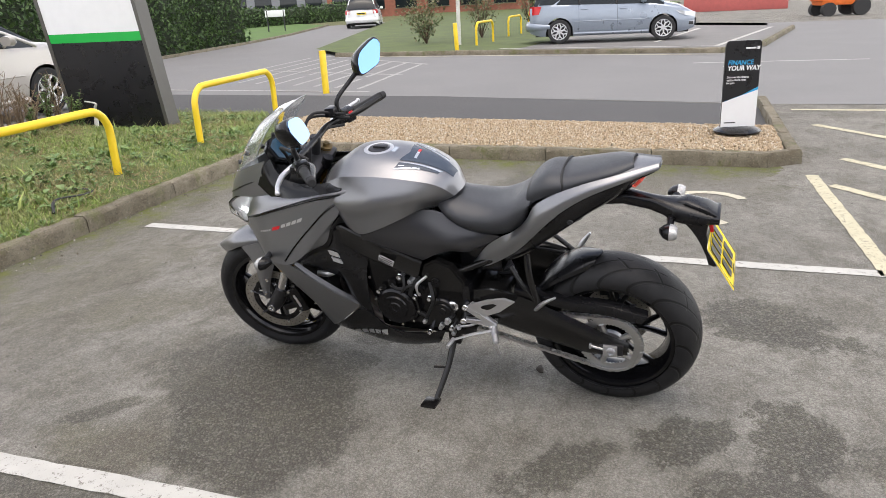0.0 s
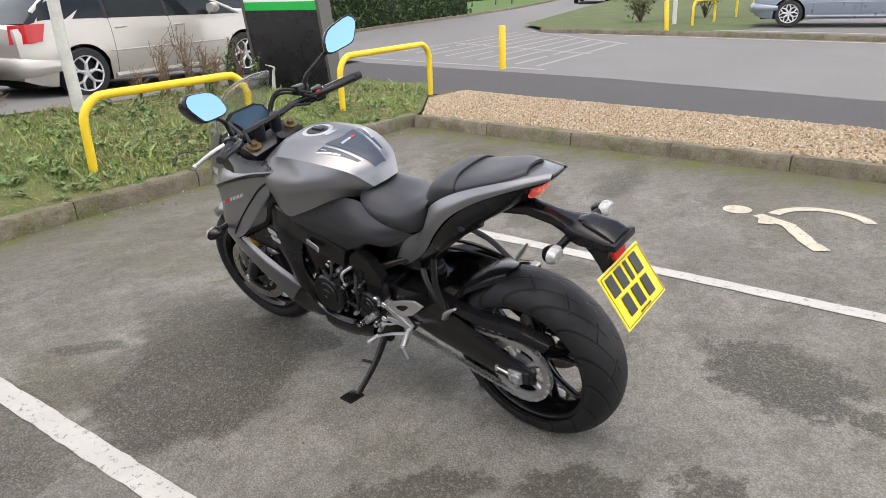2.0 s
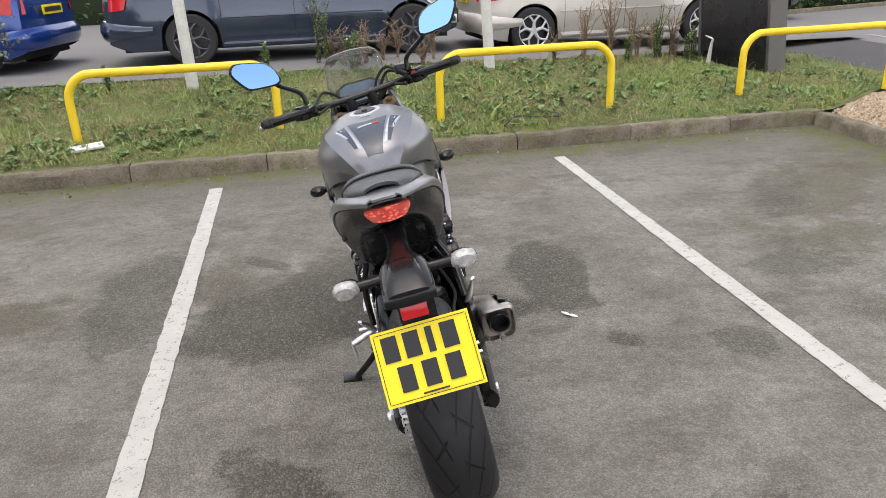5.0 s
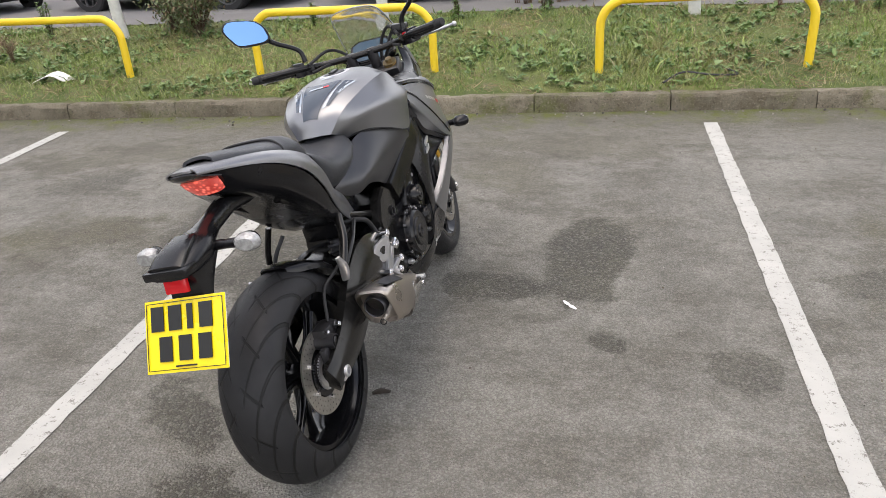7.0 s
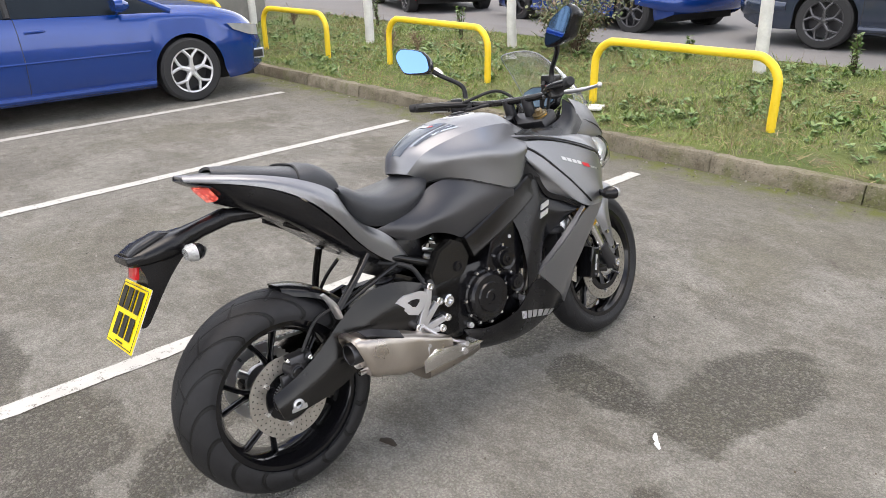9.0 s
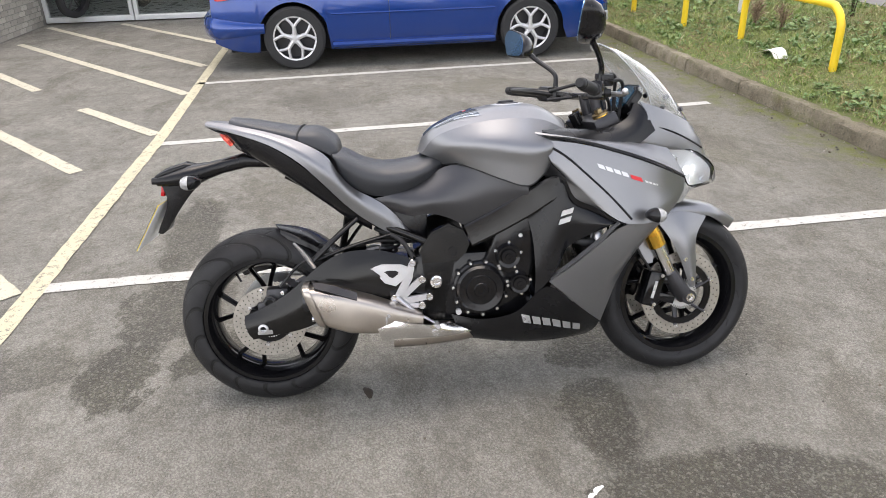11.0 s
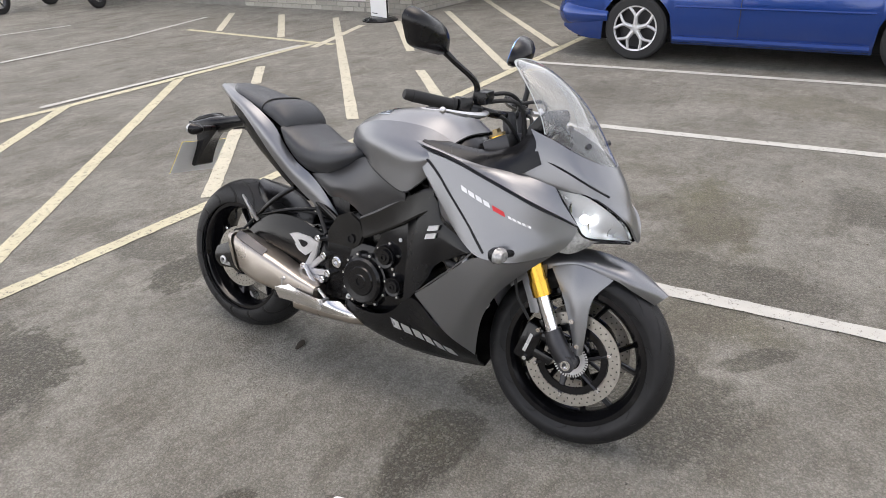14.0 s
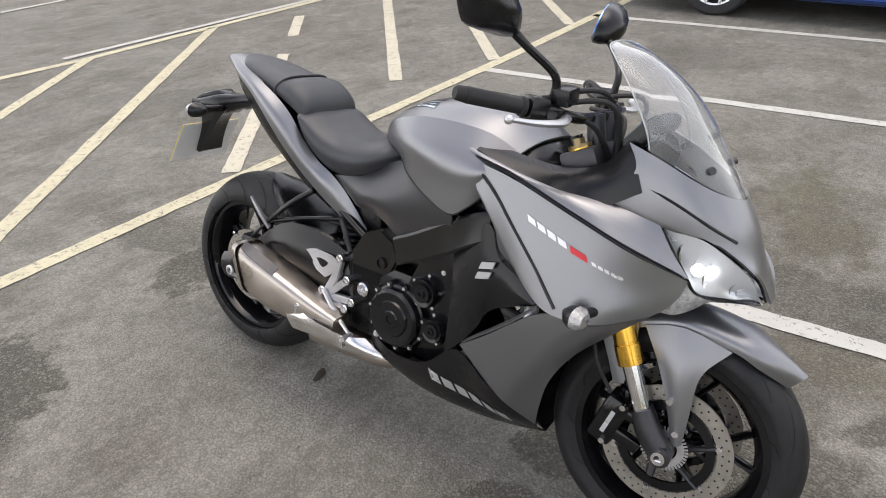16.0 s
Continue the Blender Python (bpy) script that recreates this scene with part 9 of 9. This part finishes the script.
def ico(seed):
    bm = bm_new()
    bmesh.ops.create_icosphere(bm, subdivisions=1, radius=1.0)
    r = np.random.RandomState(seed)
    v = np.array([p.co for p in bm.verts])
    v *= 1 + r.uniform(-0.22, 0.22, (len(v), 1))
    f = [tuple(q.index for q in face.verts) for face in bm.faces]
    bm.free()
    return v, f


def rot_m(r, sx, sy, sz, p, tilt=3.14):
    e = Euler((r.uniform(-tilt, tilt), r.uniform(-tilt, tilt), r.uniform(0, 6.28))).to_matrix()
    m = np.eye(4)
    m[:3, :3] = np.array(e) @ np.diag((sx, sy, sz))
    m[:3, 3] = p
    return m


def island_mat(name, cols, rough=0.85, bump=0.0, bscale=100, scale=30, dead=None, **more):
    """A colour for each loose piece of a joined heap, with grain on it."""
    n = Nodes(name)
    g = n.t.nodes.new("ShaderNodeNewGeometry")
    ramp = n.t.nodes.new("ShaderNodeValToRGB")
    n.t.links.new(g.outputs["Random Per Island"], ramp.inputs[0])
    el = ramp.color_ramp.elements
    while len(el) < len(cols):
        el.new(0.5)
    for i, c in enumerate(cols):
        el[i].position = i / (len(cols) - 1)
        el[i].color = (*c, 1)
    p = n.coord()
    nz = n.noise(p, scale, 4)
    c = n.mix(n.ramp(nz, 0.3, 0.75, 0.0, 0.45), ramp.outputs[0], tuple(v * 0.5 for v in cols[0]))
    if dead:
        c = n.mix(n.ramp(n.noise(p, 1.1, 6, 0.7), 0.50, 0.66, 0.0, 0.7), c, dead)
    if bump:
        n.bump(n.noise(p, bscale, 3), bump, 0.004)
    return n.done(c, rough, 0.0, **more)


M_GRAVEL = island_mat("buff_gravel", [(0.30, 0.22, 0.135), (0.43, 0.33, 0.21), (0.54, 0.45, 0.32), (0.37, 0.27, 0.16), (0.60, 0.55, 0.46)], 0.85, 0.3, 200, 60)
flat("gravel_bed", [(6.8, 4.25), (6.8, -0.5), (6.98, -0.72), (8.26, -0.7), (8.46, 2.5), (8.66, 5.3), (7.9, 4.9), (6.95, 4.25)], 0.075, M_SOIL, "soil bed under the gravel", "gravel bed")
R = np.random.RandomState(3)
sets = [ico(k) for k in range(8)]
pl = []
for _ in range(26000):
    y = R.uniform(-0.68, 4.9)
    x0, x1 = 6.85, 8.24 + 0.07 * (y + 0.7)
    if y > 4.2:
        x0 = 6.9 + (y - 4.2) * 1.35
    if x0 >= x1:
        continue
    x = R.uniform(x0, x1)
    s = R.uniform(0.007, 0.0155)
    edge = min(1.0, (x - 6.85) / 0.12, (x1 - x) / 0.1)
    pl.append((R.randint(8), rot_m(R, s * 1.35, s, s * 0.7, (x, y, 0.080 + 0.012 * max(0, edge) + R.uniform(-0.004, 0.008)))))
scatter("gravel", sets, pl, M_GRAVEL, "buff and cream loose gravel stones in the kerbed bed", "gravel")

# loose grit and bits on the tarmac
pl = []
for _ in range(900):
    x, y = R.uniform(-0.5, 6.6), R.uniform(-1.5, 3.9)
    s = R.uniform(0.002, 0.0055)
    pl.append((R.randint(8), rot_m(R, s, s, s * 0.7, (x, y, s * 0.4))))
for _ in range(260):
    x = R.uniform(-4, 6.6)
    s = R.uniform(0.004, 0.011)
    pl.append((R.randint(8), rot_m(R, s, s, s * 0.6, (x, kerb_y(x) - abs(R.normal(0, 0.12)) - 0.01, s * 0.4))))
M_GRIT = island_mat("pale_and_dark_grit", [(0.05, 0.045, 0.04), (0.30, 0.28, 0.25), (0.10, 0.08, 0.05), (0.42, 0.4, 0.36)], 0.9)
scatter("grit", sets, pl, M_GRIT, "scattered grit and crumbs on the tarmac", "grit")


# ---- grass and weeds ----
def blade_set(n_seg, bend, width):
    """A tapering, bent blade one unit high."""
    v, f = [], []
    for i in range(n_seg + 1):
        t = i / n_seg
        w = width * (1 - t) ** 0.7
        v += [(-w, bend * t * t, t * (1 - 0.25 * bend * t)), (w, bend * t * t, t * (1 - 0.25 * bend * t))]
    for i in range(n_seg):
        a = 2 * i
        f.append((a, a + 1, a + 3, a + 2))
    return np.array(v), f


def leaf_set(curl, wide):
    """A small oval leaf one unit long, folded a little along its rib."""
    v = [(0, 0, 0), (-wide * 0.7, 0.3, 0.05), (0, 0.32, -0.02), (wide * 0.7, 0.3, 0.05), (-wide * 0.8, 0.65, 0.08 + curl * 0.4), (0, 0.68, curl * 0.4), (wide * 0.8, 0.65, 0.08 + curl * 0.4), (0, 1.0, curl)]
    f = [(0, 2, 1), (0, 3, 2), (1, 2, 5, 4), (2, 3, 6, 5), (4, 5, 7), (5, 6, 7)]
    return np.array(v), f


blades = [blade_set(2, b, w) for b, w in ((0.3, 0.05), (0.7, 0.045), (1.1, 0.055), (0.9, 0.07))]
leaves = [leaf_set(c, w) for c, w in ((-0.1, 0.25), (-0.25, 0.3), (0.1, 0.22), (-0.35, 0.4))]
M_GRASS = island_mat("verge_grass", [(0.10, 0.17, 0.03), (0.20, 0.29, 0.055), (0.36, 0.42, 0.12), (0.14, 0.23, 0.04), (0.27, 0.35, 0.08), (0.48, 0.43, 0.25)], 0.55, scale=3, dead=(0.30, 0.25, 0.12), Subsurface_Weight=0.0)
M_WEED = island_mat("weed_leaves", [(0.07, 0.14, 0.03), (0.14, 0.24, 0.06), (0.24, 0.33, 0.11), (0.10, 0.18, 0.045)], 0.5, scale=6)
M_DRY = island_mat("dry_weed_stalks", [(0.17, 0.12, 0.08), (0.27, 0.19, 0.12), (0.36, 0.28, 0.18), (0.15, 0.09, 0.06)], 0.8, scale=10)
M_SHRUB = island_mat("shrub_leaves", [(0.07, 0.10, 0.035), (0.12, 0.16, 0.06), (0.20, 0.22, 0.10), (0.26, 0.15, 0.10)], 0.5, scale=10)
M_HEDGE = island_mat("hedge_leaves", [(0.03, 0.07, 0.015), (0.06, 0.12, 0.03), (0.10, 0.17, 0.045), (0.045, 0.09, 0.02)], 0.55, scale=3)
M_STEM = mat("brown_plant_stem", (0.09, 0.06, 0.04), 0.85, var=0.3, scale=10)


def in_verge(x, y):
    if x > 6.9 and y < 4.3 + (x - 6.9) * 0.75:
        return False
    if 7.55 < x < 7.9 and 6.4 < y < 7.95:
        return False
    return kerb_y(min(x, 6.9)) + 0.13 < y < verge_back(x) + 0.08


R = np.random.RandomState(11)
pl, pw = [], []
count = 0
while count < 120000:
    x = R.uniform(-13, 9.3) if R.rand() < 0.35 else R.uniform(-6, 8.9)
    y = R.uniform(3.75, 8.6)
    if not in_verge(x, y):
        continue
    d = 0.5 + 0.5 * noise.noise(Vector((x * 0.9, y * 0.9, 7))) + 0.35 * noise.noise(Vector((x * 3.1, y * 3.1, 2)))
    if R.rand() > 0.25 + 0.9 * d:
        continue
    count += 1
    h = R.uniform(0.02, 0.058) * (0.65 + 0.8 * d)
    if R.rand() < 0.03:
        h *= 2.1
    m = rot_m(R, h * 1.1, h, h, (x, y, verge_z(x, y) - 0.004), 0.5)
    pl.append((R.randint(4), m))
scatter("grass", blades, pl, M_GRASS, "short uneven grass on the verge", "grass")
# straw and dead stalks lying in the grass
pl = []
while len(pl) < 14000:
    x, y = R.uniform(-9, 8.8), R.uniform(3.85, 8.2)
    if not in_verge(x, y) or noise.noise(Vector((x * 0.8, y * 1.1, 40))) + 0.4 * noise.noise(Vector((x * 4, y * 4, 9))) < -0.02:
        continue
    h = R.uniform(0.03, 0.11)
    pl.append((R.randint(4), rot_m(R, h * 0.6, h, h, (x, y, verge_z(x, y) + R.uniform(0.0, 0.03)), 1.5)))
scatter("straw", blades, pl, island_mat("dead_straw", [(0.22, 0.16, 0.08), (0.36, 0.28, 0.15), (0.46, 0.38, 0.22), (0.12, 0.085, 0.05)], 0.8, scale=10), "dead brown straw lying in the grass", "straw")
# rosettes of broad weeds
count = 0
pw = []
while count < 3200:
    x, y = R.uniform(-9, 8.6), R.uniform(3.9, 8.2)
    if not in_verge(x, y):
        continue
    if noise.noise(Vector((x * 0.7, y * 0.9, 21))) < -0.12:
        continue
    count += 1
    z = verge_z(x, y)
    s = R.uniform(0.015, 0.045) if R.rand() < 0.7 else R.uniform(0.045, 0.085)
    for k in range(R.randint(5, 11)):
        a = R.uniform(0, 6.28)
        e = Euler((R.uniform(0.05, 0.8), 0, a)).to_matrix()
        m = np.eye(4)
        m[:3, :3] = np.array(e) * s * R.uniform(0.6, 1.2)
        m[:3, 3] = (x, y, z + 0.006 + R.uniform(0, 0.03))
        pw.append((R.randint(4), m))
scatter("weeds", leaves, pw, M_WEED, "low leafy weeds among the grass", "weeds")


def tall_weed(x, y, h, seed, material, label, dry=False, n_st=3, leafy=26):
    """A clump of stalks with small leaves up them."""
    r = np.random.RandomState(seed)
    z = verge_z(x, y) - 0.01
    bm = bm_new()
    V = []
    for s in range(n_st):
        a, lean = r.uniform(0, 6.28), r.uniform(0.03, 0.3)
        hh = h * r.uniform(0.6, 1.0)
        pts = [(r.uniform(-0.03, 0.03) + math.cos(a) * lean * hh * t * t, r.uniform(-0.03, 0.03) * 0 + math.sin(a) * lean * hh * t * t, hh * t) for t in (0, 0.35, 0.7, 1.0)]
        tube(bm, pts, [0.006, 0.005, 0.004, 0.002], 5, 8)
        P = spline(pts, 24)
        for k in range(leafy):
            q = P[int(r.uniform(3, 24))]
            V.append((q, r.uniform(0, 6.28), r.uniform(-0.2, 0.9), r.uniform(0.02, 0.055) * (0.6 if dry else 1.0)))
        if dry:
            for k in range(5):
                q = P[int(r.uniform(8, 24))]
                b = r.uniform(0, 6.28)
                e = (q[0] + math.cos(b) * 0.1, q[1] + math.sin(b) * 0.1, q[2] + r.uniform(0.04, 0.12))
                tube(bm, [tuple(q), e], [0.003, 0.0015], 4, 3)
                for _ in range(6):
                    V.append((np.array(q) + (np.array(e) - np.array(q)) * r.rand(), r.uniform(0, 6.28), r.uniform(-0.3, 0.9), r.uniform(0.012, 0.03)))
    top = part("stem", bm, M_STEM if not dry else M_DRY)
    top.name = "weed_plant"
    top.matrix_basis = Matrix.Translation((x, y, z))
    tagged(top, label, "weed", "tall weeds")
    Vv, F, off = [], [], 0
    for q, a, t, s in V:
        v, f = leaves[r.randint(4)]
        e = np.array(Euler((t, 0, a)).to_matrix()) * s
        Vv.append(v @ e.T + np.array(q))
        F.extend([tuple(i + off for i in face) for face in f])
        off += len(v)
    me = bpy.data.meshes.new("leaves")
    me.from_pydata(np.concatenate(Vv).tolist(), [], F)
    me.materials.append(material)
    ob = new("leaves", me)
    ob.parent = top
    tagged(ob, kind="stuff")


G, D = "tall green weed with small leaves growing in the verge", "dry brown weed stalks standing in the verge"
for k, (x, y, h, dry) in enumerate([(2.44, 7.35, 0.95, 0), (2.54, 7.25, 0.8, 0), (2.72, 7.3, 0.42, 1), (2.93, 7.3, 0.36, 1), (2.80, 6.85, 0.42, 0), (3.2, 7.3, 0.40, 1), (2.86, 6.95, 0.45, 0), (3.6, 6.7, 0.35, 1),
                                    (5.7, 7.3, 0.8, 1), (6.05, 7.3, 0.85, 1), (6.35, 7.35, 0.75, 1), (6.6, 7.2, 0.7, 0), (7.0, 7.15, 0.6, 0), (6.9, 7.4, 0.7, 1), (3.4, 7.5, 0.5, 1), (3.0, 7.4, 0.5, 1), (3.8, 7.3, 0.45, 1), (2.6, 7.3, 0.4, 1), (5.6, 7.0, 0.6, 1), (5.95, 7.05, 0.7, 1), (6.3, 7.1, 0.55, 1), (6.1, 6.9, 0.4, 0), (6.7, 7.3, 0.45, 0), (7.0, 7.5, 0.4, 1), (7.3, 7.6, 0.45, 0), (5.2, 6.9, 0.35, 1),
                                    (6.9, 7.9, 0.5, 1), (7.0, 8.2, 0.45, 1), (-3.0, 5.0, 0.25, 1), (-2.6, 5.1, 0.28, 1), (-3.3, 5.2, 0.25, 1), (-4.9, 6.2, 0.5, 0), (-2.9, 6.1, 0.5, 0), (1.9, 6.5, 0.4, 0), (0.3, 6.4, 0.3, 0), (-6.2, 5.5, 0.35, 1)]):
    tall_weed(x, y, h, 50 + k, M_DRY if dry else M_WEED, D if dry else G, bool(dry), 7 if dry else 5, 34 if dry else 60)


def bush(x, y, h, w, seed, n_leaf, material, label, name="shrub", z=None, size=(0.03, 0.06), group=""):
    r = np.random.RandomState(seed)
    z = verge_z(x, y) if z is None else z
    bm = bm_new()
    V = []
    for s in range(16):
        a = r.uniform(0, 6.28)
        k = r.uniform(0.35, 1.0)
        tip = np.array((math.cos(a) * w * k, math.sin(a) * w * k, h * r.uniform(0.5, 1.0)))
        pts = [(0, 0, 0), tuple(tip * (0.4, 0.4, 0.55)), tuple(tip)]
        tube(bm, pts, [0.012, 0.008, 0.003], 5, 8)
        P = spline(pts, 20)
        for _ in range(n_leaf // 16):
            q = np.array(P[int(r.uniform(5, 20.99))]) + r.normal(0, 0.05 + 0.05 * w, 3)
            V.append((q, r))
    top = part("shrub", bm, M_STEM)
    top.name = name
    top.matrix_basis = Matrix.Translation((x, y, z - 0.01))
    tagged(top, label, name, group)
    Vv, F, off = [], [], 0
    for q, _ in V:
        v, f = leaves[r.randint(4)]
        e = np.array(Euler((r.uniform(-1.2, 1.2), r.uniform(-0.6, 0.6), r.uniform(0, 6.28))).to_matrix()) * r.uniform(*size)
        Vv.append(v @ e.T + q)
        F.extend([tuple(i + off for i in face) for face in f])
        off += len(v)
    me = bpy.data.meshes.new("leaves")
    me.from_pydata(np.concatenate(Vv).tolist(), [], F)
    me.materials.append(material)
    ob = new("leaves", me)
    ob.parent = top
    tagged(ob, kind="stuff")


bush(-0.95, 6.1, 0.85, 0.5, 1, 2200, M_SHRUB, "scruffy dark green shrub with reddish tips in the verge")
bush(-1.35, 6.25, 0.7, 0.4, 2, 1100, M_SHRUB, "scruffy green shrub beside a white post")
bush(22.2, 8.6, 1.6, 0.9, 4, 1200, M_SHRUB, "brown-green shrub on the far island", z=0.1, size=(0.06, 0.12))
bush(24.5, 7.5, 2.6, 1.2, 5, 1200, M_SHRUB, "thin bare-branched shrub on the far island", z=0.1, size=(0.06, 0.12))
bush(27.5, 6.5, 2.6, 1.2, 6, 1200, M_SHRUB, "thin bare-branched shrub on the far island", z=0.1, size=(0.06, 0.12))
flat("verge_island", [(19.22, 10.1), (18.9, 5.7), (18.85, 4.9), (30, 3.4), (70, 3.4), (70, 29), (48, 21.4), (21.1, 11.95)], 0.11, mat("rough_island_turf", (0.075, 0.10, 0.03), 0.95, var=0.4, scale=1.2, bump=0.8, bscale=25), "rough turf on the far island", "grass verge")
flat("parking_island", [(18.98, 5.7), (18.1, -0.1), (19.55, -0.95), (26, -2.05), (30, 3.4), (18.85, 4.9)], 0.105, M_PATH_GREY, "grey parking island tarmac", "parking")
island_lines = thing("island_markings", "white painted bay lines on the far island", "road marking", kind="structure")
for k, (a, b) in enumerate([((19.3, 5.4), (18.5, 0.0)), ((18.5, 0.0), (25.5, -1.5)), ((20.2, 1.5), (26, 0.6))]):
    stripe(island_lines, "white_line", a, b, 0.12, 0.112, M_LINE, 300 + k)


# ---- hedges ----
def hedge(pts, h, w, n_leaf, seed, label, size):
    """A long hedge: a dark twiggy core and many leaf clumps with an uneven outline."""
    r = np.random.RandomState(seed)
    V, F, off = [], [], 0
    P = spline([(*p, 0) for p in pts], 60)
    for _ in range(n_leaf):
        i = int(r.uniform(0, 60))
        q = P[i] + (P[i + 1] - P[i]) * r.rand()
        d = P[i + 1] - P[i]
        nrm = np.array((-d[1], d[0], 0)) / np.linalg.norm(d)
        bulge = 1 + 0.25 * noise.noise(Vector((q[0] * 0.5, q[1] * 0.5, 1)))
        t = r.uniform(0.02, 1)
        side = math.copysign(1, r.rand() - 0.5) * r.uniform(0.75, 1.08) if r.rand() < 0.8 else r.uniform(-1, 1)
        prof = (1 - t ** 3) ** 0.5 if t < 1 else 0
        pos = q + nrm * side * w * prof * bulge + np.array((0, 0, t * h * bulge))
        v, f = leaves[r.randint(4)]
        e = np.array(Euler((r.uniform(-1.3, 1.3), r.uniform(-0.6, 0.6), r.uniform(0, 6.28))).to_matrix()) * r.uniform(*size)
        V.append(v @ e.T + pos)
        F.extend([tuple(k + off for k in face) for face in f])
        off += len(v)
    me = bpy.data.meshes.new("hedge")
    me.from_pydata(np.concatenate(V).tolist(), [], F)
    me.materials.append(M_HEDGE)
    ob = tagged(new("hedge", me), label, "hedge", kind="stuff")
    bm = bm_new()
    rings = []
    for i in range(0, 61, 3):
        q = P[i]
        d = P[min(i + 1, 60)] - P[max(i - 1, 0)]
        nrm = np.array((-d[1], d[0], 0)) / np.linalg.norm(d)
        b = 1 + 0.25 * noise.noise(Vector((q[0] * 0.5, q[1] * 0.5, 1)))
        rings.append([bm.verts.new(q + nrm * sx * w * b * 0.86 + np.array((0, 0, sz * h * b))) for sx, sz in ((-1, 0), (-0.95, 0.5), (-0.6, 0.85), (0, 0.94), (0.6, 0.85), (0.95, 0.5), (1, 0))])
    for a, b in zip(rings, rings[1:]):
        for j in range(6):
            bm.faces.new((a[j], b[j], b[j + 1], a[j + 1]))
    bm.faces.new(rings[0])
    bm.faces.new(rings[-1])
    core = part("core", bm, mat("dark_hedge_core", (0.015, 0.025, 0.008), 0.95), ob)


hedge([(12.5, 16.4), (17, 18.0), (22, 19.0), (27.5, 20.2)], 3.4, 1.1, 26000, 31, "tall dense dark green hedge along the street", (0.09, 0.17))
hedge([(2, 17.0), (6, 16.5), (11, 16.2)], 3.0, 1.0, 8000, 32, "tall dense green hedge behind the lane", (0.1, 0.18))
hedge([(-30, 16.5), (-12, 17.5), (2, 17.2)], 2.6, 1.0, 9000, 33, "green hedge behind the lane", (0.12, 0.22))
hedge([(42, 33), (50, 31), (58, 29)], 1.3, 0.9, 6000, 34, "low clipped hedge in front of the offices", (0.15, 0.25))
flat("verge_street", [(26.8, 18.55), (33, 20.35), (45, 24.8), (52, 32), (40, 30), (28, 20.5)], 0.06, mat("street_lawn", (0.07, 0.13, 0.025), 0.95, var=0.3, scale=1, bump=0.6, bscale=20), "green grass verge beside the street", "grass verge")


# ---- litter and marks near the bike ----
bm = bm_new()
rr = random.Random(4)
tube(bm, [(3.435, 1.185, 0.004), (3.45, 1.160, 0.007), (3.462, 1.152, 0.003), (3.47, 1.138, 0.007), (3.49, 1.125, 0.003)], [0.004, 0.009, 0.005, 0.009, 0.004], 6, 14, flat=0.5)
tagged(part("paper_scrap", bm, M_WHITE), "small crumpled scrap of white paper on the tarmac", "litter")
bm = bm_new()
tube(bm, [(2.84, 0.48, 0.004), (2.865, 0.495, 0.006), (2.9, 0.50, 0.003)], [0.008, 0.016, 0.007], 6, 6, flat=0.4)
tagged(part("dead_leaf", bm, mat("dark_leaf", (0.03, 0.022, 0.014), 0.8, var=0.3, scale=40)), "dark curled dead leaf on the tarmac", "litter")
# torn black scrap near the kerb, shaped as a flattened strip
bm = bm_new()
tube(bm, [(3.95, 4.32, 0.15), (4.1, 4.45, 0.2), (4.3, 4.4, 0.19), (4.5, 4.5, 0.17), (4.42, 4.6, 0.2)], 0.012, 6, 20, flat=0.5)
tagged(part("black_scrap", bm, M_RUBBER), "torn black scrap lying in the grass", "litter")
bm = bm_new()
box(bm, (0, 0, 0), (0.24, 0.14, 0.02), pose(0.6, 4.4, 0.19, 4, -3, 20), 0.004)
tagged(part("paper_scrap", bm, M_POST), "flattened pale paper scrap on the grass", "litter")
bm = bm_new()
skin(bm, [[(-1.75, 4.35, 0.2), (-1.6, 4.42, 0.25), (-1.45, 4.4, 0.2)], [(-1.78, 4.5, 0.21), (-1.6, 4.55, 0.27), (-1.4, 4.52, 0.2)]], 6, 4, 0.002)
tagged(part("plastic_scrap", bm, M_POST), "grey crumpled plastic scrap on the verge", "litter")

# worn wheeled-chair sign of the next bay: plain arcs and bars
mark = thing("bay_symbol", "worn cream painted bay symbol on the tarmac", "road marking", kind="structure")


def arc_mark(name, cx, cy, r, a0, a1, w, z):
    bm = bm_new()
    last = None
    for k in range(25):
        a = radians(a0 + (a1 - a0) * k / 24)
        row = [bm.verts.new((cx + (r + e) * math.cos(a), cy + (r + e) * math.sin(a), z)) for e in (-w / 2, w / 2)]
        if last:
            bm.faces.new((last[0], last[1], row[1], row[0]))
        last = row
    part(name, bm, M_LINE_C, mark, smooth=0)


SYMBOL_ARCS = [(5.56, -0.09, 0.28, 84, -62, 0.075), (5.57, 0.41, 0.045, 0, 360, 0.09)]
for k, a in enumerate(SYMBOL_ARCS):
    arc_mark("painted_arc", *a, 0.0045)
for k, (a, b) in enumerate([((5.52, 0.27), (5.40, 0.03)), ((5.40, 0.05), (5.2, -0.09)), ((5.2, -0.08), (5.05, -0.21)), ((5.47, 0.20), (5.36, 0.17))]):
    stripe(mark, "painted_bar", a, b, 0.09, 0.005 + 0.0005 * k, M_LINE_C, 200 + k)
